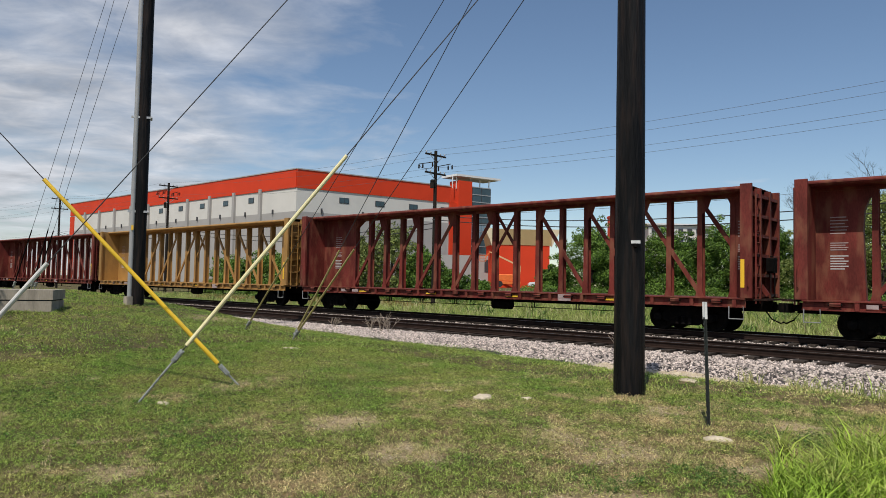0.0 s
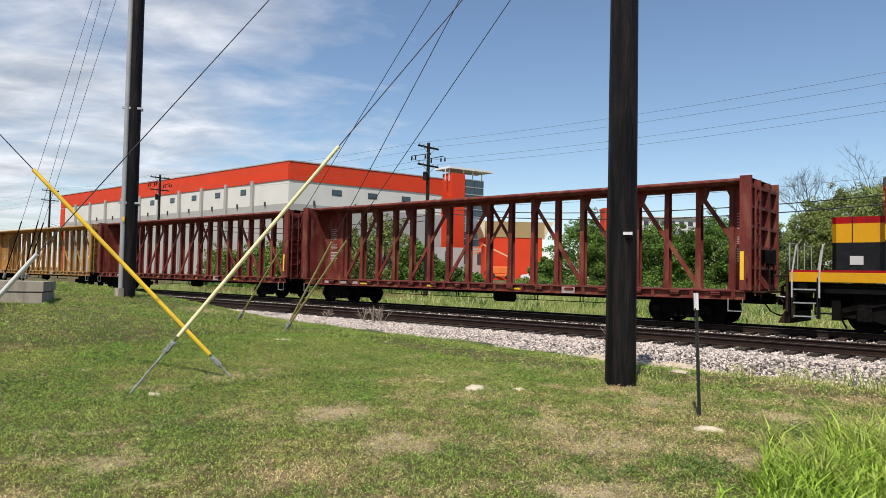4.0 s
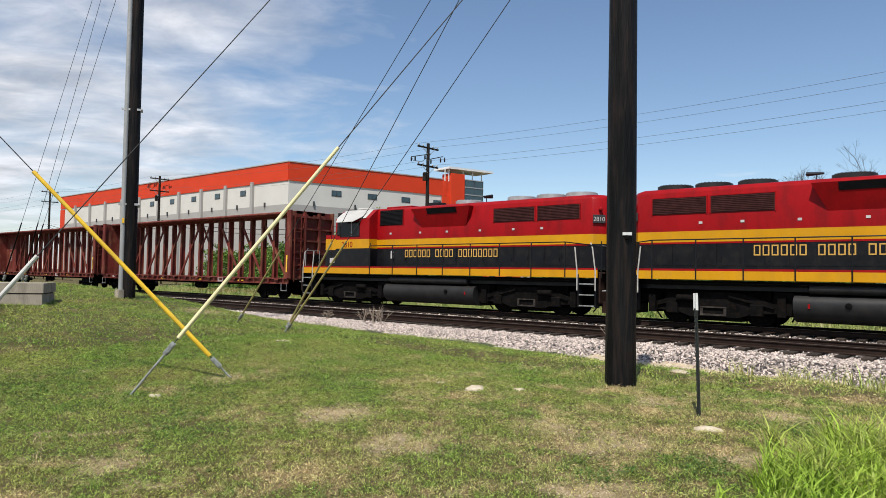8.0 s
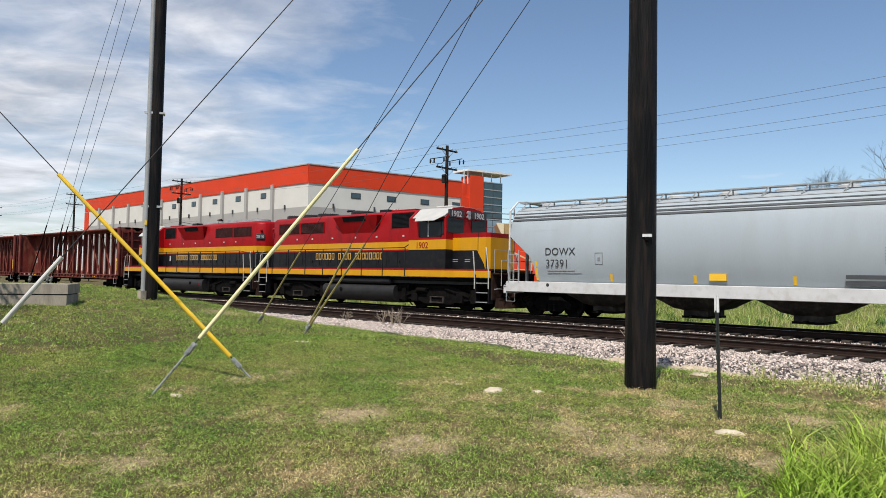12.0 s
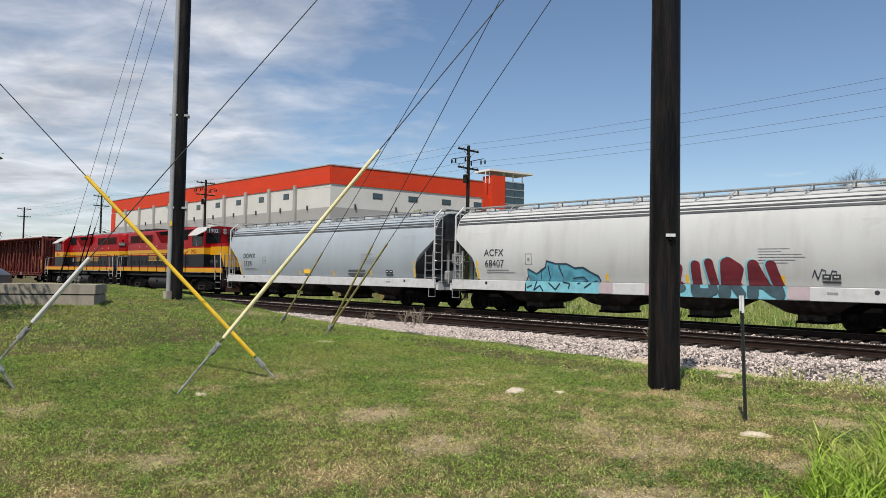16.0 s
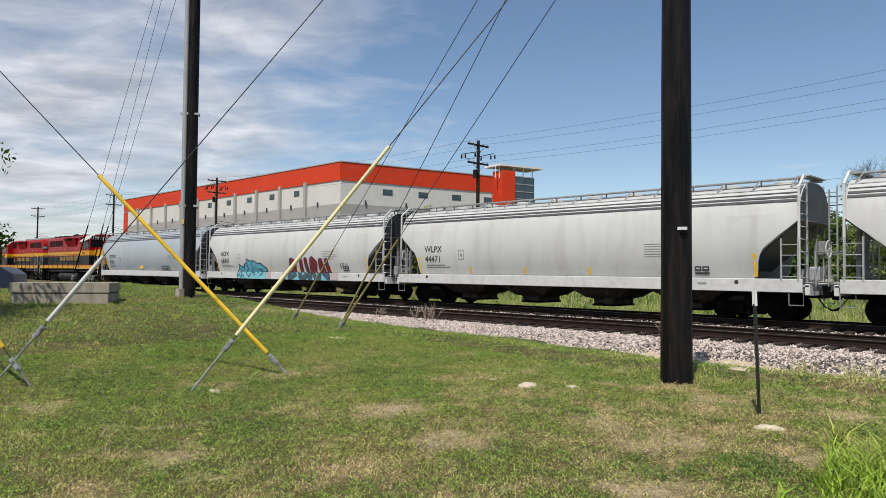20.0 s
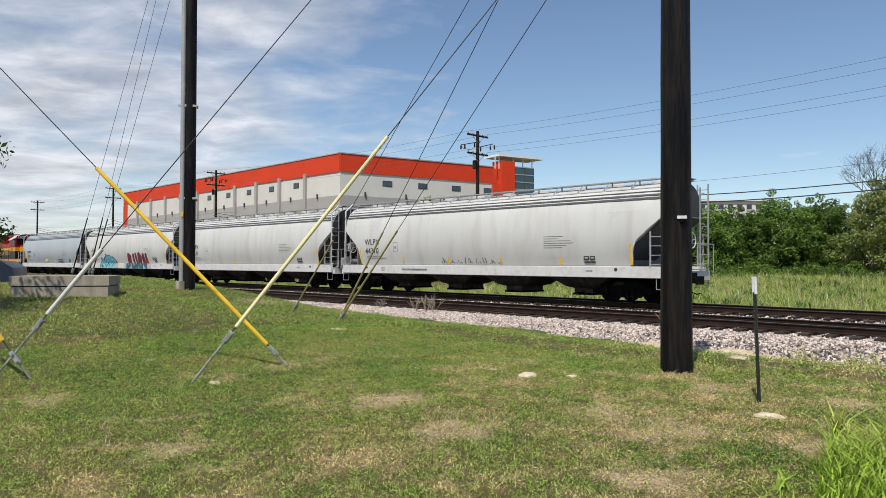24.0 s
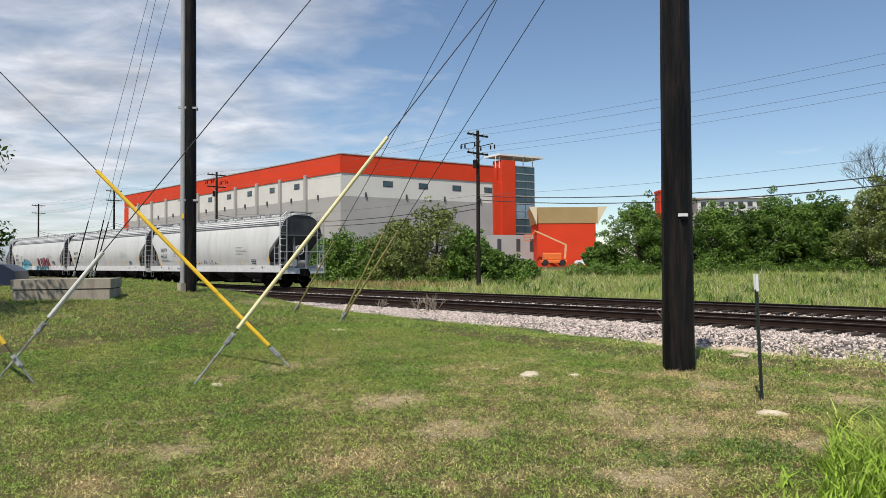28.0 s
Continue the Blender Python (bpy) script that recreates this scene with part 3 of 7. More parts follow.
# ---- railway tracks ----
def railway_track(y, label):
    t = thing("railway_track", label, "railway track", "parallel tracks", at=pose(0, y, 0))
    for s in (-1, 1):
        c = s * 0.7525
        prof = [(c - 0.07, -0.17), (c + 0.07, -0.17), (c + 0.07, -0.155), (c + 0.012, -0.135), (c + 0.012, -0.045), (c + 0.036, -0.03), (c + 0.036, -0.004), (c - 0.036, -0.004), (c - 0.036, -0.03), (c - 0.012, -0.045), (c - 0.012, -0.135), (c - 0.07, -0.155)]
        r = part("rail", Shape().prism(prof, -320, 120), M_rail, t, "brown rusty steel rail")
        part("running_surface", Shape().box(-320, c - 0.026, -0.003, 120, c + 0.026, 0.0), M_rail_top, r, "worn bright rail head")
    rng = random.Random(int(y * 10))
    tie = Shape().cbox(-0.115, -1.3, -0.36, 0.115, 1.3, -0.172, 0.015).mesh("tie")
    plate = Shape()
    rest = Shape()
    x = -320.0
    while x < 120:
        dx, dy = rng.uniform(-0.03, 0.03), rng.uniform(-0.07, 0.07)
        if -62 < x < 14:
            part("tie", tie, M_tie, t, at=pose(x + dx, dy, rng.uniform(-0.012, 0.0), 0, 0, rng.uniform(-1.5, 1.5)))
        else:
            rest.box(x + dx - 0.115, -1.3 + dy, -0.36, x + dx + 0.115, 1.3 + dy, -0.175)
        x += 0.53
    tagged(part("distant_ties", rest, M_tie, t), kind="stuff")
    return t


railway_track(TRACK_NEAR, "single railway track of rusty rails on timber ties")
railway_track(TRACK_FAR, "railway track of rusty rails carrying the freight train")


# ---- rolling stock ----
CAR_ROWS = []  # the things that roll, with their place along the line at 20 s
WHEELS = []


def wheelset_mesh(r):
    s = Shape()
    for k in (-1, 1):
        o = [(0.70, r + 0.028), (0.73, r + 0.026), (0.735, r), (0.80, r - 0.003), (0.825, r - 0.01), (0.825, r - 0.06), (0.79, r - 0.08), (0.785, 0.2), (0.84, 0.16), (0.84, 0.09)]
        i = [(0.70, 0.09), (0.70, 0.15), (0.735, 0.2), (0.735, r - 0.08), (0.70, r - 0.06)]
        s.lathe_y([(k * y, q) for y, q in i + o], 20)
    s.rod((0, -0.9, 0), (0, 0.9, 0), 0.08, 10)
    for a in range(4):
        c, q = math.cos(a * math.pi / 2), math.sin(a * math.pi / 2)
        for k in (-1, 1):
            s.rod((c * r * 0.55, k * 0.79, q * r * 0.55), (c * r * 0.55, k * 0.83, q * r * 0.55), 0.04, 6)
    return s.mesh("wheelset")


ME_WHEEL = wheelset_mesh(0.457)
ME_WHEEL_LOCO = wheelset_mesh(0.508)


def freight_truck(parent, x):
    """A three-piece bogie: bolster, two cast side frames, springs, two wheelsets."""
    t = part("truck", Shape().cbox(-0.2, -1.0, 0.38, 0.2, 1.0, 0.72, 0.03).lathe_z([(0.72, 0.3), (0.84, 0.3)], 14), M_black_steel, parent, at=pose(x, 0, 0))
    side = [(-1.12, 0.38), (-1.12, 0.56), (-0.75, 0.60), (-0.45, 0.80), (0.45, 0.80), (0.75, 0.60), (1.12, 0.56), (1.12, 0.38), (0.72, 0.36), (0.48, 0.20), (-0.48, 0.20), (-0.72, 0.36)]
    for s in (-1, 1):
        part("side_frame", Shape().prism_y(side, s * 1.0 - 0.06, s * 1.0 + 0.06), M_black_steel, t)
        for k in (-0.22, 0, 0.22):
            part("coil_spring", Shape().lathe_z([(0.24, 0.09), (0.30, 0.07), (0.36, 0.09), (0.42, 0.07), (0.48, 0.09)], 8, k, s * 1.09), M_black_steel, t)
        for k in (-0.89, 0.89):
            part("bearing_cap", Shape().lathe_y([(s * 1.04, 0.15), (s * 1.17, 0.14), (s * 1.20, 0.08)], 12).moved(pose(k, 0, 0.457)), M_black_steel, t)
    for k in (-0.89, 0.89):
        w = part("wheelset", ME_WHEEL, M_black_steel, t, "dark steel wheels on their axle", at=pose(k, 0, 0.457))
        WHEELS.append((w, k, 0.457))
    return t


def coupler(parent, x, s):
    c = Shape().cbox(min(x, x - s * 0.9), -0.09, 0.78, max(x, x - s * 0.9), 0.09, 0.98, 0.02)
    c.prism_z([(x - s * 0.12, -0.2), (x + s * 0.05, -0.2), (x + s * 0.05, -0.06), (x + s * 0.02, 0.18), (x - s * 0.12, 0.18)], 0.72, 1.02)
    part("coupler", c, M_black_steel, parent)
    part("air_hose", Shape().tube([(x - s * 0.5, -0.45, 0.85), (x - s * 0.25, -0.45, 0.5), (x, -0.40, 0.38), (x + s * 0.1, -0.3, 0.42)], 0.025), M_black_steel, parent)


def ladder(parent, x, y, z0, z1, mat_, rungs, w=0.42, along="x", name="ladder"):
    s = Shape()
    dx, dy = (w / 2, 0) if along == "x" else (0, w / 2)
    for k in (-1, 1):
        s.bar((x + k * dx, y + k * dy, z0), (x + k * dx, y + k * dy, z1), 0.05, 0.035)
    for i in range(rungs):
        z = z0 + (z1 - z0) * (i + 0.4) / rungs
        s.rod((x - dx, y - dy, z), (x + dx, y + dy, z), 0.014, 6)
    return part(name, s, mat_, parent)


HOPPER_SIDE = [(1.30, 1.37), (1.6, 1.465), (1.9, 1.53), (2.2, 1.568), (2.5, 1.58), (2.8, 1.572), (3.1, 1.54), (3.35, 1.495), (3.6, 1.43), (3.8, 1.36), (3.95, 1.28), (4.12, 1.15), (4.28, 0.96), (4.40, 0.70), (4.46, 0.35), (4.48, 0.0)]


def hopper_width(z):
    return float(np.interp(z, [a for a, _ in HOPPER_SIDE], [b for _, b in HOPPER_SIDE]))


def bars(parent, x, z, widths, h, gap, mat_, y=None, name="stencil_line"):
    """Lines of small writing as plain bars on the side that faces -y."""
    for i, w in enumerate(widths):
        zz = z - i * (h + gap)
        yy = -hopper_width(zz) - 0.008 if y is None else y
        part(name, Shape().box(x, yy, zz - h, x + w, yy + 0.02, zz), mat_, parent)


def side_text(parent, text, size, x, z, mat_, y=None, spread=1.0):
    yy = -hopper_width(z + size * 0.35) - 0.012 if y is None else y
    return part("lettering", lettering(text, size, spread), mat_, parent, at=pose(x, yy, z))


def hopper_car(length, paint, label, mark, number, graffiti=None, along=0.0):
    car = thing("hopper_car", label, "hopper car", "freight train cars")
    e = length / 2 - 0.65
    cut = [(0.0, 3.20), (0.3, 2.95), (0.6, 2.72), (0.9, 2.50), (1.08, 2.30), (1.18, 2.08), (1.23, 1.88), (1.24, 1.72), (1.26, 1.56), (1.34, 1.42), (1.5, 1.30)]
    xs = [-e, -e + 0.8, -e + 1.6, -e + 2.3, -4.5, 0, 4.5, e - 2.3, e - 1.6, e - 0.8, e]
    secs = []
    for x in xs:
        d = e - abs(x)
        zb = float(np.interp(d, [0.0, 2.3], [3.20, 1.30]))
        up = [zb + (4.48 - zb) * q for q in (0, 0.08, 0.17, 0.26, 0.35, 0.44, 0.53, 0.62, 0.70, 0.77, 0.83, 0.89, 0.94, 0.98)]
        half = [(-hopper_width(z), z) for z in up] + [(0, 4.48)]
        full = half + [(-y, z) for y, z in half[-2::-1]]
        secs.append([(x, y, z) for y, z in full])
    part("body", Shape().loft(secs), paint, car, "rounded steel hopper body")
    # side sheets run on past the sloping end floors, with a curved lower edge
    for s in (-1, 1):
        for k in (-1, 1):
            plate = []
            for d, zc in cut + [(2.3, 1.30)]:
                lo = min(zc, 3.35)
                zs = [lo + (3.4 - lo) * q for q in (0, 0.25, 0.5, 0.75, 1)]
                plate.append([(s * (e - d), k * (hopper_width(z) + 0.002), z) for z in zs] + [(s * (e - d), k * (hopper_width(z) - 0.03), z) for z in zs[::-1]])
            part("end_side_sheet", Shape().loft(plate), paint, car)
    # grimy end and slope sheets, the shade of the car end painted in
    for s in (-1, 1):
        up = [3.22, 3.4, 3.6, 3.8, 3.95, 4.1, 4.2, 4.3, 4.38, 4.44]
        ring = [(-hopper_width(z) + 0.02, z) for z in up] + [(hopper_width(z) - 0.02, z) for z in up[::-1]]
        part("end_sheet", Shape().prism(ring, min(s * e, s * (e + 0.006)), max(s * e, s * (e + 0.006))), M_end_sheet, car, "grimy grey end sheet with shade in its colour")
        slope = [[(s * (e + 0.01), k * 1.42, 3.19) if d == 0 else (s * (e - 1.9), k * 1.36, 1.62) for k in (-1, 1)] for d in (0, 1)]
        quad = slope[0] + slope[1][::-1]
        part("slope_sheet", Shape().add([(x + s * 0.012, y_, z - 0.012) for x, y_, z in quad] + [(x + s * 0.03, y_, z - 0.025) for x, y_, z in quad], [(0, 1, 2, 3), (7, 6, 5, 4), (0, 4, 5, 1), (1, 5, 6, 2), (2, 6, 7, 3), (3, 7, 4, 0)]), M_end_sheet, car, "grimy grey slope sheet with shade in its colour")
    # weld seams between the side sheets
    for x in (-e * 0.5, 0, e * 0.5):
        zz = [1.34 + (4.3 - 1.34) * i / 9 for i in range(10)]
        out = [[(x - 0.02, -hopper_width(z) - 0.001, z), (x + 0.02, -hopper_width(z) - 0.001, z), (x + 0.02, -hopper_width(z) - 0.004, z), (x - 0.02, -hopper_width(z) - 0.004, z)] for z in zz]
        part("seam", Shape().loft(out), paint, car)
    # bands below the eaves: dark strips paint the shade under pressed ridges
    for z0, z1, m in ((3.79, 3.865, M_ridge_shade_and_marks), (3.92, 3.985, M_ridge_shade_and_marks), (4.07, 4.105, M_ridge_shade_and_marks), (4.22, 4.26, M_galv)):
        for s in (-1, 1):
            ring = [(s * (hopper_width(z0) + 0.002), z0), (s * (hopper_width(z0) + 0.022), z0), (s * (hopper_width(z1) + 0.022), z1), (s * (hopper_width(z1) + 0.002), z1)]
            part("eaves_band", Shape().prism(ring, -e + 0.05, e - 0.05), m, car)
    for s in (-1, 1):
        part("side_sill", Shape().cbox(-e - 0.1, s * 1.53 - 0.05, 0.94, e + 0.1, s * 1.53 + 0.05, 1.36, 0.015), M_sill_white, car, "white side sill")
    for s in (-1, 1):
        part("stub_sill", Shape().box(min(s * (length / 2 - 0.3), s * (length / 2 - 3.9)), -0.3, 0.75, max(s * (length / 2 - 0.3), s * (length / 2 - 3.9)), 0.3, 1.15), M_black_steel, car)
    # end platforms and slope sheets' supports
    for s in (-1, 1):
        x0 = s * (e - 1.75)
        part("end_platform", Shape().box(min(x0, s * (length / 2 - 0.38)), -1.5, 1.12, max(x0, s * (length / 2 - 0.38)), 1.5, 1.17), M_sill_white, car)
        part("end_sill", Shape().cbox(min(s * (length / 2 - 0.5), s * (length / 2 - 0.36)), -1.5, 0.86, max(s * (length / 2 - 0.5), s * (length / 2 - 0.36)), 1.5, 1.2, 0.02), M_sill_white, car)
        for y in (-0.45, 0.45):
            part("slope_support", Shape().bar((s * (e - 0.12), y, 1.15), (s * (e - 0.12), y, 3.25), 0.10, 0.10), M_end_grey, car, "grey end support post")
        for k in (-1, 1):
            ladder(car, s * (e + 0.02), k * 1.50, 0.62, 4.5, M_galv, 11) if k > 0 else part("corner_stile", Shape().bar((s * (e + 0.0), -1.52, 0.95), (s * (e + 0.0), -1.50, 4.2), 0.07, 0.05).bar((s * e, -1.50, 4.2), (s * (e - 0.02), -1.0, 4.62), 0.07, 0.05), M_sill_white, car)
            ladder(car, s * (e - 0.26), k * 1.57, 1.30, 2.62, M_galv, 4, 0.5, name="side_ladder")
            inner = Shape().bar((s * (e + 0.10), k * 1.10, 0.95), (s * (e + 0.10), k * 1.10, 4.35), 0.05, 0.04)
            for i in range(9):
                z = 1.05 + 0.39 * i
                inner.tube([(s * (e + 0.02), k * 1.50, z), (s * (e + 0.10), k * 1.46, z - 0.03), (s * (e + 0.12), k * 1.10, z - 0.03)], 0.015, 5)
            part("end_ladder", inner, M_galv, car, "end ladder with bent rungs")
            part("sill_step", Shape().tube([(s * (e - 0.3), k * 1.53, 0.95), (s * (e - 0.3), k * 1.53, 0.55), (s * (e + 0.12), k * 1.53, 0.55), (s * (e + 0.12), k * 1.53, 0.95)], 0.018), M_galv, car)
        part("end_rail", Shape().tube([(s * (e + 0.45), -1.45, 1.15), (s * (e + 0.45), -1.45, 2.2), (s * (e + 0.45), 1.45, 2.2), (s * (e + 0.45), 1.45, 1.15)], 0.02), M_galv, car)
        part("crossover_board", Shape().box(min(s * (e + 0.1), s * (length / 2 - 0.3)), -1.3, 1.24, max(s * (e + 0.1), s * (length / 2 - 0.3)), 1.3, 1.28), M_galv, car)
        coupler(car, s * length / 2, s)
        freight_truck(car, s * (length / 2 - 2.35))
    rim = [(e + 0.52, -0.45 + 0.27 * math.cos(a * math.pi / 10), 2.3 + 0.27 * math.sin(a * math.pi / 10)) for a in range(21)]
    bw = part("brake_wheel", Shape().tube(rim, 0.02, 6), M_sill_white, car, "pale hand brake wheel")
    for a in (0.2, 0.2 + math.pi * 2 / 3, 0.2 + math.pi * 4 / 3):
        part("spoke", Shape().rod((e + 0.5, -0.45, 2.3), (e + 0.52, -0.45 + 0.27 * math.cos(a), 2.3 + 0.27 * math.sin(a)), 0.014, 6), M_sill_white, bw)
    part("brake_gear", Shape().cbox(e + 0.28, -0.62, 2.1, e + 0.46, -0.28, 2.55, 0.04), M_end_grey, car, "grey hand brake gear housing")
    part("brake_chain", Shape().tube([(e + 0.4, -0.5, 2.1), (e + 0.42, -0.42, 1.6), (e + 0.35, -0.3, 1.25)], 0.025, 6), M_end_grey, car)
    part("brake_valve", Shape().cbox(e + 0.1, -0.9, 1.3, e + 0.4, -0.6, 1.75, 0.05), M_galv, car)
    part("air_reservoir", Shape().lathe_y([(-0.5, 0.1), (-0.45, 0.19), (0.45, 0.19), (0.5, 0.1)], 14).moved(pose(e - 0.35, 0.2, 1.5)), M_end_grey, car)
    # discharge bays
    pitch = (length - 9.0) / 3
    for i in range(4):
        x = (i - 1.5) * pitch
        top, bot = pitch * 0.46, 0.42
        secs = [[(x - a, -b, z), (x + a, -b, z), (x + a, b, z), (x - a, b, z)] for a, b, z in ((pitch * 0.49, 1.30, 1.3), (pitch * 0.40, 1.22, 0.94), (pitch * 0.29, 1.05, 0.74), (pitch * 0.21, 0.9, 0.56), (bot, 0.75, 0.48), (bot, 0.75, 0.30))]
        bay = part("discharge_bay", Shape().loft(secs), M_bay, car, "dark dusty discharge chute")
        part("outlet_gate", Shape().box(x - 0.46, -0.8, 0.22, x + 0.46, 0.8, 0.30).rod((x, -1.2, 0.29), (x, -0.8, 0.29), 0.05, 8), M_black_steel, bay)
    # roof: hatches along the middle and a walkway either side of them
    n = 10
    for i in range(n):
        x = -e + 0.9 + (2 * e - 1.8) * i / (n - 1)
        part("hatch", Shape().lathe_z([(4.46, 0.33), (4.54, 0.33), (4.57, 0.28), (4.60, 0.06)], 14, x, 0), M_hatch, car)
    for s in (-1, 1):
        walk_ = Shape()
        walk_.box(-e, s * 0.66 - 0.17, 4.56, e, s * 0.66 + 0.17, 4.60)
        for i in range(16):
            x = -e + 0.3 + (2 * e - 0.6) * i / 15
            walk_.bar((x, s * 0.55, 4.42), (x, s * 0.55, 4.57), 0.04, 0.04)
            walk_.bar((x - 0.12, s * 0.98, 4.28), (x + 0.05, s * 0.80, 4.58), 0.035, 0.035)
        part("roof_walkway", walk_, M_galv, car, "galvanised grating walkway")
    for s in (-1, 1):
        part("roof_end_board", Shape().box(s * (e - 0.10) - 0.2, -0.8, 4.61, s * (e - 0.10) + 0.2, 0.8, 4.645), M_galv, car)
    # marks
    lx = -7.42
    side_text(car, mark, 0.40, lx, 2.40, M_text_black, spread=1.05)
    side_text(car, number, 0.40, lx + 0.03, 1.95, M_text_black, spread=1.05)
    bars(car, lx + 0.1, 1.82, (1.2, 1.5), 0.03, 0.06, M_faint)
    part("small_placard", Shape().tube([(lx + 2.2 + dx, -hopper_width(2.05 + dz) - 0.004, 2.05 + dz) for dx, dz in ((0, 0), (0.3, 0), (0.3, 0.42), (0, 0.42), (0, 0.0))], 0.012, 4).box(lx + 2.3, -hopper_width(2.2) - 0.008, 2.18, lx + 2.4, -hopper_width(2.2) + 0.02, 2.3), M_end_grey, car, "small stencilled square")
    bars(car, e - 5.2, 2.55, (0.95, 0.7, 1.3, 1.4, 1.1, 0.9), 0.018, 0.07, M_faint)
    for k in (0.0, 0.27):
        part("data_panel", Shape().box(e - 3.35 + k, -hopper_width(1.7) - 0.01, 1.60, e - 3.12 + k, -hopper_width(1.7) + 0.03, 1.86), M_text_black, car, "black data panel")
        part("data_line", Shape().box(e - 3.30 + k, -hopper_width(1.7) - 0.014, 1.66, e - 3.17 + k, -hopper_width(1.7), 1.70), M_hatch, car)
    part("data_panel", Shape().box(e - 3.35, -hopper_width(1.52) - 0.008, 1.48, e - 2.85, -hopper_width(1.52) + 0.03, 1.56), M_text_black, car)
    for k, z in ((-1, 1.24), (1, 1.24)):
        part("jack_pad", Shape().lathe_y([(-1.585, 0.07), (-1.578, 0.07)], 12).moved(pose(k * (e - 1.9), 0, z)), M_text_black, car, "dark round jacking hole")
    part("sill_stencil", Shape().box(e - 3.2, -1.584, 1.14, e - 2.9, -1.578, 1.22), M_faint, car)
    for x in (-e + 1.95, -4.6, -1.5, 1.6, 4.7, e - 1.95):
        h = 0.75 if abs(x) > 6 else 0.28
        x = x + 0.62 if x > 6 else (x - 0.62 if x < -6 else x)
        ring = [[(x - 0.05, -hopper_width(z) - 0.006, z), (x + 0.05, -hopper_width(z) - 0.006, z), (x + 0.05, -hopper_width(z) + 0.02, z), (x - 0.05, -hopper_width(z) + 0.02, z)] for z in (1.42, 1.42 + h / 2, 1.42 + h)]
        part("reflector_strip", Shape().loft(ring), M_yellow_mark, car, "yellow reflective strip")
    if graffiti:
        graffiti(car)
    CAR_ROWS.append((car, along))
    return car


M_spray_teal = material("teal_spray_paint", (0.10, 0.34, 0.43), 0.5, vary=0.3, scale=3, bump=0.0)
M_spray_cyan = material("cyan_spray_paint", (0.20, 0.50, 0.56), 0.5, vary=0.15, scale=3, bump=0.0)
M_spray_dark = material("dark_spray_paint", (0.015, 0.03, 0.045), 0.5, vary=0.3, scale=3, bump=0.0)
M_spray_slate = material("slate_spray_paint", (0.05, 0.085, 0.10), 0.5, vary=0.3, scale=3, bump=0.0)
M_spray_maroon = material("maroon_spray_paint", (0.15, 0.016, 0.024), 0.5, vary=0.25, scale=3, bump=0.0)
M_spray_pink = material("pink_overspray_paint", (0.50, 0.40, 0.40), 0.5, vary=0.1, scale=3, bump=0.0)


def capsule(a, b, w):
    """Outline of a fat round-ended stroke in the x, z plane."""
    t = math.atan2(b[1] - a[1], b[0] - a[0])
    r = w / 2
    out = []
    for c, s0 in ((b, -0.5), (a, 0.5)):
        for i in range(9):
            q = t + math.pi * (s0 + i / 8)
            out.append((c[0] + r * math.cos(q), c[1] + r * math.sin(q)))
    return out


def clipped(poly, z, above):
    out = []
    for p, q in zip(poly, poly[1:] + poly[:1]):
        pin, qin = (p[1] >= z) == above, (q[1] >= z) == above
        if pin:
            out.append(p)
        if pin != qin:
            f = (z - p[1]) / (q[1] - p[1])
            out.append((p[0] + f * (q[0] - p[0]), z))
    return out


def bent(shape, poly, out, deep=0.03):
    """Lays an outline on the curved side sheet, in level strips that follow it; out: how far it stands proud."""
    z = 1.365
    while z < 2.3:
        strip = clipped(clipped(poly, z, True), z + 0.12, False)
        if len(strip) > 2:
            k = len(shape.v)
            shape.prism_y(strip, -out, deep - out)
            shape.v[k:] = [(px, py - hopper_width(pz), pz) for px, py, pz in shape.v[k:]]
        z += 0.12


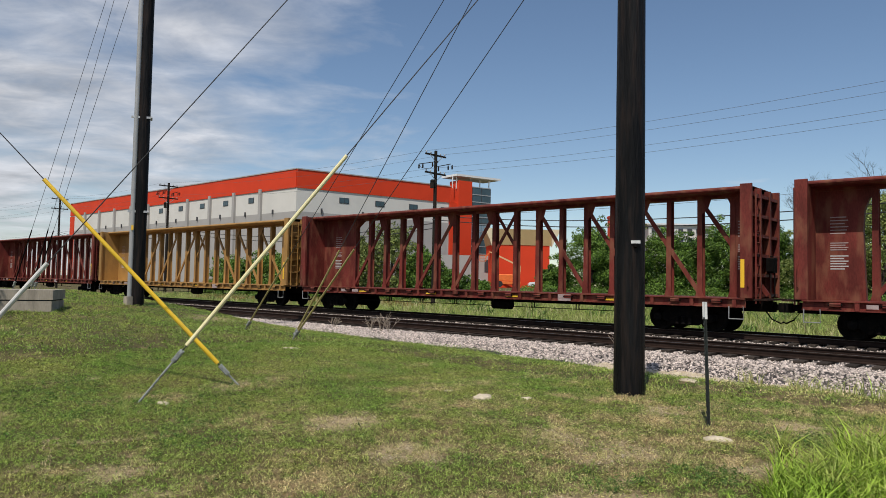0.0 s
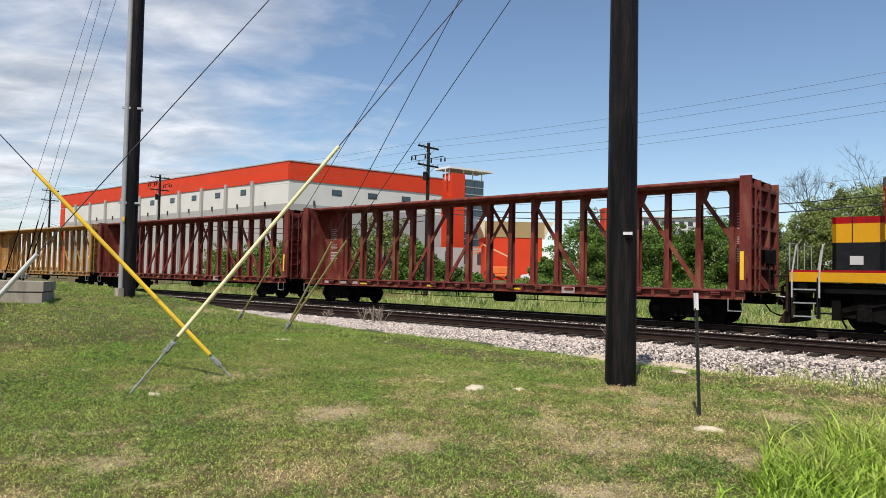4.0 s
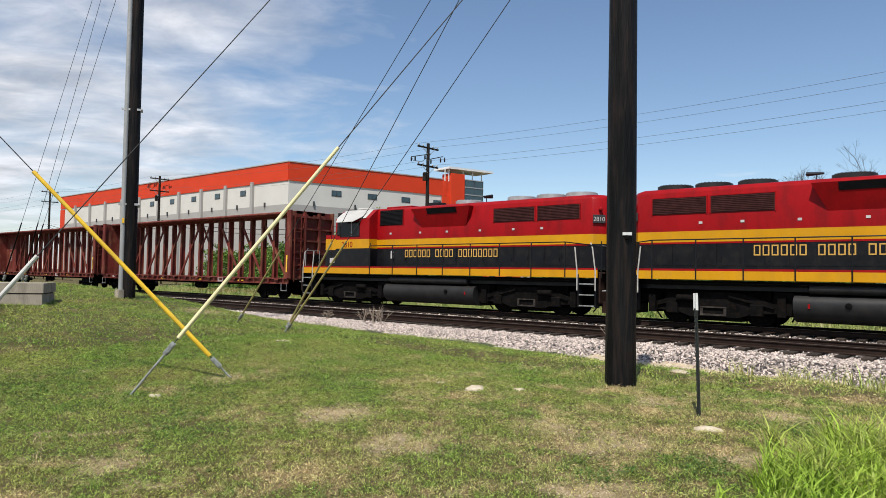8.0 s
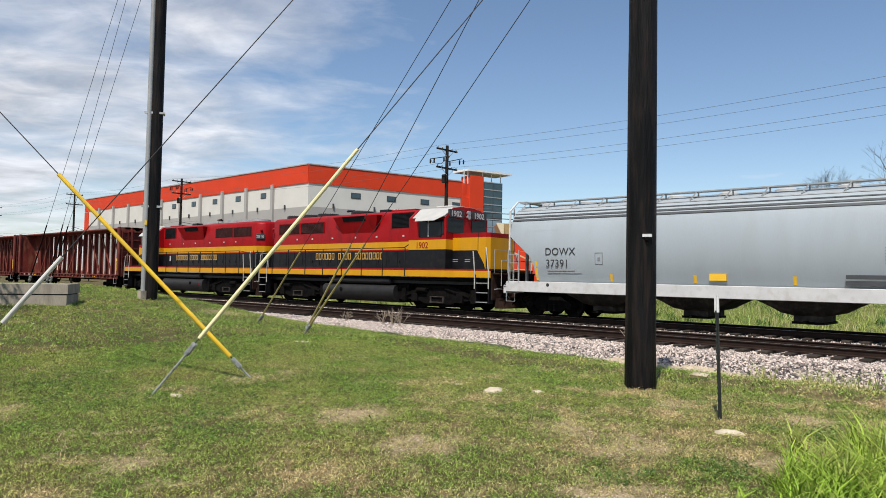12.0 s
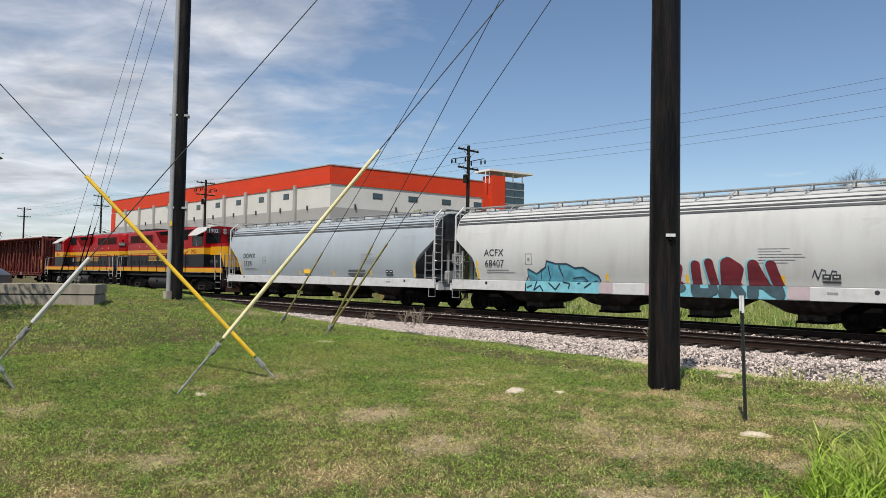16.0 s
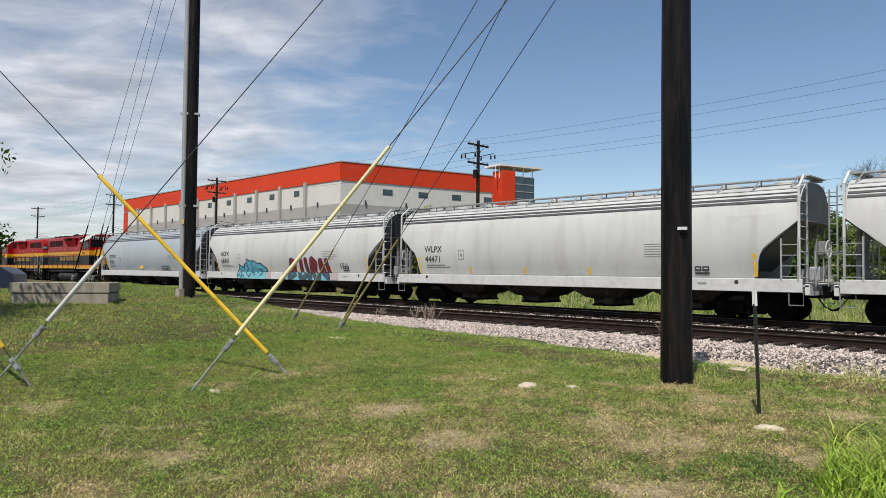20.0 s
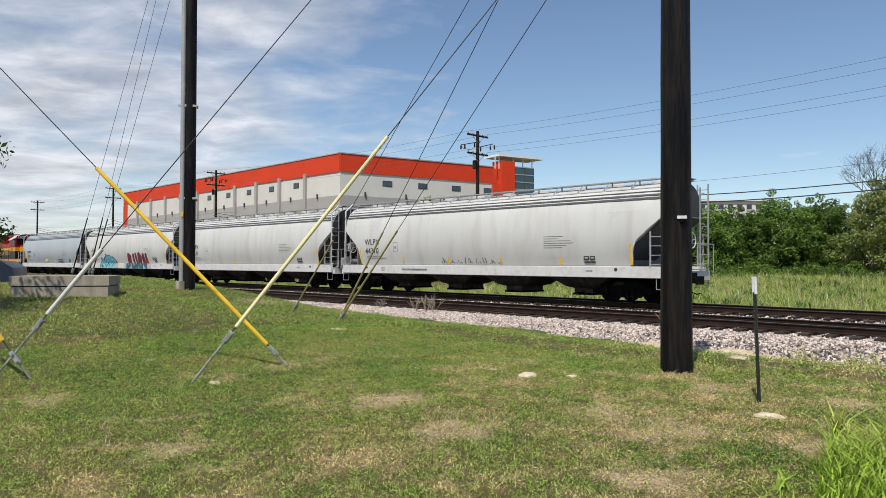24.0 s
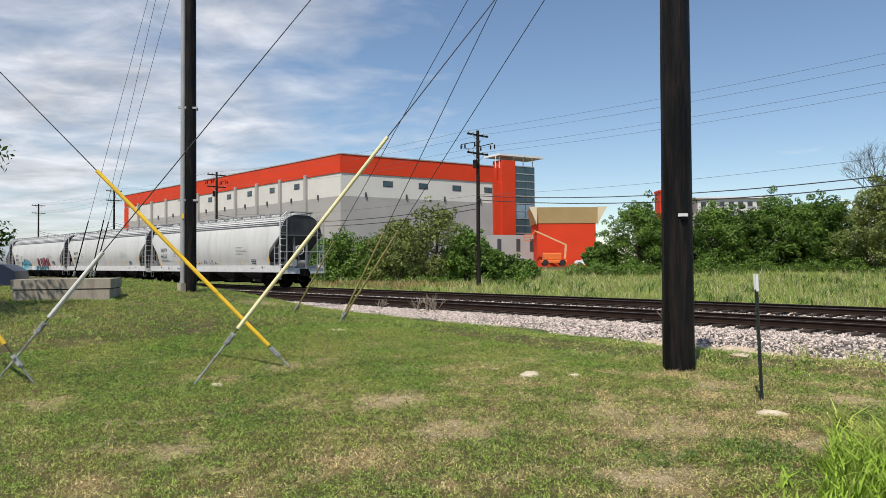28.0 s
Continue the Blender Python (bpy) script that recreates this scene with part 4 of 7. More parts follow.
def sprayed(car):
    """Two sprayed pieces low on the side: a teal tangle and four fat maroon letters whose feet run over the sill."""
    y = -1.60
    lip = 1.365
    top = [(-5.17, 0.95), (-5.12, 1.86), (-4.70, 1.66), (-4.24, 1.93), (-4.18, 2.18), (-3.70, 2.06), (-3.22, 2.06), (-2.88, 1.90), (-2.50, 1.93), (-2.2, 1.76), (-1.86, 1.60), (-1.75, 1.32), (-1.75, 0.95)]
    tangle = Shape()
    crest = [p for p in top if p[1] > lip]
    for p, q in zip(crest, crest[1:]):
        bent(tangle, [(p[0], lip), p, q, (q[0], lip)], 0.008)
    part("sprayed_tangle", tangle, M_spray_teal, car, "teal sprayed tangle")
    part("sprayed_base", Shape().box(-5.17, y - 0.004, 0.95, -1.75, y + 0.02, lip), M_spray_cyan, car, "bright cyan lower part")
    inner = [[(-4.6, 1.36), (-4.75, 1.0), (-4.45, 1.2), (-4.3, 0.98)], [(-4.1, 2.0), (-4.02, 1.3), (-3.7, 1.05), (-3.5, 1.3)], [(-3.6, 2.0), (-3.35, 1.35), (-3.05, 1.3), (-3.1, 1.1)], [(-3.0, 1.5), (-2.5, 1.56), (-2.35, 1.4), (-2.7, 1.3)], [(-2.4, 1.15), (-1.95, 1.42)], [(-4.85, 1.2), (-5.1, 1.1)], [(-4.45, 1.9), (-4.5, 1.45)]]
    for line in [top[:-1]] + inner:
        ink = Shape()
        for p, q in zip(line, line[1:]):
            for i in range(3):
                a, b = [(p[0] + (q[0] - p[0]) * f, p[1] + (q[1] - p[1]) * f) for f in (i / 3, (i + 1) / 3)]
                on = [-hopper_width(c[1]) - 0.014 if c[1] > lip else y - 0.012 for c in (a, b)]
                ink.bar((a[0], on[0], a[1]), (b[0], on[1], b[1]), 0.012, 0.05)
        part("sprayed_outline", ink, M_spray_dark, car, "dark sprayed outline")
    letters = {
        "B": [((0.92, 2.03), (0.88, 1.08), 0.40), ((1.0, 2.06), (1.30, 1.92), 0.32), ((1.32, 1.88), (1.22, 1.52), 0.28), ((1.25, 1.40), (1.50, 1.24), 0.24), ((1.50, 1.24), (1.0, 1.06), 0.24)],
        "U": [((1.92, 2.02), (1.96, 1.18), 0.32), ((1.98, 1.10), (2.44, 1.10), 0.30), ((2.38, 2.10), (2.58, 1.18), 0.29)],
        "R": [((2.98, 2.06), (2.94, 1.08), 0.42), ((3.02, 2.12), (3.32, 1.92), 0.34), ((3.36, 1.88), (3.24, 1.50), 0.32), ((3.22, 1.44), (3.48, 1.08), 0.30)],
        "N": [((3.82, 2.02), (3.84, 1.08), 0.36), ((3.86, 1.95), (4.10, 1.45), 0.34), ((4.36, 2.02), (4.66, 1.10), 0.32), ((4.10, 1.45), (4.5, 1.15), 0.22)]}
    part("sprayed_base", Shape().box(0.45, y - 0.002, 0.95, 4.86, y + 0.02, lip), M_spray_cyan, car, "pale cyan patch behind the letters")
    for x0, x1 in ((4.86, 5.5), (-1.75, -1.2), (0.1, 0.45)):
        part("overspray", Shape().box(x0, y - 0.002, 0.97, x1, y + 0.02, lip), M_spray_pink, car, "pinkish overspray")
    for n, strokes in enumerate(letters.values()):
        glow, red, foot = Shape(), Shape(), Shape()
        for i, (p, q, w) in enumerate(strokes):
            lift = 0.006 + 0.0016 * i + 0.010 * (n % 2)
            d = y - lift
            high = clipped(capsule(p, q, w), lip, True)
            if len(high) > 2:
                bent(glow, [(px - 0.05, pz) for px, pz in capsule(p, q, w + 0.05)], lift)
                bent(red, capsule(p, q, w), lift + 0.012)
            low = [(px, max(0.95, pz)) for px, pz in clipped(capsule(p, q, w), lip, False)]
            if len(low) > 2:
                foot.prism_y(low, d - 0.012, d + 0.02)
        part("sprayed_edge", glow, M_spray_cyan, car, "pale cyan sprayed edge")
        part("sprayed_letter", red, M_spray_maroon, car, "maroon sprayed letter")
        part("sprayed_foot", foot, M_spray_slate, car, "dark slate foot of the letter")
    tag = Shape()
    loop = [(5.55, 1.66), (5.62, 1.88), (5.70, 1.60), (5.82, 1.90), (5.92, 1.86), (5.88, 1.62), (6.02, 1.60), (6.10, 1.86), (6.22, 1.84), (6.20, 1.58)]
    for p, q in zip(loop, loop[1:]):
        tag.bar((p[0], -hopper_width(p[1]) - 0.006, p[1]), (q[0], -hopper_width(q[1]) - 0.006, q[1]), 0.01, 0.03)
    part("sprayed_tag", tag, M_spray_dark, car)


def small_tags(car):
    rng = random.Random(9)
    tag = Shape()
    for i in range(22):
        x = -1.8 + 0.16 * i
        tag.bar((x, -1.55, 1.46), (x + rng.uniform(-0.2, 0.2), -1.57, 1.46 + rng.uniform(0.0, 0.3)), 0.01, 0.03)
    part("sprayed_tag", tag, M_ridge_shade_and_marks, car)
    bars(car, -4.55, 1.20, (1.75,), 0.09, 0.05, M_end_grey, -1.586)
    bars(car, -6.1, 1.24, (0.28, 0.28, 0.28), 0.03, 0.03, M_end_grey, -1.586)


def blue_marks(car):
    part("warning_panel", Shape().box(-1.0, -1.535, 1.52, -0.45, -1.47, 1.74), M_yellow_mark, car, "yellow warning panel")
    bars(car, 3.0, 1.75, (1.3, 1.1), 0.12, 0.06, M_ridge_shade_and_marks, -1.575)


hopper_car(19.65, M_hopper_blue, "pale blue-grey covered hopper car with white sill", "DOWX", "37391", blue_marks, -55.97)
hopper_car(19.65, M_hopper_white, "white covered hopper car with sprayed letters low on its side", "ACFX", "68407", sprayed, -36.3)
hopper_car(19.6, M_hopper_white, "white covered hopper car with grey bands under the roof", "WLPX", "44471", None, -16.65)
hopper_car(19.6, M_hopper_white, "white covered hopper car, last of the train, with small sprayed marks", "WLPX", "44310", small_tags, 2.9)


def centre_beam_car(length, paint, label, along, left=1.7, right=0.85, text=True, plate=None):
    """An empty centre-beam flat car: deck, two end bulkheads, a truss along the middle."""
    car = thing("centre_beam_car", label, "flat car", "freight train cars")
    e = length / 2 - 0.75
    part("deck", Shape().cbox(-e, -1.42, 1.08, e, 1.42, 1.16, 0.02), paint, car)
    for s in (-1, 1):
        web = [(s * 1.40, 0.86), (s * 1.50, 0.86), (s * 1.50, 0.90), (s * 1.42, 0.90), (s * 1.42, 1.12), (s * 1.52, 1.12), (s * 1.52, 1.16), (s * 1.40, 1.16)]
        part("side_sill", Shape().prism(web, -e, e), paint, car, "channel-shaped side sill")
        for i in range(16):
            x = -e + 0.9 + (2 * e - 1.8) * i / 15
            w = part("winch", Shape().cbox(x - 0.15, s * 1.50 - 0.06, 0.98, x + 0.15, s * 1.50 + 0.06, 1.10, 0.02), paint, car)
            part("winch_drum", Shape().rod((x - 0.19, s * 1.53, 1.04), (x + 0.19, s * 1.53, 1.04), 0.035, 8), M_black_steel, w)
            part("stake_pocket", Shape().box(x + 0.5, s * 1.46 - 0.05, 0.88, x + 0.62, s * 1.46 + 0.05, 1.12), paint, car)
        for i in range(4):
            x = -6.6 + 4.4 * i
            part("reflector_strip", Shape().box(x - 0.28, s * 1.435 - 0.01, 0.95, x + 0.28, s * 1.435 + 0.01, 1.04), M_yellow_mark, car, "yellow reflective strip")
    part("centre_sill", Shape().box(-length / 2 + 0.3, -0.25, 0.72, length / 2 - 0.3, 0.25, 1.06), M_black_steel, car)
    part("top_chord", Shape().cbox(-e, -1.0, 4.66, e, 1.0, 4.82, 0.06).box(-e, -0.16, 4.56, e, 0.16, 4.66), paint, car, "heavy wide top beam")
    n = 17
    step = (2 * e - left - right) / n
    for i in range(n + 1):
        x = -e + left + step * i
        post = [(x - 0.10, 1.16), (x + 0.10, 1.16), (x + 0.08, 4.58), (x - 0.08, 4.58)]
        part("post", Shape().prism_y(post, -0.14, -0.12).prism_y(post, 0.12, 0.14).box(x - 0.02, -0.12, 1.16, x + 0.02, 0.12, 4.58), paint, car, "flanged steel post")
        part("post_foot", Shape().prism_y([(x - 0.15, 1.16), (x + 0.15, 1.16), (x + 0.10, 1.36), (x - 0.10, 1.36)], -0.16, -0.14), paint, car)
        if i % 2 == 0 and 0 < i < n:
            s = -1 if i < n / 2 else 1
            part("diagonal", Shape().bar((x, -0.08, 4.52), (x + s * step, -0.08, 2.88), 0.07, 0.14).bar((x + s * step, -0.08, 2.88), (x + s * step * 2, -0.08, 1.25), 0.07, 0.14), paint, car, "diagonal brace")
            part("corner_gusset", Shape().prism_y([(x - 0.08, 4.58), (x + s * 0.42, 4.58), (x + s * 0.30, 4.22), (x + s * 0.08, 4.02), (x - s * 0.08, 4.02)], -0.158, -0.142), paint, car)
        if i == n // 2:
            part("cross_brace", Shape().bar((x, 0.05, 4.52), (x + step, 0.05, 2.9), 0.06, 0.12).bar((x + step, -0.04, 4.52), (x, -0.04, 2.8), 0.06, 0.12), paint, car)
    for s in (-1, 1):
        x = s * e
        w = (plate or left) if s < 0 else right
        bulk = part("bulkhead", Shape().box(min(x, x - s * 0.07), -1.45, 1.16, max(x, x - s * 0.07), 1.45, 4.80), paint, car, "tall end bulkhead")
        for y in (-1.44, 1.44):
            part("edge_flange", Shape().cbox(min(x + s * 0.2, x - s * 0.16), y - 0.05, 1.16, max(x + s * 0.2, x - s * 0.16), y + 0.05, 4.82, 0.015), paint, bulk, "upright edge flange")
        # solid web in the end bay, its free edge swept in below the top beam
        q = x - s * 0.07
        free = [(w * 1.0, 1.16), (w * 0.97, 2.2), (w * 0.95, 3.3), (w * 0.97, 3.9), (w * 1.05, 4.25), (w * 1.22, 4.56)]
        part("end_web", Shape().prism_y([(q, 1.16)] + [(x - s * d_, z) for d_, z in free] + [(q, 4.56)], -0.12, 0.12), paint, bulk, "solid web plate with a curved edge")
        for z in (1.25, 1.9, 2.55, 3.2, 3.85, 4.5):
            part("rib", Shape().box(min(x, x + s * 0.16), -1.39, z - 0.05, max(x, x + s * 0.16), 1.39, z + 0.05), paint, bulk)
        for y in (-0.5, 0.5):
            part("upright", Shape().box(min(x, x + s * 0.19), y - 0.06, 1.16, max(x, x + s * 0.19), y + 0.06, 4.75), paint, bulk)
        part("brake_gear", Shape().cbox(min(x + s * 0.19, x + s * 0.42), 0.0, 2.0, max(x + s * 0.19, x + s * 0.42), 0.4, 2.5, 0.05).rod((x + s * 0.4, 0.2, 1.2), (x + s * 0.4, 0.2, 2.0), 0.025, 6).lathe_z([(2.52, 0.05), (2.56, 0.05)], 8, x + s * 0.3, 0.2), M_black_steel, bulk, "dark hand brake gear")
        part("crossover_step", Shape().box(min(x + s * 0.2, x + s * 0.62), -1.3, 1.10, max(x + s * 0.2, x + s * 0.62), 1.3, 1.15), M_rusty, bulk)
        ladder(car, x + s * 0.26, -1.05, 1.0, 4.6, paint, 10, 0.42, "y")
        part("corner_handhold", Shape().tube([(x + s * 0.1, -1.5, 1.5), (x + s * 0.1, -1.58, 1.55), (x + s * 0.1, -1.58, 2.2), (x + s * 0.1, -1.5, 2.25)], 0.015), paint, car)
        part("sill_step", Shape().tube([(x - s * 0.5, -1.5, 0.9), (x - s * 0.5, -1.5, 0.5), (x - s * 0.05, -1.5, 0.5), (x - s * 0.05, -1.5, 0.9)], 0.02), M_galv, car, "pale stirrup step")
        if s > 0:
            part("marker_strip", Shape().box(x - 0.14, -1.5, 1.5, x - 0.02, -1.48, 2.4), M_yellow_mark, car, "upright yellow strip")
        if text:
            tx = x - s * (w * 0.50) - 0.25
            bars(car, tx, 3.75, (0.45, 0.5, 0.4, 0.5, 0.46, 0.42), 0.03, 0.07, M_text_faded, -0.128)
            bars(car, tx, 2.95, (0.5, 0.42, 0.5, 0.46), 0.03, 0.04, M_text_faded, -0.128)
            bars(car, tx, 2.55, (0.5, 0.38, 0.5, 0.44, 0.5, 0.40), 0.035, 0.045, M_text_white, -0.128)
        coupler(car, s * length / 2, s)
        freight_truck(car, s * (length / 2 - 2.9))
    for bx, bw in ((-9.3, 0.3), (-8.1, 0.42), (-7.3, 0.42)):
        part("stencil_line", Shape().box(bx, -1.53, 0.95, bx + bw, -1.51, 1.07), M_text_faded, car)
    for i in range(6):
        x = -5 + 2 * i
        part("rigging_hanger", Shape().bar((x, -1.2, 0.55), (x, -1.2, 0.9), 0.03, 0.03).bar((x + 0.12, -1.2, 0.55), (x + 0.12, -1.2, 0.9), 0.03, 0.03), M_black_steel, car)
    part("brake_rod", Shape().rod((-7, -1.2, 0.57), (7, -1.2, 0.57), 0.015, 5), M_black_steel, car)
    part("placard_box", Shape().box(4.4, -1.54, 0.88, 4.95, -1.52, 1.12), M_text_faded, car, "pale framed placard")
    part("brake_cylinder", Shape().lathe_y([(-0.5, 0.12), (-0.45, 0.2), (0.45, 0.2), (0.5, 0.12)], 12).moved(pose(1.2, -0.7, 0.62, 0, 0, 90)), M_black_steel, car)
    CAR_ROWS.append((car, along))
    return car


M_text_faded = material("faded_stencil_paint", (0.36, 0.27, 0.25), 0.6, vary=0.25, scale=8, bump=0.0)
centre_beam_car(23.5, M_maroon, "empty maroon centre-beam lumber car with open truss", -113.1, 1.7, 0.85, plate=1.45)
centre_beam_car(24.0, M_maroon, "empty maroon centre-beam lumber car, weathered", -137.0, 2.5, 0.85)
centre_beam_car(24.6, M_tan, "empty faded yellow centre-beam lumber car", -161.4)
centre_beam_car(24.4, M_maroon, "empty dark red centre-beam lumber car", -185.9)
centre_beam_car(24.4, M_maroon, "empty dark red centre-beam lumber car", -210.3)
centre_beam_car(24.4, M_maroon, "empty dark red centre-beam lumber car", -234.7)


def locomotive(label, number, along, turn, n0, c0, c1, awning_label):
    """A four-axle diesel. Built with its cab towards -x; turn 180 faces it the other way, and its marks then go on the other side."""
    loco = thing("locomotive", label, "locomotive", "diesel locomotives")
    near = -1 if turn == 0 else 1  # the side that faces the camera
    L = 18.05
    h = L / 2
    deck = 1.83
    r1 = 8.30  # hood rear; n0, c0, c1: nose front, cab front, cab back
    hw = 0.92
    part("frame", Shape().box(-h + 0.55, -1.2, 1.15, h - 0.55, 1.2, 1.45), M_loco_black, loco)
    part("walkway_deck", Shape().box(-h + 0.5, -1.5, deck - 0.06, h - 0.5, 1.5, deck), M_loco_black, loco)
    for s in (-1, 1):
        part("sill_band", Shape().cbox(-h + 0.55, s * 1.5 - 0.03, 1.47, h - 0.55, s * 1.5 + 0.03, 1.76, 0.01), M_loco_yellow, loco, "yellow side sill")
        part("sill_line", Shape().box(-h + 0.55, s * 1.5 - 0.025, 1.76, h - 0.55, s * 1.5 + 0.025, 1.83), M_loco_red, loco, "thin red line above the sill")

    def band(name, x0, x1, w, top, round_=0.18):
        """Body work in three colours: black below, a yellow band, red above."""
        def plan(g):
            """Outline from above, with the rear corners cut and rounded."""
            half = [(x0, w + g), (x1 - 0.42, w + g), (x1 - 0.34, w + g - 0.02), (x1 - 0.06, w - 0.36 + g), (x1 + g, w - 0.46)]
            return half + [(px, -py) for px, py in half[::-1]]

        part(name + "_lower", Shape().prism_z(plan(0.0), deck, 2.75), M_loco_black, loco, "black lower side")
        part(name + "_band", Shape().prism_z(plan(0.004), 2.75, 3.12), M_loco_yellow, loco, "yellow band")
        secs = []
        for z, q in ((3.12, 0.0), (top - round_, 0.0), (top - round_ * 0.55, 0.04), (top - round_ * 0.2, 0.10), (top, round_)):
            secs.append([(px - (q if px > x0 else 0), py * (w - q) / w, z) for px, py in plan(0.0)])
        return part(name + "_upper", Shape().loft(secs), M_loco_red, loco, "red upper side")

    part("red_line", Shape().box(c1, -hw - 0.008, 2.69, r1 - 0.42, hw + 0.008, 2.75), M_loco_red, loco)
    hood = band("hood", c1, r1, hw, 4.62)
    # short nose with a chamfered front
    zt = 3.42
    wn_ = 0.98

    def nose_bit(nm, z0, z1, m, grow=0.0):
        xy = [(n0 + 0.14, -wn_ - grow), (c0, -wn_ - grow), (c0, wn_ + grow), (n0 + 0.14, wn_ + grow), (n0, 0.82), (n0, -0.82)]
        part(nm, Shape().prism_z(xy, z0, z1), m, loco)

    nose_bit("nose_lower", deck, 2.66, M_loco_black)
    nose_bit("nose_band", 2.66, 3.22, M_loco_yellow, 0.004)
    nose_bit("nose_top", 3.22, zt, M_loco_red)
    if turn:
        part("nose_swoop", Shape().prism_y([(n0 + 0.13, 1.86), (n0 + 0.15, 1.86), (n0 + 0.24, 2.10), (n0 + 0.62, 2.66), (n0 + 0.13, 2.66)], near * (wn_ - 0.02), near * (wn_ + 0.008)), M_loco_yellow, loco, "yellow sweep round the nose")
        part("nose_front", Shape().prism_z([(n0 + 0.15, near * (wn_ + 0.008)), (n0 - 0.006, near * 0.82), (n0 - 0.006, -near * 0.82), (n0 + 0.02, -near * 0.82), (n0 + 0.02, near * 0.80), (n0 + 0.15, near * (wn_ - 0.02))], 1.86, 2.66), M_loco_yellow, loco, "yellow nose front")
        part("nose_louvre", Shape().box(n0 + 1.0, near * wn_ - 0.012, 2.16, n0 + 1.3, near * wn_ + 0.012, 2.19).box(n0 + 1.0, near * wn_ - 0.012, 2.24, n0 + 1.3, near * wn_ + 0.012, 2.27).box(n0 + 1.7, near * wn_ - 0.012, 2.16, n0 + 2.0, near * wn_ + 0.012, 2.19).box(n0 + 1.7, near * wn_ - 0.012, 2.24, n0 + 2.0, near * wn_ + 0.012, 2.27), M_galv, loco)
    for s in (-1, 1):
        part("nose_seam", Shape().box(n0 + 0.55, s * wn_ - 0.012, 2.2, n0 + 0.575, s * wn_ + 0.012, zt), M_loco_black, loco)
        part("nose_door", Shape().box(n0 + 0.4, s * wn_ - 0.006, 1.95, c0 - 0.08, s * wn_ + 0.006, 2.05).box(n0 + 0.4, s * wn_ - 0.006, 2.48, c0 - 0.08, s * wn_ + 0.006, 2.5), M_loco_black, loco)
    # cab
    cw = 1.46
    part("cab_lower", Shape().box(c0, -cw, deck, c1, cw, 2.70), M_loco_black, loco)
    part("cab_band", Shape().box(c0 - 0.003, -cw - 0.004, 2.70, c1 + 0.003, cw + 0.004, 3.14), M_loco_yellow, loco)
    cab = part("cab_upper", Shape().prism([(-cw, 3.14), (cw, 3.14), (cw, 4.15), (0.95, 4.58), (0.4, 4.66), (-0.4, 4.66), (-0.95, 4.58), (-cw, 4.15)], c0, c1), M_loco_red, loco, "red cab with sliding side windows")
    part("cab_roof", Shape().loft([[(x, y * 1.02, z + 0.012) for y, z in ((-cw, 4.13), (-0.95, 4.585), (-0.4, 4.67), (0.4, 4.67), (0.95, 4.585), (cw, 4.13), (0.0, 4.4))] for x in (c1 - 2.25, c1 - 0.25)]), M_awning, cab, "pale grey cab roof")
    for s in (-1, 1):
        xa = c1 - 2.0
        part("side_window", Shape().box(xa, s * cw - 0.015, 3.32, xa + 0.72, s * cw + 0.012, 4.0), M_glass_dark, cab)
        part("side_window", Shape().box(xa + 0.78, s * cw - 0.015, 3.32, xa + 1.28, s * cw + 0.012, 4.0), M_glass_dark, cab)
        part("window_bar", Shape().box(xa + 0.72, s * cw - 0.02, 3.28, xa + 0.78, s * cw + 0.03, 4.04), M_awning, cab)
        part("window_frame", Shape().box(xa - 0.04, s * cw - 0.02, 3.27, xa + 1.32, s * cw + 0.02, 3.32).box(xa - 0.05, s * cw - 0.02, 3.27, xa, s * cw + 0.02, 4.05).box(xa + 1.28, s * cw - 0.02, 3.27, xa + 1.33, s * cw + 0.02, 4.05), M_loco_black, cab, "dark window frame")
        part("quarter_window", Shape().cbox(c0 + 0.12, s * cw - 0.015, 3.35, c0 + 0.34, s * cw + 0.010, 4.05, 0.03), M_glass_dark, cab)
        # a stiff flap: its lower edge stands out from the side and is shorter than its head
        flap = [[(c1 - 2.3, s * 1.10, 4.50), (c1 - 0.45, s * 1.10, 4.50)], [(c1 - 2.25, s * 1.50, 4.22), (c1 - 0.5, s * 1.50, 4.22)], [(c1 - 1.95, s * 1.86, 3.98), (c1 - 0.75, s * 1.86, 3.98)]]
        v = [p for row in flap for p in row]
        v += [(px, py, pz - 0.025) for px, py, pz in v]
        part("sun_awning", Shape().add(v, [(0, 1, 3, 2), (2, 3, 5, 4), (7, 6, 8, 9), (9, 8, 10, 11), (0, 6, 7, 1), (4, 5, 11, 10), (0, 2, 8, 6), (2, 4, 10, 8), (1, 7, 9, 3), (3, 9, 11, 5)]), M_awning, cab, awning_label)
        part("front_window", Shape().box(c0 - 0.02, s * 0.82 - 0.52, 3.46, c0 + 0.02, s * 0.82 + 0.52, 4.10), M_glass_dark, cab)
        board = part("number_board", Shape().cbox(c0 - 0.07, s * 0.80 - 0.50, 4.14, c0 + 0.03, s * 0.80 + 0.50, 4.50, 0.03), M_text_black, cab, "black number board")
        part("number_lettering", lettering(number, 0.36, 1.05, 0.008), M_text_white, board, at=pose(c0 - 0.075, s * 0.80 + 0.43, 4.19, 0, 0, -90))
    part("cab_roof_vent", Shape().cbox(c0 + 0.5, -0.5, 4.67, c0 + 1.5, 0.5, 4.76, 0.03), M_awning, cab, "pale roof vent")
    for z in (4.22, 4.40):
        part("headlight", Shape().lathe_y([(0, 0.10), (0.1, 0.11), (0.1, 0.07)], 14).moved(pose(c0 - 0.02, 0, z, 0, 0, 90)), M_galv, cab)
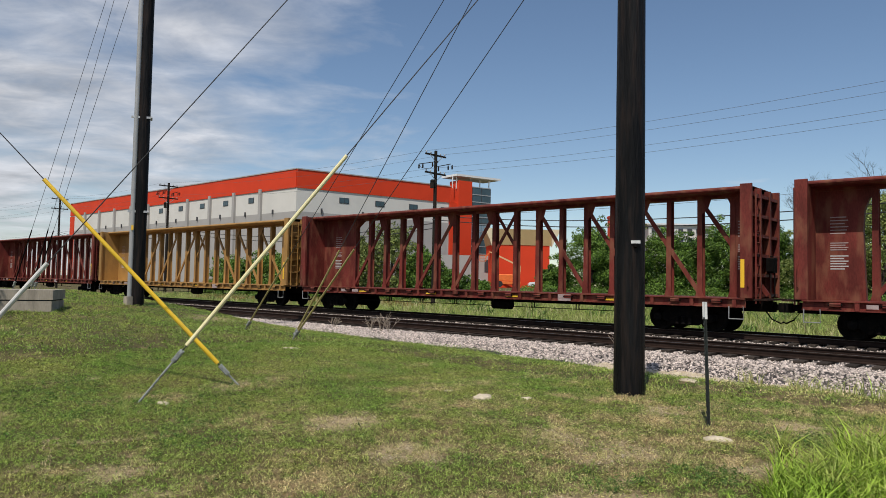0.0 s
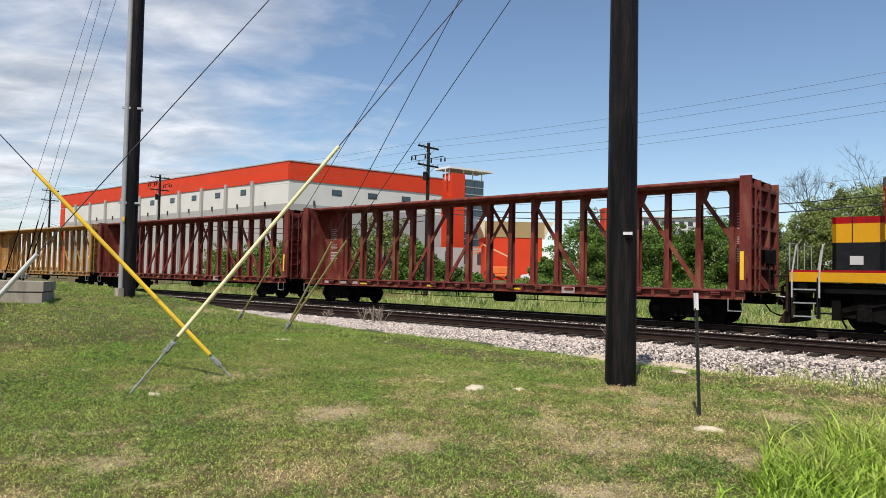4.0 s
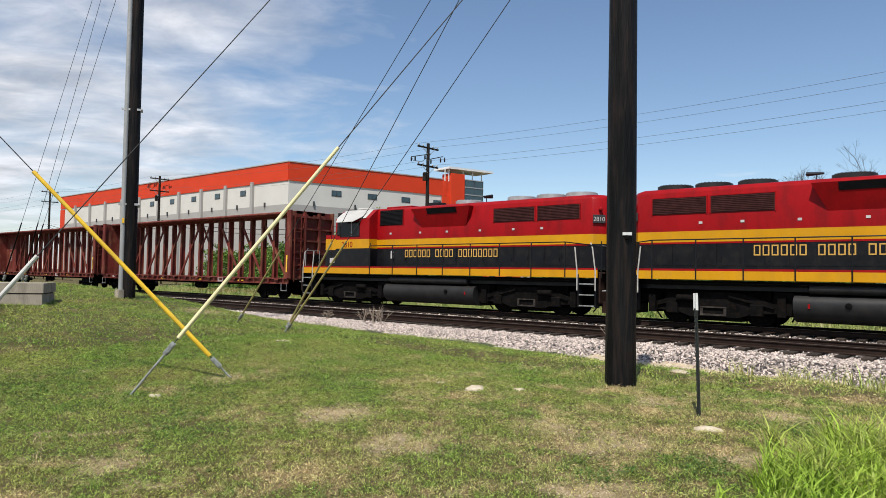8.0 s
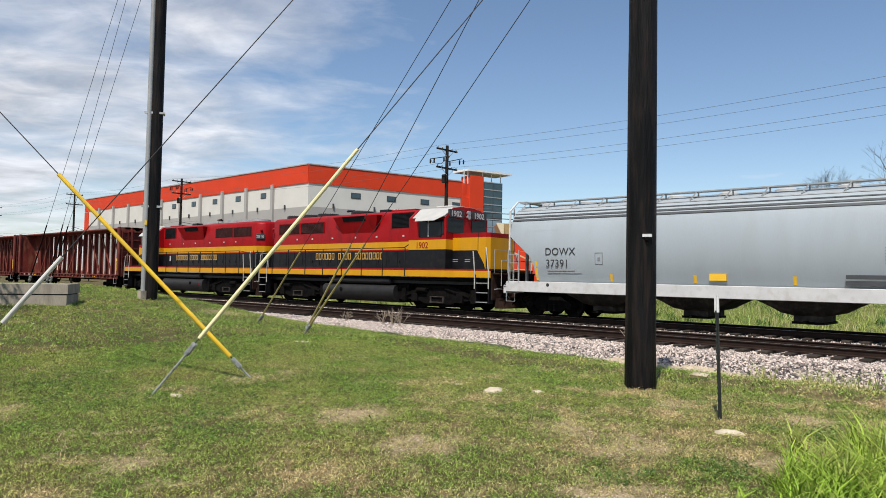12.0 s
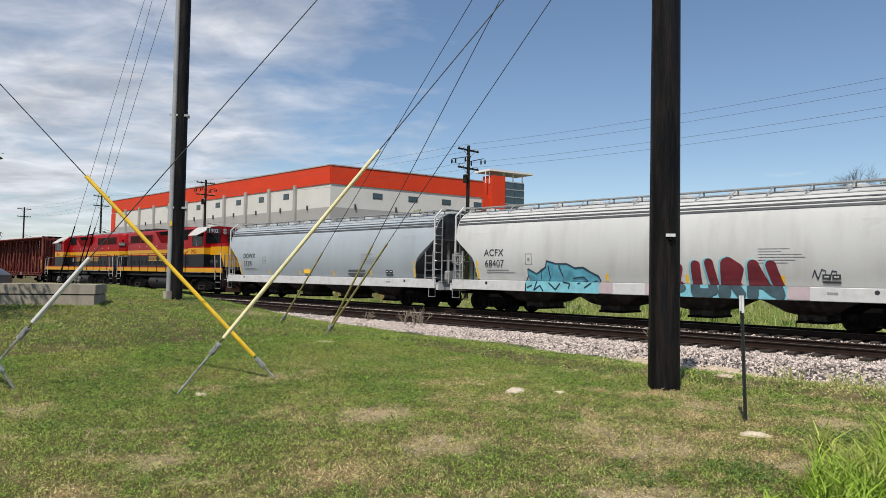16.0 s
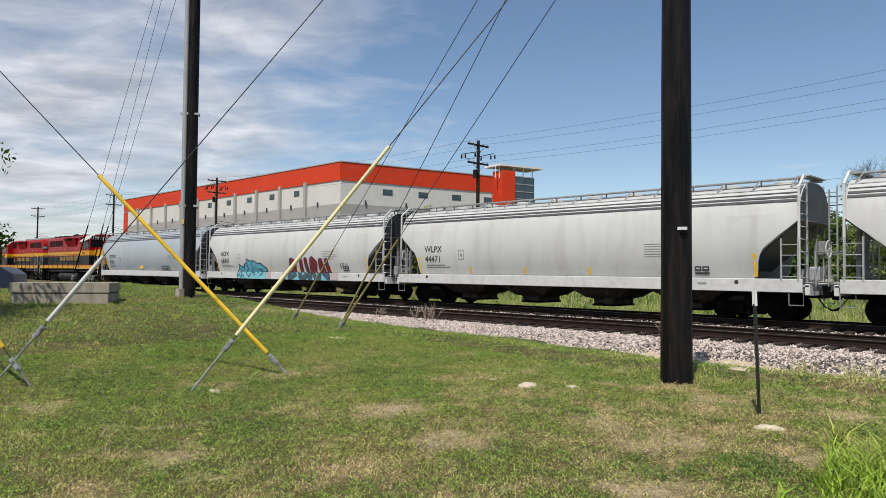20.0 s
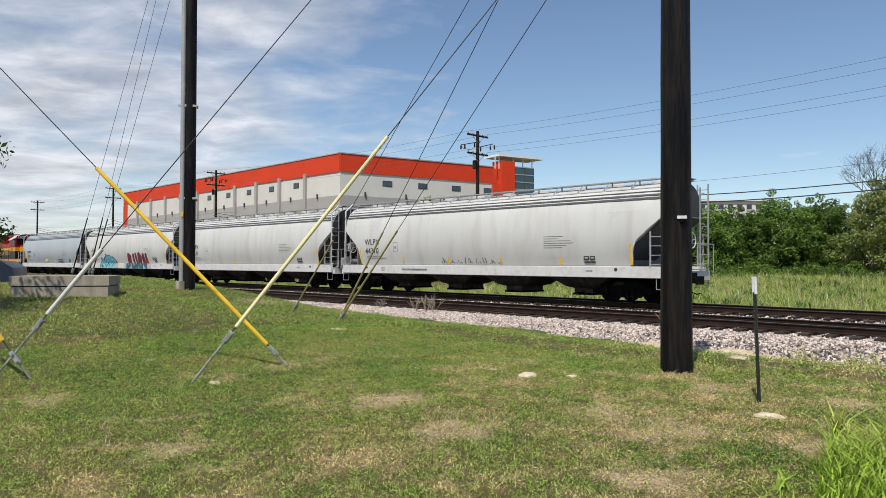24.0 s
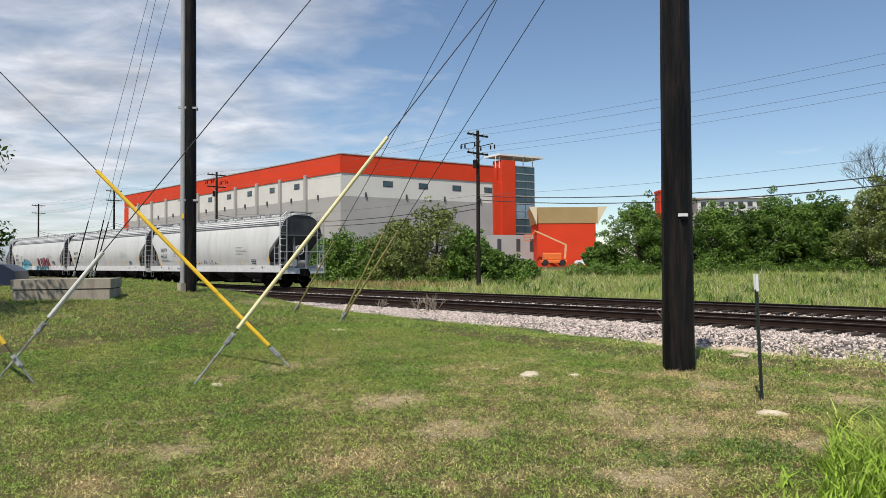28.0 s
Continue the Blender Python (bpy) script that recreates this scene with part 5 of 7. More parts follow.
    # radiator grilles, equipment doors, blister, fans
    for s in (-1, 1):
        y = s * (hw + 0.003)
        grilles = ((3.34, 5.36, 3.72, 4.28), (5.5, 7.4, 3.72, 4.28), (-3.4, -1.9, 3.80, 4.50))
        for x0, x1, z0, z1 in grilles:
            gm = M_grille_black if x0 < 0 else M_grille
            g = part("grille", Shape().box(x0, min(y, y + s * 0.02), z0, x1, max(y, y + s * 0.02), z1), gm, loco, "dark louvred air intake")
            lv = Shape()
            k = 0
            while z0 + 0.03 + k * 0.06 < z1 - 0.02:
                z = z0 + 0.03 + k * 0.06
                lv.box(x0 + 0.02, min(y, y + s * 0.035), z, x1 - 0.02, max(y, y + s * 0.035), z + 0.025)
                k += 1
            part("louvre", lv, gm, g)
            fr = Shape()
            for a, b in ((x0 - 0.03, x0), (x1, x1 + 0.03)):
                fr.box(a, min(y, y + s * 0.03), z0 - 0.03, b, max(y, y + s * 0.03), z1 + 0.03)
            fr.box(x0, min(y, y + s * 0.03), z1, x1, max(y, y + s * 0.03), z1 + 0.03)
            part("grille_frame", fr, M_loco_red, g)
        doors = int((r1 - c1 - 1.0) / 0.75)
        for i in range(doors):
            x = c1 + 0.5 + i * 0.75
            part("hood_door", Shape().box(x + 0.02, min(y, y + s * 0.01), deck + 0.12, x + 0.70, max(y, y + s * 0.01), 2.66), M_loco_black, loco)
            part("door_latch", Shape().box(x + 0.6, min(y, y + s * 0.035), 2.1, x + 0.64, max(y, y + s * 0.035), 2.25), M_loco_black, loco)
        part("flared_intake", Shape().loft([[(x, s * (hw + q), z) for x, z, q in ((-0.7, 3.62, 0.0), (1.85, 3.62, 0.0), (2.25, 4.46, g), (-1.15, 4.46, g))] for g in (-0.05, 0.30)]), M_loco_red, loco, "flared red air intake housing")
        part("flared_grille", Shape().prism([(s * (hw + 0.20), 4.2), (s * (hw + 0.22), 4.2), (s * (hw + 0.335), 4.44), (s * (hw + 0.315), 4.44)], -0.2, 1.5), M_grille_black, loco, "slotted brake grille")
        rng = random.Random(3)
        for i in range(6):
            x = c1 + 1.0 + i * 1.7 + rng.uniform(-0.3, 0.3)
            part("small_placard", Shape().box(x, min(y, y + s * 0.012), 3.36, x + 0.12, max(y, y + s * 0.012), 3.44), M_text_white, loco)
    for x in (1.3, 4.13, 5.58, 6.95):
        f = part("fan_housing", Shape().lathe_z([(4.58, 0.62), (4.78, 0.62), (4.80, 0.56)], 24, x, 0), M_tank_black if turn else M_galv, loco, "round roof fan housing")
        gr = Shape()
        for a in range(12):
            q = a * math.pi / 12
            gr.bar((x - 0.55 * math.cos(q), -0.55 * math.sin(q), 4.81), (x + 0.55 * math.cos(q), 0.55 * math.sin(q), 4.81), 0.02, 0.02)
        part("fan_guard", gr, M_tank_black if turn else M_galv, f)
    part("roof_hatch", Shape().cbox(c1 + 0.4, -0.7, 4.60, c1 + 2.0, 0.7, 4.70, 0.03), M_loco_red, loco)
    part("exhaust_pipe", Shape().cbox(-0.9, -0.28, 4.6, -0.3, 0.28, 4.82, 0.03), M_loco_black, loco)
    part("horn", Shape().rod((2.4, -0.2, 4.6), (2.4, -0.2, 4.9), 0.02, 6).rod((2.2, -0.2, 4.93), (2.7, -0.2, 4.93), 0.03, 8, 0.07).rod((2.15, -0.05, 4.9), (2.6, -0.05, 4.9), 0.03, 8, 0.06), M_loco_black, loco)
    # handrails
    for s in (-1, 1):
        y = s * 1.545
        xs = [c1 + 0.15 + (r1 + 0.35 - c1 - 0.15) * i / 8 for i in range(9)]
        for x in xs:
            part("stanchion", Shape().rod((x, y, 1.48), (x, y, 2.80), 0.024, 6), M_loco_black, loco)
        part("handrail", Shape().tube([(xs[0] - 0.1, s * 1.40, 2.95), (xs[0] + 0.05, y, 2.80), (xs[-2], y, 2.80), (xs[-1], y, 2.62)], 0.022, 6), M_loco_black, loco)
        for e in (-1, 1):
            xe = e * (h - 0.62)
            part("step_rail", Shape().tube([(xe, y, 1.0), (xe, y, 1.7), (xe - e * 0.12, y, 2.55), (xe - e * 0.25, y * 0.93, 2.75)], 0.026), M_rail_pale, loco, "pale grab rail")
            part("step_rail", Shape().tube([(xe - e * 0.75, y, 1.0), (xe - e * 0.75, y, 1.7), (xe - e * 0.85, y, 2.6)], 0.026), M_rail_pale, loco, "pale grab rail")
            st = Shape()
            for z in (0.42, 0.82, 1.22):
                st.box(min(xe, xe - e * 0.7), y - s * 0.30 if s > 0 else y, z, max(xe, xe - e * 0.7), y if s > 0 else y + 0.30, z + 0.04)
            for q in (0.0, 0.7):
                st.box(xe - e * q - 0.02, min(y, y - s * 0.3), 0.38, xe - e * q + 0.02, max(y, y - s * 0.3), 1.6)
            part("steps", st, M_loco_black, loco)
            for z in (0.42, 0.82, 1.22):
                part("step_edge", Shape().box(min(xe - e * 0.04, xe - e * 0.66), y - 0.012, z + 0.005, max(xe - e * 0.04, xe - e * 0.66), y + 0.012, z + 0.045), M_anchor, loco, "worn pale step edge")
    for e in (-1, 1):
        xe = e * (h - 0.5)
        part("end_plate", Shape().cbox(min(xe, xe + e * 0.06), -1.5, 0.55, max(xe, xe + e * 0.06), 1.5, 1.62, 0.02), M_rusty, loco)
        part("snow_plough", Shape().prism_y([(xe, 0.2), (xe + e * 0.35, 0.2), (xe + e * 0.12, 0.62), (xe, 0.62)], -1.25, 1.25), M_rusty, loco)
        part("end_handrail", Shape().tube([(xe, -1.3, 1.6), (xe, -1.3, 2.65), (xe, -0.4, 2.65), (xe, -0.4, 1.6)], 0.018).tube([(xe, 1.3, 1.6), (xe, 1.3, 2.65), (xe, 0.4, 2.65), (xe, 0.4, 1.6)], 0.018), M_galv, loco)
        coupler(loco, e * h, e)
        hs = Shape()
        for k in (-0.9, -0.7, 0.7, 0.9):
            hs.tube([(xe, k, 1.2), (xe + e * 0.2, k, 0.8), (xe + e * 0.32, k * 0.9, 0.6)], 0.02)
        part("hose", hs, M_tyre, loco)
        part("drawbar_housing", Shape().cbox(min(xe, xe + e * 0.42), -0.45, 0.62, max(xe, xe + e * 0.42), 0.45, 1.12, 0.05), M_rusty, loco, "rusty drawbar housing")
        for k in (-1.18, -1.0, -0.55, 0.55, 1.0, 1.18):
            part("cable", Shape().tube([(xe + e * 0.05, k, 1.45), (xe + e * 0.26, k, 1.32), (xe + e * 0.30, k * 0.96, 0.95), (xe + e * 0.16, k * 0.9, 0.72)], 0.026, 6), M_rusty, loco)
        for k in (-0.75, 0.75):
            part("cut_lever", Shape().tube([(xe + e * 0.1, k * 1.9, 1.0), (xe + e * 0.28, k * 1.9, 1.02), (xe + e * 0.34, k * 0.5, 0.98), (xe + e * 0.34, k * 0.3, 0.86)], 0.02, 6), M_galv, loco)
        part("footboard", Shape().cbox(min(xe, xe + e * 0.4), -1.5, 1.62, max(xe, xe + e * 0.4), 1.5, 1.68, 0.01), M_rusty, loco)
    # rear number boards on the cut corners
    for s in (-1, 1):
        corner = Matrix.Translation((r1 - 0.19, s * 0.755, 0)) @ Matrix.Rotation(math.atan2(0.34, 0.28) if s < 0 else math.pi - math.atan2(0.34, 0.28), 4, "Z")
        nb = part("number_board", Shape().cbox(-0.24, -0.05, 3.52, 0.24, 0.0, 3.84, 0.015), M_text_black, loco, "black rear number board", at=corner)
        part("number_lettering", lettering(number, 0.23), M_text_white, nb, at=pose(-0.24, -0.055, 3.60))
        part("marker_lamp", Shape().lathe_y([(0.0, 0.07), (-0.10, 0.07), (-0.13, 0.04)], 12).moved(pose(0.05, 0, 4.05)), M_loco_red, loco, "red marker lamp housing", at=corner)
    side = pose(0, 0, 0) if near < 0 else pose(0, 0, 0, 0, 0, 180)

    def write(text, size, x, y, z, m, spread=1.0, bold=0.0):
        # x and y in the space of the side that faces the camera
        return part("lettering", lettering(text, size, spread, bold), m, loco, at=side @ pose(x, y, z))

    xc = c1 - 1.95 if near < 0 else -(c1 - 0.45)
    write(number, 0.40, xc, -cw - 0.012, 2.76, M_loco_red)
    # name along the hood: one plain open box a letter, a gap between words
    words, lw = (6, 4, 8), 0.038
    total = sum(words) * 0.27 + 2 * 0.25
    mid = 0.95 if near < 0 else 1.3
    x = (mid if near < 0 else -mid) - total / 2
    for w in words:
        for _ in range(w):
            part("letter_shape", Shape().box(x, -hw - 0.016, 2.28, x + lw, -hw - 0.002, 2.62).box(x + 0.16, -hw - 0.016, 2.28, x + 0.165 + lw, -hw - 0.002, 2.62).box(x + lw, -hw - 0.016, 2.58, x + 0.16, -hw - 0.002, 2.62).box(x + lw, -hw - 0.016, 2.28, x + 0.16, -hw - 0.002, 2.32), M_letter_gold, loco, at=side)
            x += 0.27
        x += 0.25
    if not turn:
        part("notice_plate", Shape().cbox(-2.66, -hw - 0.02, 2.22, -2.50, -hw, 2.58, 0.005), M_text_white, loco, "small white notice plate")
        part("notice_plate", Shape().cbox(n0 + 0.5, -wn_ - 0.02, 2.0, n0 + 0.85, -wn_, 2.26, 0.005), M_text_white, loco, "small white notice plate")
    # underframe
    half_tank = [(0.95, 0.22), (1.18, 0.28), (1.34, 0.42), (1.42, 0.62), (1.43, 0.80), (1.38, 0.95), (1.26, 1.04)]
    tank = half_tank + [(-py, pz) for py, pz in half_tank[::-1]]
    part("underframe", Shape().box(-3.4, -0.9, 0.55, 3.4, 0.9, 1.16).box(-h + 1.0, -0.5, 0.7, h - 1.0, 0.5, 1.16), M_black_steel, loco)
    for s in (-1, 1):
        pipes = Shape()
        for k, z in enumerate((1.32, 1.40)):
            pipes.rod((-h + 1.0, s * (1.3 + 0.05 * k), z), (h - 1.0, s * (1.3 + 0.05 * k), z), 0.03, 6)
        part("pipe_run", pipes, M_black_steel, loco)
        part("tank_cap", Shape().lathe_y([(s * 1.42, 0.09), (s * 1.47, 0.09), (s * 1.48, 0.05)], 12).moved(pose(1.2, 0, 0.78)), M_black_steel, loco)
        part("sight_glass", Shape().box(2.22, s * 1.43 - 0.01, 0.66, 2.28, s * 1.43 + 0.02, 0.80), M_loco_red, loco, "red fuel cut-off")
    part("fuel_tank", Shape().prism(tank, -2.6, 2.7), M_tank_black, loco, "black rounded fuel tank")
    for x0, x1 in ((-3.3, -2.65), (2.75, 3.3)):
        part("equipment_box", Shape().cbox(x0, -1.1, 0.36, x1, 1.1, 1.15, 0.04), M_black_steel, loco)
    for s in (-1, 1):
        part("air_tank", Shape().lathe_y([(-2.3, 0.08), (-2.25, 0.15), (2.25, 0.15), (2.3, 0.08)], 14).moved(pose(0, s * 1.25, 1.24, 0, 0, 90)), M_tank_black, loco)
    for e in (-1, 1):
        tx = e * 5.18
        t = part("truck", Shape().cbox(-0.35, -1.05, 0.45, 0.35, 1.05, 1.05, 0.04), M_black_steel, loco, at=pose(tx, 0, 0))
        prof = [(-1.95, 0.45), (-1.95, 0.72), (-1.5, 0.86), (-0.75, 1.06), (0.75, 1.06), (1.5, 0.86), (1.95, 0.72), (1.95, 0.45), (1.2, 0.40), (0.8, 0.26), (-0.8, 0.26), (-1.2, 0.40)]
        for s in (-1, 1):
            part("side_frame", Shape().prism_y(prof, s * 1.08 - 0.07, s * 1.08 + 0.07), M_black_steel, t)
            part("brake_cylinder", Shape().lathe_y([(-0.3, 0.11), (0.3, 0.11)], 12).moved(pose(0.9, s * 1.22, 0.86, 0, 0, 90)), M_black_steel, t)
            part("spring_plank", Shape().box(-0.42, s * 1.15 - 0.06, 0.30, 0.42, s * 1.15 + 0.06, 0.36).box(-0.42, s * 1.15 - 0.06, 0.56, 0.42, s * 1.15 + 0.06, 0.60).box(-0.42, s * 1.15 - 0.05, 0.36, -0.34, s * 1.15 + 0.05, 0.56).box(0.34, s * 1.15 - 0.05, 0.36, 0.42, s * 1.15 + 0.05, 0.56), M_bay, t, "dusty spring hanger")
            for k in (-1, 1):
                part("brake_link", Shape().bar((k * 1.9, s * 1.2, 0.62), (k * 0.5, s * 1.2, 0.95), 0.05, 0.06), M_black_steel, t)
                part("brake_shoe", Shape().cbox(k * 0.57 - 0.05, s * 0.95 - 0.08, 0.3, k * 0.57 + 0.05, s * 0.95 + 0.08, 0.75, 0.02), M_rusty, t)
            for k in (-1.37, 1.37):
                part("journal_box", Shape().cbox(k - 0.19, s * 1.16 - 0.09, 0.33, k + 0.19, s * 1.16 + 0.09, 0.72, 0.03), M_black_steel, t)
        part("brake_beam", Shape().cbox(-0.85, -0.98, 0.13, 0.85, 0.98, 0.42, 0.05), M_black_steel, t)
        for k in (-1, 1):
            part("sand_pipe", Shape().tube([(k * 1.9, -1.1, 0.7), (k * 1.98, -1.0, 0.35), (k * 1.9, -0.8, 0.12)], 0.03).tube([(k * 1.9, 1.1, 0.7), (k * 1.98, 1.0, 0.35), (k * 1.9, 0.8, 0.12)], 0.03).box(k * 2.1 - 0.12, -1.2, 0.35, k * 2.1 + 0.12, 1.2, 0.95), M_black_steel, t)
        part("truck_bolster", Shape().box(-1.7, -0.85, 0.86, 1.7, 0.85, 1.15), M_black_steel, t)
        for k in (-1.37, 1.37):
            part("traction_motor", Shape().cbox(k * 0.68 - 0.45, -0.6, 0.14, k * 0.68 + 0.45, 0.6, 0.86, 0.08), M_black_steel, t)
            w = part("wheelset", ME_WHEEL_LOCO, M_black_steel, t, "dark steel wheels on their axle", at=pose(k, 0, 0.508))
            WHEELS.append((w, k, 0.508 if turn == 0 else -0.508))
    CAR_ROWS.append((loco, along, turn))
    return loco


locomotive("red, yellow and black diesel locomotive with a high-mounted cab awning", "2810", -92.3, 0, -7.46, -6.0, -3.6, "white cloth sun awning")
locomotive("red, yellow and black diesel locomotive with a long low nose", "1902", -74.6, 180, -7.92, -5.9, -3.6, "pale metal sun awning")


# ---- poles, guys and wires ----
def utility_pole(x, y, z0, z1, r0, r1, mat_, label, lean=(0, 0)):
    p = thing("utility_pole", label, "utility pole", at=pose(x, y, z0))
    n, k = 18, 14
    secs = []
    for j in range(k + 1):
        q = j / k
        r = r0 + (r1 - r0) * q
        wob = [1 + 0.02 * noise.noise((math.cos(a) * 2 + x, math.sin(a) * 2, j * 1.3)) for a in [2 * math.pi * i / n for i in range(n)]]
        secs.append([(r * wob[i] * math.cos(2 * math.pi * i / n) + lean[0] * q, r * wob[i] * math.sin(2 * math.pi * i / n) + lean[1] * q, -0.3 + (z1 - z0 + 0.3) * q) for i in range(n)])
    part("shaft", Shape().loft(secs), mat_, p)
    return p


def toward(px, py):
    """Unit direction on the ground from a place to the camera's stand."""
    d = Vector((-px, -py, 0))
    return d.normalized()


near_pole = utility_pole(-4.38, 8.78, 0.04, 11.6, 0.205, 0.165, M_creosote, "dark creosoted timber utility pole standing in the grass")
d = toward(-4.38, 8.78)
right = Vector((-d.y, d.x, 0))
tag_at = d * 0.2 + right * 0.075
part("number_tag", Shape().box(-0.06, -0.012, -0.02, 0.06, 0.012, 0.02).moved(Matrix.Translation((tag_at.x, tag_at.y, 2.02)) @ Matrix.Rotation(math.atan2(right.y, right.x), 4, "Z")), M_post_white, near_pole, "white metal tag")
part("tag_bracket", Shape().lathe_z([(1.94, 0.01), (1.955, 0.03), (2.0, 0.032)], 10, tag_at.x, tag_at.y), M_black_steel, near_pole)

far_left = utility_pole(-20.3, 9.65, 0.62, 15.0, 0.19, 0.15, M_creosote, "dark timber utility pole with a grey cable riser")
d = toward(-20.3, 9.65)
right = Vector((-d.y, d.x, 0))
o = -right * 0.20 + d * 0.06
part("riser", Shape().lathe_z([(0.0, 0.072), (14.2, 0.072)], 12, o.x, o.y), M_riser, far_left, "grey cable riser pipe")
part("riser_foot", Shape().box(o.x - 0.12, o.y - 0.12, -0.1, o.x + 0.12, o.y + 0.12, 0.28), M_concrete, far_left)
for z in (2.75, 5.52):
    a, b = o - right * 0.14, right * 0.2 + d * 0.16
    part("strap", Shape().bar((a.x, a.y, z), (b.x, b.y, z), 0.05, 0.06).bar((b.x, b.y, z), (b.x + d.x * 0.08, b.y + d.y * 0.08, z - 0.06), 0.05, 0.09), M_galv, far_left, "galvanised strap and bracket")
part("yellow_sticker", Shape().box(-0.03, -0.008, 0, 0.03, 0.008, 0.14).moved(Matrix.Translation((o.x + d.x * 0.088, o.y + d.y * 0.088, 2.2)) @ Matrix.Rotation(math.atan2(right.y, right.x), 4, "Z")), M_yellow_mark, far_left)


def sag(a, b, drop, n=14):
    a, b = Vector(a), Vector(b)
    return [a.lerp(b, i / n) - Vector((0, 0, 4 * drop * (i / n) * (1 - i / n))) for i in range(n + 1)]


def guy(foot, head, guard_from, guard_to, guard_mat, label, r=0.028, rod_to=0.0, wire_r=0.007):
    """A stay wire from its ground anchor to a pole, with a plastic guard over its lower part."""
    g = thing("guy_wire", label, "guy wire", "pole stays")
    a, b = Vector(foot), Vector(head)
    L = (b - a).length
    u = (b - a) / L
    part("wire", Shape().rod(a + u * 0.25, b, wire_r, 6), M_wire, g, "thin stranded steel wire")
    if guard_mat:
        part("guard", Shape().rod(a + u * guard_from, a + u * guard_to, r, 10, r * 0.9), guard_mat, g, "plastic guy guard tube")
    part("anchor_rod", Shape().rod(a - u * 0.15, a + u * max(0.28, rod_to), 0.014, 8), M_anchor, g, "steel anchor rod")
    part("eye_clamp", Shape().cbox(-0.085, -0.03, -0.03, 0.085, 0.03, 0.03, 0.008).rod((-0.05, -0.05, 0), (-0.05, 0.05, 0), 0.018, 6).rod((0.05, -0.05, 0), (0.05, 0.05, 0), 0.018, 6).moved(Matrix.Translation(a + u * max(0.28, rod_to)) @ u.to_track_quat("X", "Z").to_matrix().to_4x4()), M_anchor, g, "bolted wire clamp")
    return g


HEAD = (-4.38, 8.78)
guy((-8.30, 4.00, -0.02), (*HEAD, 7.98), 0.86, 3.89, M_guard_pale, "stay wire with sun-bleached yellow guard and long anchor rod", 0.026, 0.70)
guy((-14.9, 9.75, 0.22), (*HEAD, 9.87), 0.30, 2.58, M_guard_dull, "stay wire with a narrow dull yellow guard", 0.020)
guy((-12.74, 9.53, 0.13), (*HEAD, 9.75), 0.30, 2.6, M_guard_dull, "stay wire with a yellow guard at the grass edge", 0.022)
guy((-12.70, 9.50, 0.13), (*HEAD, 7.64), 0.30, 2.94, M_guard_dull, "stay wire with a yellow guard at the grass edge", 0.022)
guy((-10.05, 2.27, -0.01), (*HEAD, 10.83), 1.05, 2.08, M_guard_white, "stay wire with a white guard over its anchor rod", 0.030, 0.88)
guy((-8.50, 5.48, 0.03), (-13.79, -1.24, 9.08), 0.40, 3.72, M_guard_yellow, "stay wire with a bright yellow guard", 0.030)
guy((-9.77, 2.64, -0.01), (-11.41, -0.16, 4.93), 0.60, 3.0, M_guard_yellow, "stay wire with a yellow guard over a short rod", 0.028, 0.35)
for foot, top in (((-25.87, 8.13, 0.9), 14.33), ((-25.46, 8.54, 0.9), 13.98), ((-25.39, 8.61, 0.9), 11.75)):
    guy(foot, (-20.3, 9.65, top), 0.4, 2.2, M_black_steel, "thin stay wire of the riser pole", 0.02)

LINE_Y = 40.0
FAR_POLES = [(-36.0, 11.55), (-77.3, 12.3), (-109.0, 12.8), (-146.0, 12.9), (4.0, 12.2)]


def line_pole(x, top, label):
    p = utility_pole(x, LINE_Y, ground_height(x, LINE_Y), top, 0.17, 0.12, M_pole_grey, label)
    h = top - ground_height(x, LINE_Y)
    for z in (h - 0.35, h - 1.75):
        arm = part("crossarm", Shape().box(-0.06, -1.15, z - 0.06, 0.06, 1.15, z + 0.06), M_pole_grey, p, "timber crossarm")
        for y in (-1.05, -0.55, 0.55, 1.05):
            part("insulator", Shape().lathe_z([(z + 0.06, 0.02), (z + 0.12, 0.05), (z + 0.18, 0.05), (z + 0.22, 0.02)], 8, 0, y), M_galv, arm)
        part("brace", Shape().bar((0.08, -0.7, z - 0.04), (0.08, 0, z - 0.6), 0.02, 0.04).bar((0.08, 0.7, z - 0.04), (0.08, 0, z - 0.6), 0.02, 0.04), M_galv, p)
    if x in (-36.0, -77.3):
        zz = h - 1.05
        for y in (-0.9, 0.9):
            g = part("switch_arm", Shape().bar((-0.9, y, zz), (0.9, y * 0.8, zz + 0.05), 0.05, 0.05), M_pole_grey, p)
            for k in (-0.9, -0.5, 0.5, 0.9):
                part("switch_insulator", Shape().lathe_z([(zz - 0.35, 0.03), (zz - 0.3, 0.06), (zz - 0.1, 0.06), (zz, 0.03)], 8, k, y), M_pole_grey, g)
        part("jumper_cable", Shape().tube([(-0.9, -0.9, zz), (-0.3, -1.3, zz - 0.4), (0.3, -1.0, zz - 0.5), (0.9, -0.7, zz)], 0.02, 5), M_wire, p)
        part("transformer_bracket", Shape().lathe_z([(h - 2.9, 0.16), (h - 2.3, 0.16), (h - 2.25, 0.08)], 10, 0.0, -0.34), M_pole_grey, p)
    return p


for x, top in FAR_POLES:
    line_pole(x, top, "dark timber line pole with two crossarms behind the railway")


def overhead_wire(a, b, drop, r, label="thin dark overhead wire"):
    return solid("overhead_wire", Shape().tube(sag(a, b, drop), r, 5), M_wire if r > 0.015 else M_far_wire, label, "wire", "overhead wires")


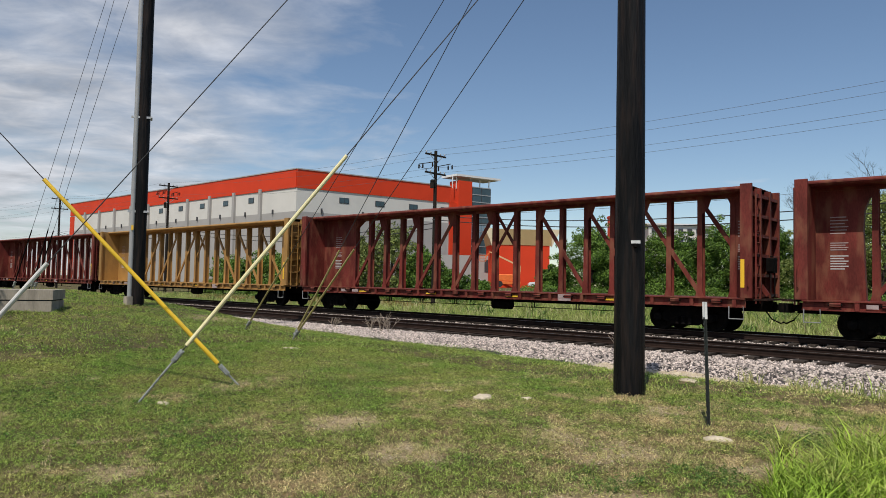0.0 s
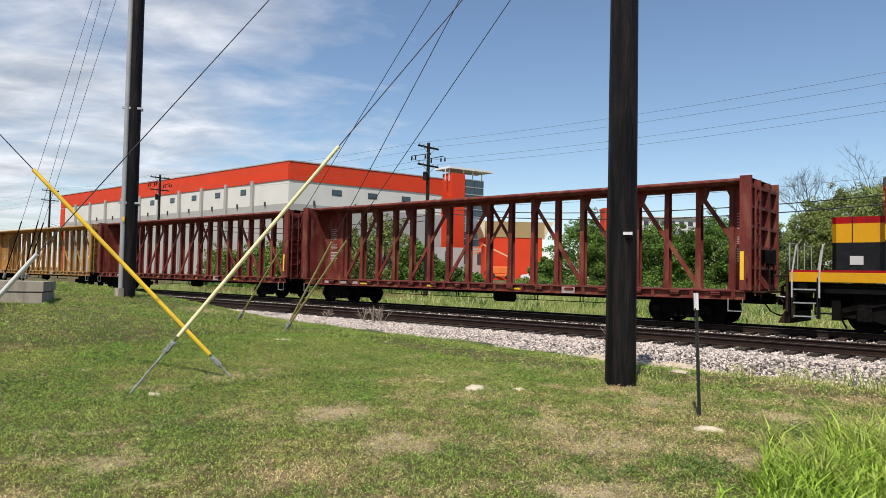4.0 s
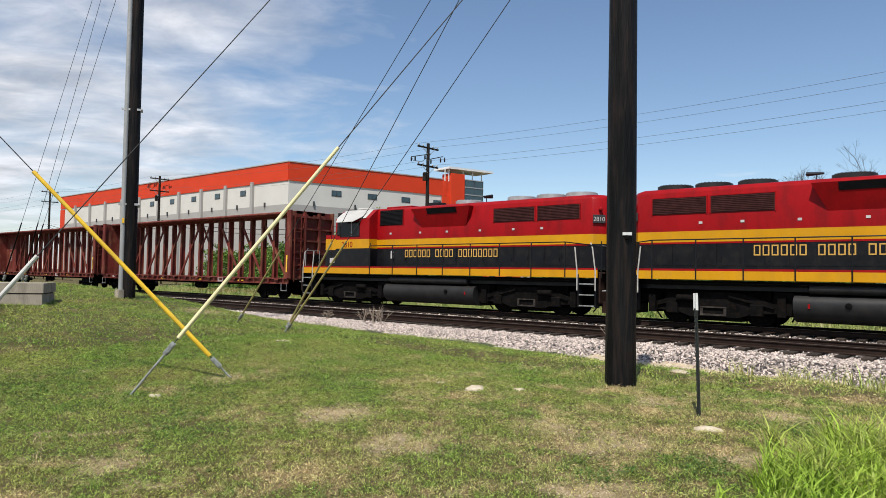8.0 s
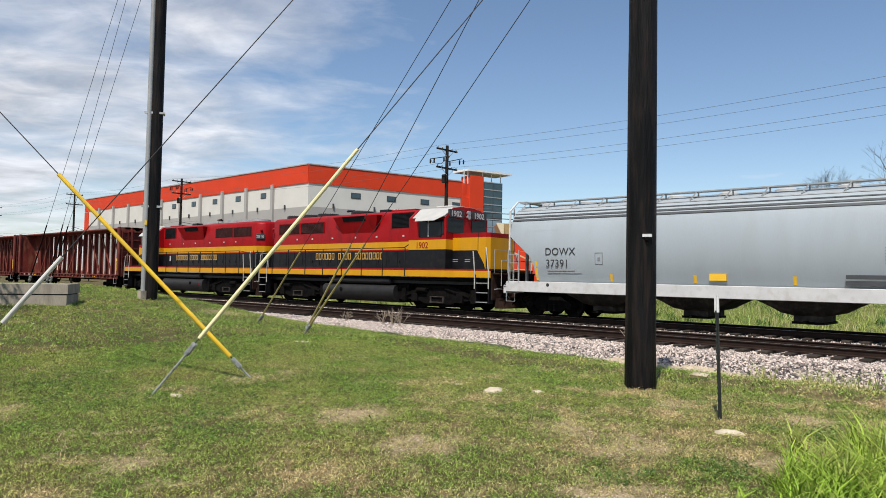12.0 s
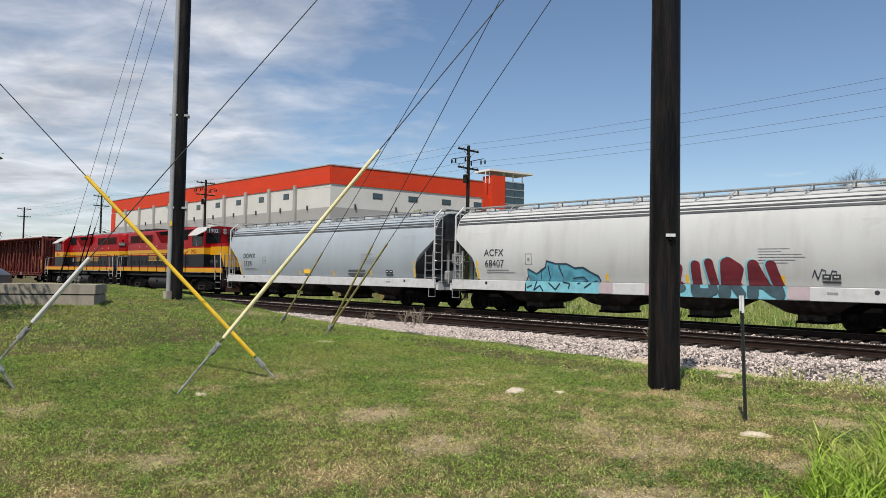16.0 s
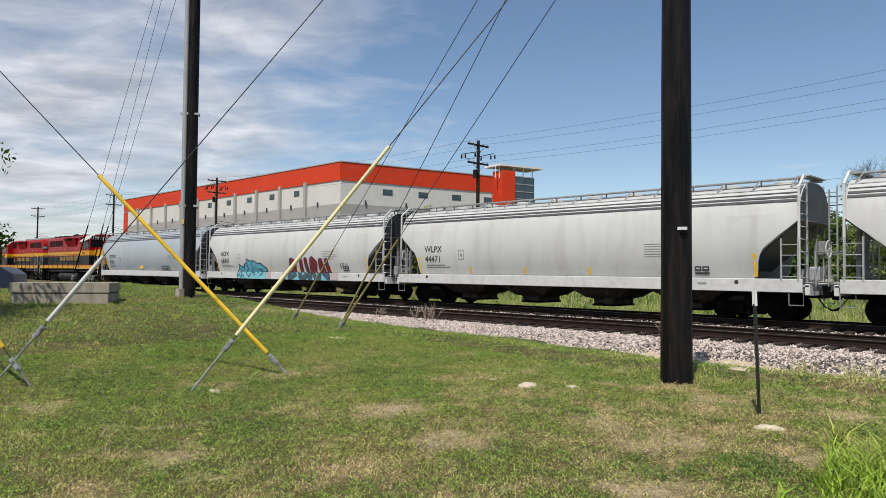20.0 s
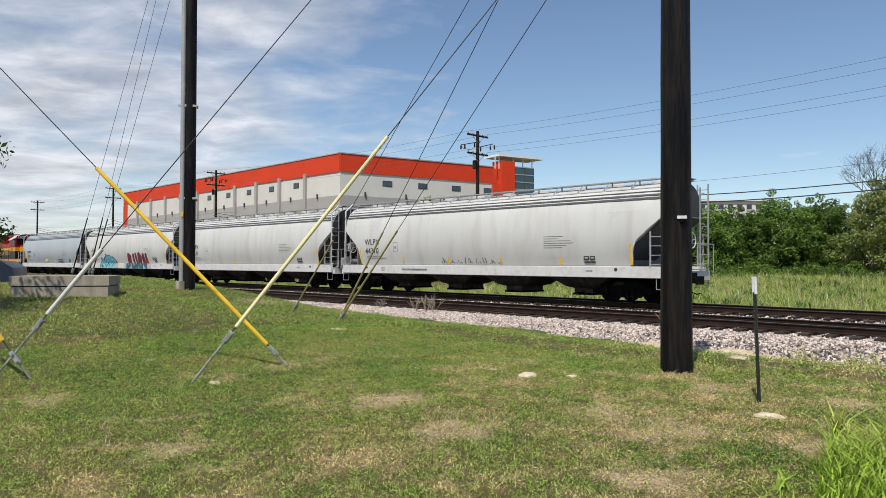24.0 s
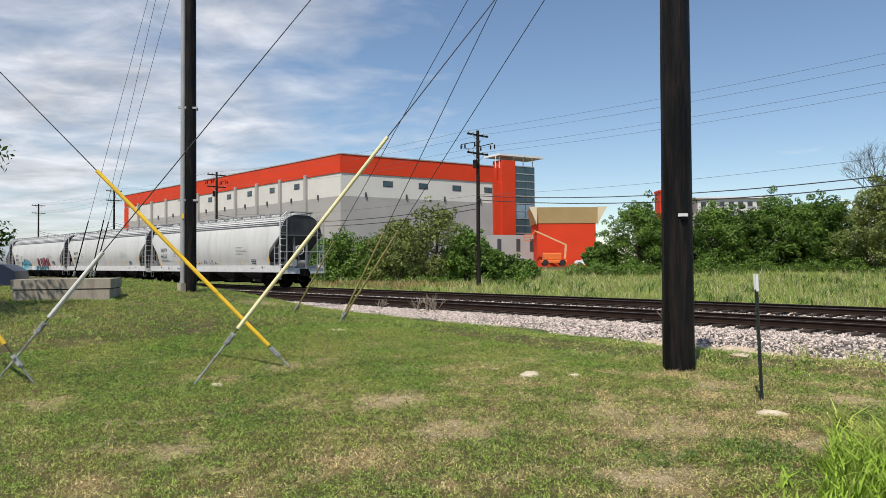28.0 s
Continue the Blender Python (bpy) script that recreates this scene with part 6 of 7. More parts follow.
order = sorted(FAR_POLES)
for (xa, ta), (xb, tb) in zip(order, order[1:]):
    for y, dz in ((-1.05, -0.13), (1.05, -0.13), (-1.05, -1.53), (1.05, -1.53)):
        overhead_wire((xa, LINE_Y + y, ta + dz), (xb, LINE_Y + y, tb + dz), 0.5, 0.009)
    overhead_wire((xa, LINE_Y, ta - 4.9), (xb, LINE_Y, tb - 4.9), 0.6, 0.010)
    overhead_wire((xa, LINE_Y - 0.2, ta - 5.0), (xb, LINE_Y - 0.2, tb - 5.6), 1.1, 0.03, "thick black telephone cable")
    overhead_wire((xa, LINE_Y - 0.25, ta - 5.3), (xb, LINE_Y - 0.25, tb - 6.0), 1.2, 0.032, "thick black telephone cable")

# ---- things on the grass ----
post = thing("fence_post", "dark steel fence post with a white tip beside the grass", "fence post", at=pose(-2.78, 7.36, 0.03, -1.0, -2.4, 0))
d = toward(-2.78, 7.36)
part("stake", Shape().box(-0.017, -0.004, -0.3, 0.017, 0.004, 1.12).box(-0.004, -0.026, -0.3, 0.004, 0.0, 1.12), M_post_green, post)
part("white_tip", Shape().box(-0.024, -0.006, 1.12, 0.024, 0.006, 1.30).box(-0.005, -0.032, 1.12, 0.005, 0.0, 1.30), M_post_white, post, "white painted tip")
for i in range(18):
    part("stud", Shape().box(-0.008, -0.038, 0.1 + i * 0.06, 0.008, -0.03, 0.12 + i * 0.06), M_post_green, post)


def stone(x, y, sx, sy, sz, seed, label, mat_=None, name="stone"):
    rng = random.Random(seed)
    s = Shape()
    n = 9
    rings = [(0.0, 1.0), (0.45, 0.96), (0.8, 0.78), (0.9, 0.35)]
    secs = []
    off = [rng.uniform(0.55, 1.2) for _ in range(n)]
    for q, r in rings:
        secs.append([(sx * r * off[i] * math.cos(2 * math.pi * i / n), sy * r * off[i] * math.sin(2 * math.pi * i / n), sz * q * rng.uniform(0.6, 1.2)) for i in range(n)])
    s.loft(secs)
    return solid(name, s, mat_ or M_limestone, label, "stone", "stones in the grass", at=pose(x, y, ground_height(x, y) - 0.01, 0, 0, rng.uniform(0, 90)))


stone(-5.40, 6.95, 0.17, 0.10, 0.07, 1, "pale limestone lump lying in the grass")
stone(-2.47, 6.74, 0.13, 0.09, 0.05, 2, "white broken stone beside the steel post")
stone(-8.0, 4.15, 0.10, 0.06, 0.04, 3, "small pale stone beside an anchor rod")
stone(-11.1, 8.3, 0.22, 0.08, 0.03, 4, "flat pale stone in the grass")
stone(-4.3, 10.6, 0.16, 0.10, 0.05, 5, "pale limestone lump near the railway stones")
stone(-5.0, 7.3, 0.09, 0.06, 0.04, 6, "small pale stone in the grass")
stone(-6.1, 7.1, 0.08, 0.06, 0.03, 7, "small pale stone in the grass")

box = thing("concrete_vault", "low weathered concrete vault with stained rim on the grass", "concrete vault", at=pose(-18.75, 6.80, 0.0))
VF, VL, VR = Vector((0, 0)), Vector((-1.0, -2.0)), Vector((-1.15, 0.72))
VB = VL + VR


def grown(g):
    c = (VF + VL + VR + VB) / 4
    return [tuple(p + (p - c).normalized() * g) for p in (VF, VR, VB, VL)]


part("wall_block", Shape().prism_z(grown(-0.03), 0.2, 0.83), M_concrete, box, "stained concrete wall")
part("joint", Shape().prism_z(grown(-0.06), 0.83, 0.86), M_tyre, box, "dark open joint")
part("cap_slab", Shape().prism_z(grown(0.0), 0.86, 1.10), M_concrete, box, "pale concrete cap slab")


# ---- storage building ----
GB = 0.85  # ground level at the buildings
bld = thing("storage_building", "large off-white and grey storage building with a red-orange parapet", "building")
C0, CL, CR = Vector((-96.3, 72.3)), Vector((-194.5, 74.2)), Vector((-88.9, 103.2))
TOP = 20.0


def wall(parent, a, b, z0, z1, thick, mat_, name, label="", out=0.0):
    """An upright slab on the line a-b (seen from its front with a at the left); thickness goes behind it."""
    d_ = (b - a).normalized()
    n_ = Vector((d_.y, -d_.x))
    p0, p1 = a + n_ * out, b + n_ * out
    q0, q1 = p0 - n_ * thick, p1 - n_ * thick
    return part(name, Shape().prism_z([tuple(p0), tuple(p1), tuple(q1), tuple(q0)], z0, z1), mat_, parent, label)


for a, b in ((CL, C0), (C0, CR)):
    wall(bld, a, b, GB - 0.3, 12.95, 0.4, M_bldg_grey, "lower_wall", "grey lower wall")
    wall(bld, a, b, 12.95, 16.9, 0.4, M_bldg_white, "upper_wall", "off-white upper wall")
    wall(bld, a, b, 16.9, TOP, 0.5, M_bldg_red, "parapet", "red-orange parapet band", 0.15)
    wall(bld, a, b, TOP, TOP + 0.18, 0.7, M_bldg_grey, "coping", "grey metal coping", 0.25)
back_dir = CL - C0
BR = CR + back_dir
wall(bld, CR, BR, GB - 0.3, TOP, 0.4, M_bldg_grey, "back_wall")
wall(bld, BR, CL, GB - 0.3, TOP, 0.4, M_bldg_red, "end_wall", "red-orange end wall")
part("roof", Shape().prism_z([tuple(C0), tuple(CR), tuple(BR), tuple(CL)], TOP - 1.2, TOP - 1.0), M_bldg_grey, bld)
# red corner strip at the far end of the long side
wall(bld, CL, CL + (C0 - CL).normalized() * 2.6, GB, 16.6, 0.3, M_bldg_red, "corner_strip", "red-orange corner strip", 0.18)


def window(parent, a, b, s, w, z0, z1):
    d_ = (b - a).normalized()
    p = a + d_ * s
    f = wall(parent, p, p + d_ * w, z0, z1, 0.2, M_frame_dark, "window", "dark framed window", 0.06)
    wall(f, p + d_ * 0.1, p + d_ * (w / 2 - 0.05), z0 + 0.1, z1 - 0.1, 0.1, M_window, "pane", "", 0.09)
    wall(f, p + d_ * (w / 2 + 0.05), p + d_ * (w - 0.1), z0 + 0.1, z1 - 0.1, 0.1, M_window, "pane", "", 0.09)


long_d = (C0 - CL)
LL = long_d.length
bay = 8.65
k = 0
while True:
    s = LL - 10.7 - k * bay
    if s < 3:
        break
    p = CL + long_d.normalized() * s
    wall(bld, p, p + long_d.normalized() * 0.7, GB, 17.3, 0.5, M_bldg_grey, "pilaster", "grey wall pier", 0.45)
    if s + 2.6 + 3 < LL:
        window(bld, CL, C0, s - 3.7, 1.75, 15.05, 16.05) if s < LL - 9 and k < 5 else None
        wall(bld, p + long_d.normalized() * 4.0, p + long_d.normalized() * 4.25, 12.7, 13.5, 0.2, M_frame_dark, "wall_lamp", "small wall lamp", 0.25)
    k += 1
for i in range(4):
    window(bld, C0, CR, 8.0 + 7.2 * i, 1.9, 14.9, 15.9)
    p = C0 + (CR - C0).normalized() * (4.5 + 8.0 * i)
    wall(bld, p, p + (CR - C0).normalized() * 0.25, 12.9, 13.7, 0.2, M_frame_dark, "wall_lamp", "small wall lamp", 0.25)
wall(bld, C0 + (CR - C0).normalized() * 19, C0 + (CR - C0).normalized() * 19.3, 5.0, 10.0, 0.2, M_bldg_grey, "pilaster", "", 0.2)

# stair tower: a red slab and a glazed corner under a flat canopy
u = (CR - C0).normalized()
T0, T1 = CR + u * 1.6, CR + u * 4.9
wall(bld, T0, T1, GB + 5.6, 21.4, 3.0, M_bldg_red, "tower_slab", "red-orange tower slab", 0.6)
wall(bld, CR - u * 0.2, T0, GB + 5.6, 16.9, 1.0, M_bldg_red, "tower_edge", "red-orange wall edge", 0.3)
G0, G1 = T1 + u * 0.05, T1 + u * 4.7
glass = wall(bld, G0, G1, GB + 2, 20.4, 4.0, M_window, "tower_glazing", "blue-grey glazed stair tower", 0.6)
for i in range(13):
    z = GB + 2 + i * (20.4 - GB - 2) / 12
    wall(glass, G0, G1, z - 0.09, z + 0.09, 0.3, M_galv, "transom", "thin pale glazing bar", 0.66)
z = GB + 2 + 5 * (20.4 - GB - 2) / 12
wall(glass, G0, G1, z + 0.1, z + 2.7, 0.2, M_bldg_pane, "pale_pane", "pale sky-blue panes", 0.63)
for i in range(3):
    p = G0.lerp(G1, i / 2 * 0.98)
    wall(glass, p, p + (G1 - G0).normalized() * 0.09, GB + 2, 20.4, 0.3, M_frame_dark, "mullion", "", 0.65)
can = Shape()
cv_ = (G1 - G0).normalized()
can.prism_z([tuple(G0 - cv_ * 4.2 + Vector((0.8, 0))), tuple(G1 + cv_ * 1.8 + Vector((1.2, 0))), tuple(G1 + cv_ * 1.8 + Vector((-4.0, 1.0))), tuple(G0 - cv_ * 4.2 + Vector((-4.0, 1.0)))], 22.2, 22.6)
part("canopy", can, M_frame_white, bld, "flat white steel canopy")
for q in (-0.95, -0.75, 0.0, 0.5, 1.0):
    p = G0.lerp(G1, q)
    part("canopy_post", Shape().bar((p.x, p.y, 19.8), (p.x, p.y, 22.2), 0.15, 0.15), M_frame_white, bld)
wall(bld, Vector((-87.0, 98.1)), Vector((-81.1, 106.8)), GB - 0.3, 6.65, 3.0, M_bldg_grey, "annex", "low grey annex wall", 0)
for q in (0.25, 0.6, 0.85):
    a, b = Vector((-87.0, 98.1)), Vector((-81.1, 106.8))
    wall(bld, a.lerp(b, q), a.lerp(b, q + 0.07), 3.6, 5.9, 0.2, M_frame_dark, "annex_window", "", 0.1)

shed = thing("red_pavilion", "red wing with a flared tan parapet", "building")
S0, S1 = Vector((-78.0, 102.6)), Vector((-70.6, 110.2))
wall(shed, S0, S1, GB - 0.3, 8.55, 8.0, M_bldg_red, "wall", "red-orange wall")
sd = (S1 - S0).normalized()
sn = Vector((sd.y, -sd.x))
par = [tuple((*(S0 - sd * 0.2 + sn * 0.1), 8.55)), tuple((*(S1 + sd * 0.2 + sn * 0.1), 8.55)), tuple((*(S1 + sd * 0.9 + sn * 0.9), 11.4)), tuple((*(S0 - sd * 0.9 + sn * 0.9), 11.4))]
inner = [tuple((*(Vector(p[:2]) - sn * 8.0), p[2])) for p in par]
part("flared_parapet", Shape().add(par + inner, [(0, 1, 2, 3), (5, 4, 7, 6), (1, 5, 6, 2), (4, 0, 3, 7), (3, 2, 6, 7), (0, 4, 5, 1)]), M_bldg_tan, shed, "flared tan parapet")

for p, q in ((S0 - sd * 0.2, S0 - sd * 1.6), (S1 + sd * 0.2, S1 + sd * 1.9)):
    a_, b_ = p + sn * 0.95, q + sn * 0.95
    side_ = [(*a_, 8.3), (*a_.lerp(b_, 0.35), 9.6), (*b_, 11.5), (*a_, 11.5)]
    part("parapet_bracket", Shape().add(side_ + [(px - sn.x * 1.0, py - sn.y * 1.0, pz) for px, py, pz in side_], [(0, 1, 2, 3), (7, 6, 5, 4), (0, 4, 5, 1), (1, 5, 6, 2), (2, 6, 7, 3), (3, 7, 4, 0)]), M_bldg_cream, shed, "curved cream corner bracket")

# far apartment block and a red block behind the trees
apt = thing("apartment_block", "distant pale apartment block behind the trees", "building", at=pose(-98, 226, 0, 0, 0, 43))
part("wall", Shape().box(-7, 0, 0, 15, 14, 22.0), M_bldg_white, apt)
part("roof_edge", Shape().box(-8, -0.8, 22.0, 16, 14.5, 22.5), M_frame_white, apt)
for i in range(7):
    for j in range(2):
        w_ = part("window", Shape().box(-6 + 3 * i, -0.1, 16.0 + 3.0 * j, -4.4 + 3 * i, 0.1, 17.9 + 3.0 * j), M_frame_dark, apt)
    part("balcony_rail", Shape().box(-6.4 + 3 * i, -1.0, 18.4, -4.0 + 3 * i, -0.9, 19.3), M_galv, apt)
tow = solid("red_block", Shape().box(-2.2, 0, 0, 2.2, 6, 24.5).box(-2.4, -0.2, 24.5, 2.4, 6.2, 25.2), M_bldg_red, "distant red block with a pale roof edge", "building", at=pose(-112, 217.3, 0, 0, 0, 43))


# ---- trees and bushes ----
def leaf_material(name, c1, c2):
    m = bpy.data.materials.new(name)
    m.use_nodes = True
    nt = m.node_tree
    b = nt.nodes["Principled BSDF"]
    g = nt.nodes.new("ShaderNodeNewGeometry")
    mx = nt.nodes.new("ShaderNodeMixRGB")
    nt.links.new(g.outputs["Random Per Island"], mx.inputs[0])
    mx.inputs[1].default_value, mx.inputs[2].default_value = (*c1, 1), (*c2, 1)
    tc = nt.nodes.new("ShaderNodeTexCoord")
    n = nt.nodes.new("ShaderNodeTexNoise")
    n.inputs["Scale"].default_value = 0.6
    nt.links.new(tc.outputs["Object"], n.inputs["Vector"])
    r = nt.nodes.new("ShaderNodeMapRange")
    r.inputs["From Min"].default_value, r.inputs["From Max"].default_value = 0.3, 0.7
    r.inputs["To Min"].default_value, r.inputs["To Max"].default_value = 0.7, 1.3
    nt.links.new(n.outputs[0], r.inputs[0])
    s = nt.nodes.new("ShaderNodeVectorMath")
    s.operation = "SCALE"
    nt.links.new(mx.outputs[0], s.inputs[0])
    nt.links.new(r.outputs[0], s.inputs["Scale"])
    nt.links.new(s.outputs[0], b.inputs["Base Color"])
    b.inputs["Roughness"].default_value = 0.55
    b.inputs["Specular IOR Level"].default_value = 0.3
    tr = nt.nodes.new("ShaderNodeBsdfTranslucent")
    nt.links.new(s.outputs[0], tr.inputs[0])
    ms = nt.nodes.new("ShaderNodeMixShader")
    ms.inputs[0].default_value = 0.25
    nt.links.new(b.outputs[0], ms.inputs[1])
    nt.links.new(tr.outputs[0], ms.inputs[2])
    nt.links.new(ms.outputs[0], nt.nodes["Material Output"].inputs[0])
    return m


M_leaf = leaf_material("mid_green_leaves", (0.035, 0.08, 0.012), (0.20, 0.325, 0.05))
M_leaf_olive = leaf_material("olive_green_leaves", (0.08, 0.11, 0.025), (0.30, 0.345, 0.095))
M_leaf_dark = leaf_material("deep_green_leaves", (0.02, 0.05, 0.008), (0.12, 0.21, 0.025))


def leaf_cloud(centres, count, size, seed):
    """Leaves scattered through many soft clumps: one mesh of small bent quads."""
    rng = np.random.default_rng(seed)
    c = np.array([q[:3] for q in centres])
    rad = np.array([q[3] for q in centres])
    w = rad ** 2
    pick = rng.choice(len(c), count, p=w / w.sum())
    d_ = rng.normal(size=(count, 3))
    d_ /= np.linalg.norm(d_, axis=1)[:, None]
    r = rad[pick] * rng.uniform(0.55, 1.05, count) ** 0.6
    p = c[pick] + d_ * r[:, None] * np.array([1, 1, 0.8])
    nrm = d_ + rng.normal(size=(count, 3)) * 0.6 + np.array([0, 0, 0.35])
    nrm /= np.linalg.norm(nrm, axis=1)[:, None]
    a = np.cross(nrm, rng.normal(size=(count, 3)))
    a /= np.linalg.norm(a, axis=1)[:, None]
    b = np.cross(nrm, a)
    s = size * rng.uniform(0.6, 1.4, count)[:, None]
    v = np.stack([p - a * s, p - b * s * 0.45 + nrm * s * 0.1, p + a * s, p + b * s * 0.45 + nrm * s * 0.1], 1).reshape(-1, 3)
    f = np.arange(4 * count, dtype=np.int32)
    m = bpy.data.meshes.new("crown")
    m.vertices.add(len(v))
    m.vertices.foreach_set("co", v.ravel())
    m.loops.add(len(f))
    m.loops.foreach_set("vertex_index", f)
    m.polygons.add(count)
    m.polygons.foreach_set("loop_start", np.arange(0, 4 * count, 4, dtype=np.int32))
    m.update(calc_edges=True)
    return m


def tree(x, y, tall, wide, seed, leaf, label, leaves=9000, size=0.16, low=0.12, name="tree", category="tree"):
    rng = random.Random(seed)
    z0 = ground_height(x, y)
    t = thing(name, label, category, at=pose(x, y, z0))
    wood = Shape()
    knots = [Vector((0, 0, -0.2))]
    for i in range(5):
        knots.append(knots[-1] + Vector((rng.uniform(-0.12, 0.12) * wide * 0.3, rng.uniform(-0.12, 0.12) * wide * 0.3, tall * 0.16)))
    r0 = 0.03 * tall + 0.03
    for i in range(5):
        wood.rod(knots[i], knots[i + 1], r0 * (1 - i / 6), 8, r0 * (1 - (i + 1) / 6))
    part("trunk", wood, M_bark, t)
    limbs, cl = Shape(), []
    n = 22
    for i in range(n):
        q = low + (1 - low) * (i + 0.5) / n
        base = knots[min(4, int(q * 5))].lerp(knots[min(5, int(q * 5) + 1)], 0.5)
        a = i * 2.4 + rng.uniform(-0.5, 0.5)
        prof = math.sin(math.pi * min(1, 0.18 + 0.80 * q)) ** 0.7
        reach = wide / 2 * prof * rng.uniform(0.65, 1.1)
        tip = Vector((math.cos(a) * reach, math.sin(a) * reach, tall * q * 0.96 + rng.uniform(-0.04, 0.07) * tall))
        limbs.rod(base, tip, r0 * 0.25, 5, 0.015)
        cl.append((*(tip * 0.93), wide * rng.uniform(0.08, 0.16)))
        mid = base.lerp(tip, 0.55)
        cl.append((mid.x, mid.y, mid.z + 0.2, wide * rng.uniform(0.12, 0.2)))
        for _ in range(5):
            cl.append((tip.x + rng.uniform(-1, 1) * wide * 0.14, tip.y + rng.uniform(-1, 1) * wide * 0.14, tip.z + rng.uniform(-0.6, 1) * wide * 0.13, wide * rng.uniform(0.025, 0.075)))
    part("limb_work", limbs, M_bark, t)
    part("crown", leaf_cloud(cl, leaves, size, seed), leaf, t, "leafy crown with gaps")
    return t


HEDGE = [(-36.4, 57.6, 2.8, 3.6, 0), (-33.4, 59.6, 6.7, 6.2, 1), (-31.2, 62.5, 5.9, 6.5, 2), (-28.2, 64.0, 6.1, 6.5, 0), (-26.0, 66.5, 5.6, 6.0, 2), (-24.2, 68.0, 6.8, 6.5, 1), (-21.6, 69.0, 6.5, 6.0, 0), (-19.5, 68.5, 6.3, 6.0, 2), (-14.2, 65.0, 8.0, 7.5, 3), (-10.5, 64.0, 9.3, 9.0, 3), (-6.5, 66.0, 9.0, 9.0, 0)]
KINDS = [(M_leaf, "bushy green tree in the row behind the meadow"), (M_leaf, "bright green broadleaf tree behind the meadow"), (M_leaf_dark, "deep green tree in the row behind the meadow"), (M_leaf_olive, "olive green tree with drooping boughs")]
for i, (x, y, h_, w_, k) in enumerate(HEDGE):
    tree(x, y, h_, w_, 20 + i, KINDS[k][0], KINDS[k][1], 27000 if k == 3 else 22000, 0.11, 0.05)
for i, (x, y, h_, w_) in enumerate([(-55, 41.5, 4.6, 6.0), (-51.5, 42.5, 4.0, 5.5), (-48.5, 43.0, 5.6, 6.5), (-45.4, 44.3, 6.9, 6.5), (-42.4, 45.2, 4.4, 4.6), (-40.2, 46.4, 2.6, 4.0), (-60, 42, 4.2, 6), (-66, 42, 4.0, 6), (-37.8, 47.5, 1.6, 3.0)]):
    tree(x, y, h_, w_, 50 + i, M_leaf_olive if i in (2, 3) else M_leaf, "dense scrub bush in front of the storage building", 10000, 0.13, 0.02, "bush", "bush")
tree(-28.5, 5.2, 3.6, 3.4, 80, M_leaf_dark, "small dark green tree beside the parked car", 5000, 0.09, 0.1)


def bare_tree(x, y, tall, seed):
    rng = random.Random(seed)
    t = thing("bare_tree", "leafless grey tree above the hedge", "tree", at=pose(x, y, ground_height(x, y)))
    w = Shape()

    def grow(p, d_, l, r, k):
        q = p + d_ * l
        w.rod(p, q, r, 5, r * 0.65)
        if k == 0:
            return
        for _ in range(3):
            nd = (d_ + Vector((rng.uniform(-1, 1), rng.uniform(-1, 1), rng.uniform(-0.25, 0.6))) * 0.75).normalized()
            grow(q, nd, l * rng.uniform(0.58, 0.80), r * 0.58, k - 1)

    grow(Vector((0, 0, -0.2)), Vector((0, 0, 1)), tall * 0.40, 0.12, 6)
    part("branch_work", w, M_bark, t)
    return t


bare_tree(-11.2, 68.5, 9.4, 5)
bare_tree(-16.0, 68.5, 8.6, 9)

# low growth at the foot of the tree row and of the scrub
foot = []
rng = random.Random(77)
FOOT_LINE = [(-37.5, 55.5), (-33.0, 56.5), (-29.0, 60.0), (-24.0, 64.0), (-19.5, 65.2), (-14.0, 61.5), (-9.0, 60.0), (-3.5, 61.5)]
for (xa, ya), (xb, yb) in zip(FOOT_LINE, FOOT_LINE[1:]):
    for k in range(26):
        q = (k + rng.random()) / 26
        px, py = xa + (xb - xa) * q + rng.uniform(-0.5, 0.5), ya + (yb - ya) * q + rng.uniform(-1.4, 0.8)
        big = rng.uniform(0.2, 0.62) * (1.5 if rng.random() < 0.2 else 1.0)
        foot.append((px, py, ground_height(px, py) + big * 0.7, big))
for k in range(150):
    px = rng.uniform(-70, -36.5)
    py = 39.4 + (px + 55) * 0.28 * (px > -55) + rng.uniform(-0.9, 1.2)
    big = rng.uniform(0.2, 0.5)
    foot.append((px, py, ground_height(px, py) + big * 0.7, big))
low_growth = solid("undergrowth", leaf_cloud(foot, 46000, 0.085, 78), M_leaf, "low leafy weeds at the foot of the trees", "undergrowth", kind="stuff")

# ---- grass and stones ----
rng = np.random.default_rng(11)


def scatter(n, x0, x1, y0, y1, keep):
    out = []
    for x, y in zip(rng.uniform(x0, x1, n), rng.uniform(y0, y1, n)):
        if keep(x, y):
            out.append((x, y, ground_height(x, y)))
    return out


def in_view(x, y):
    # the wedge of lawn between the camera's stand and the line
    a = math.degrees(math.atan2(-x, y))
    return 3 < a < 86


def lawn_keep(x, y):
    return in_view(x, y) and rng.random() > 0.6 * worn(x, y) and noise.noise((x * 0.7, y * 0.7, 1.0)) + 0.9 * noise.noise((x * 3.4, y * 3.4, 5.0)) + 0.6 * noise.noise((x * 9.0, y * 9.0, 3.0)) > -0.95


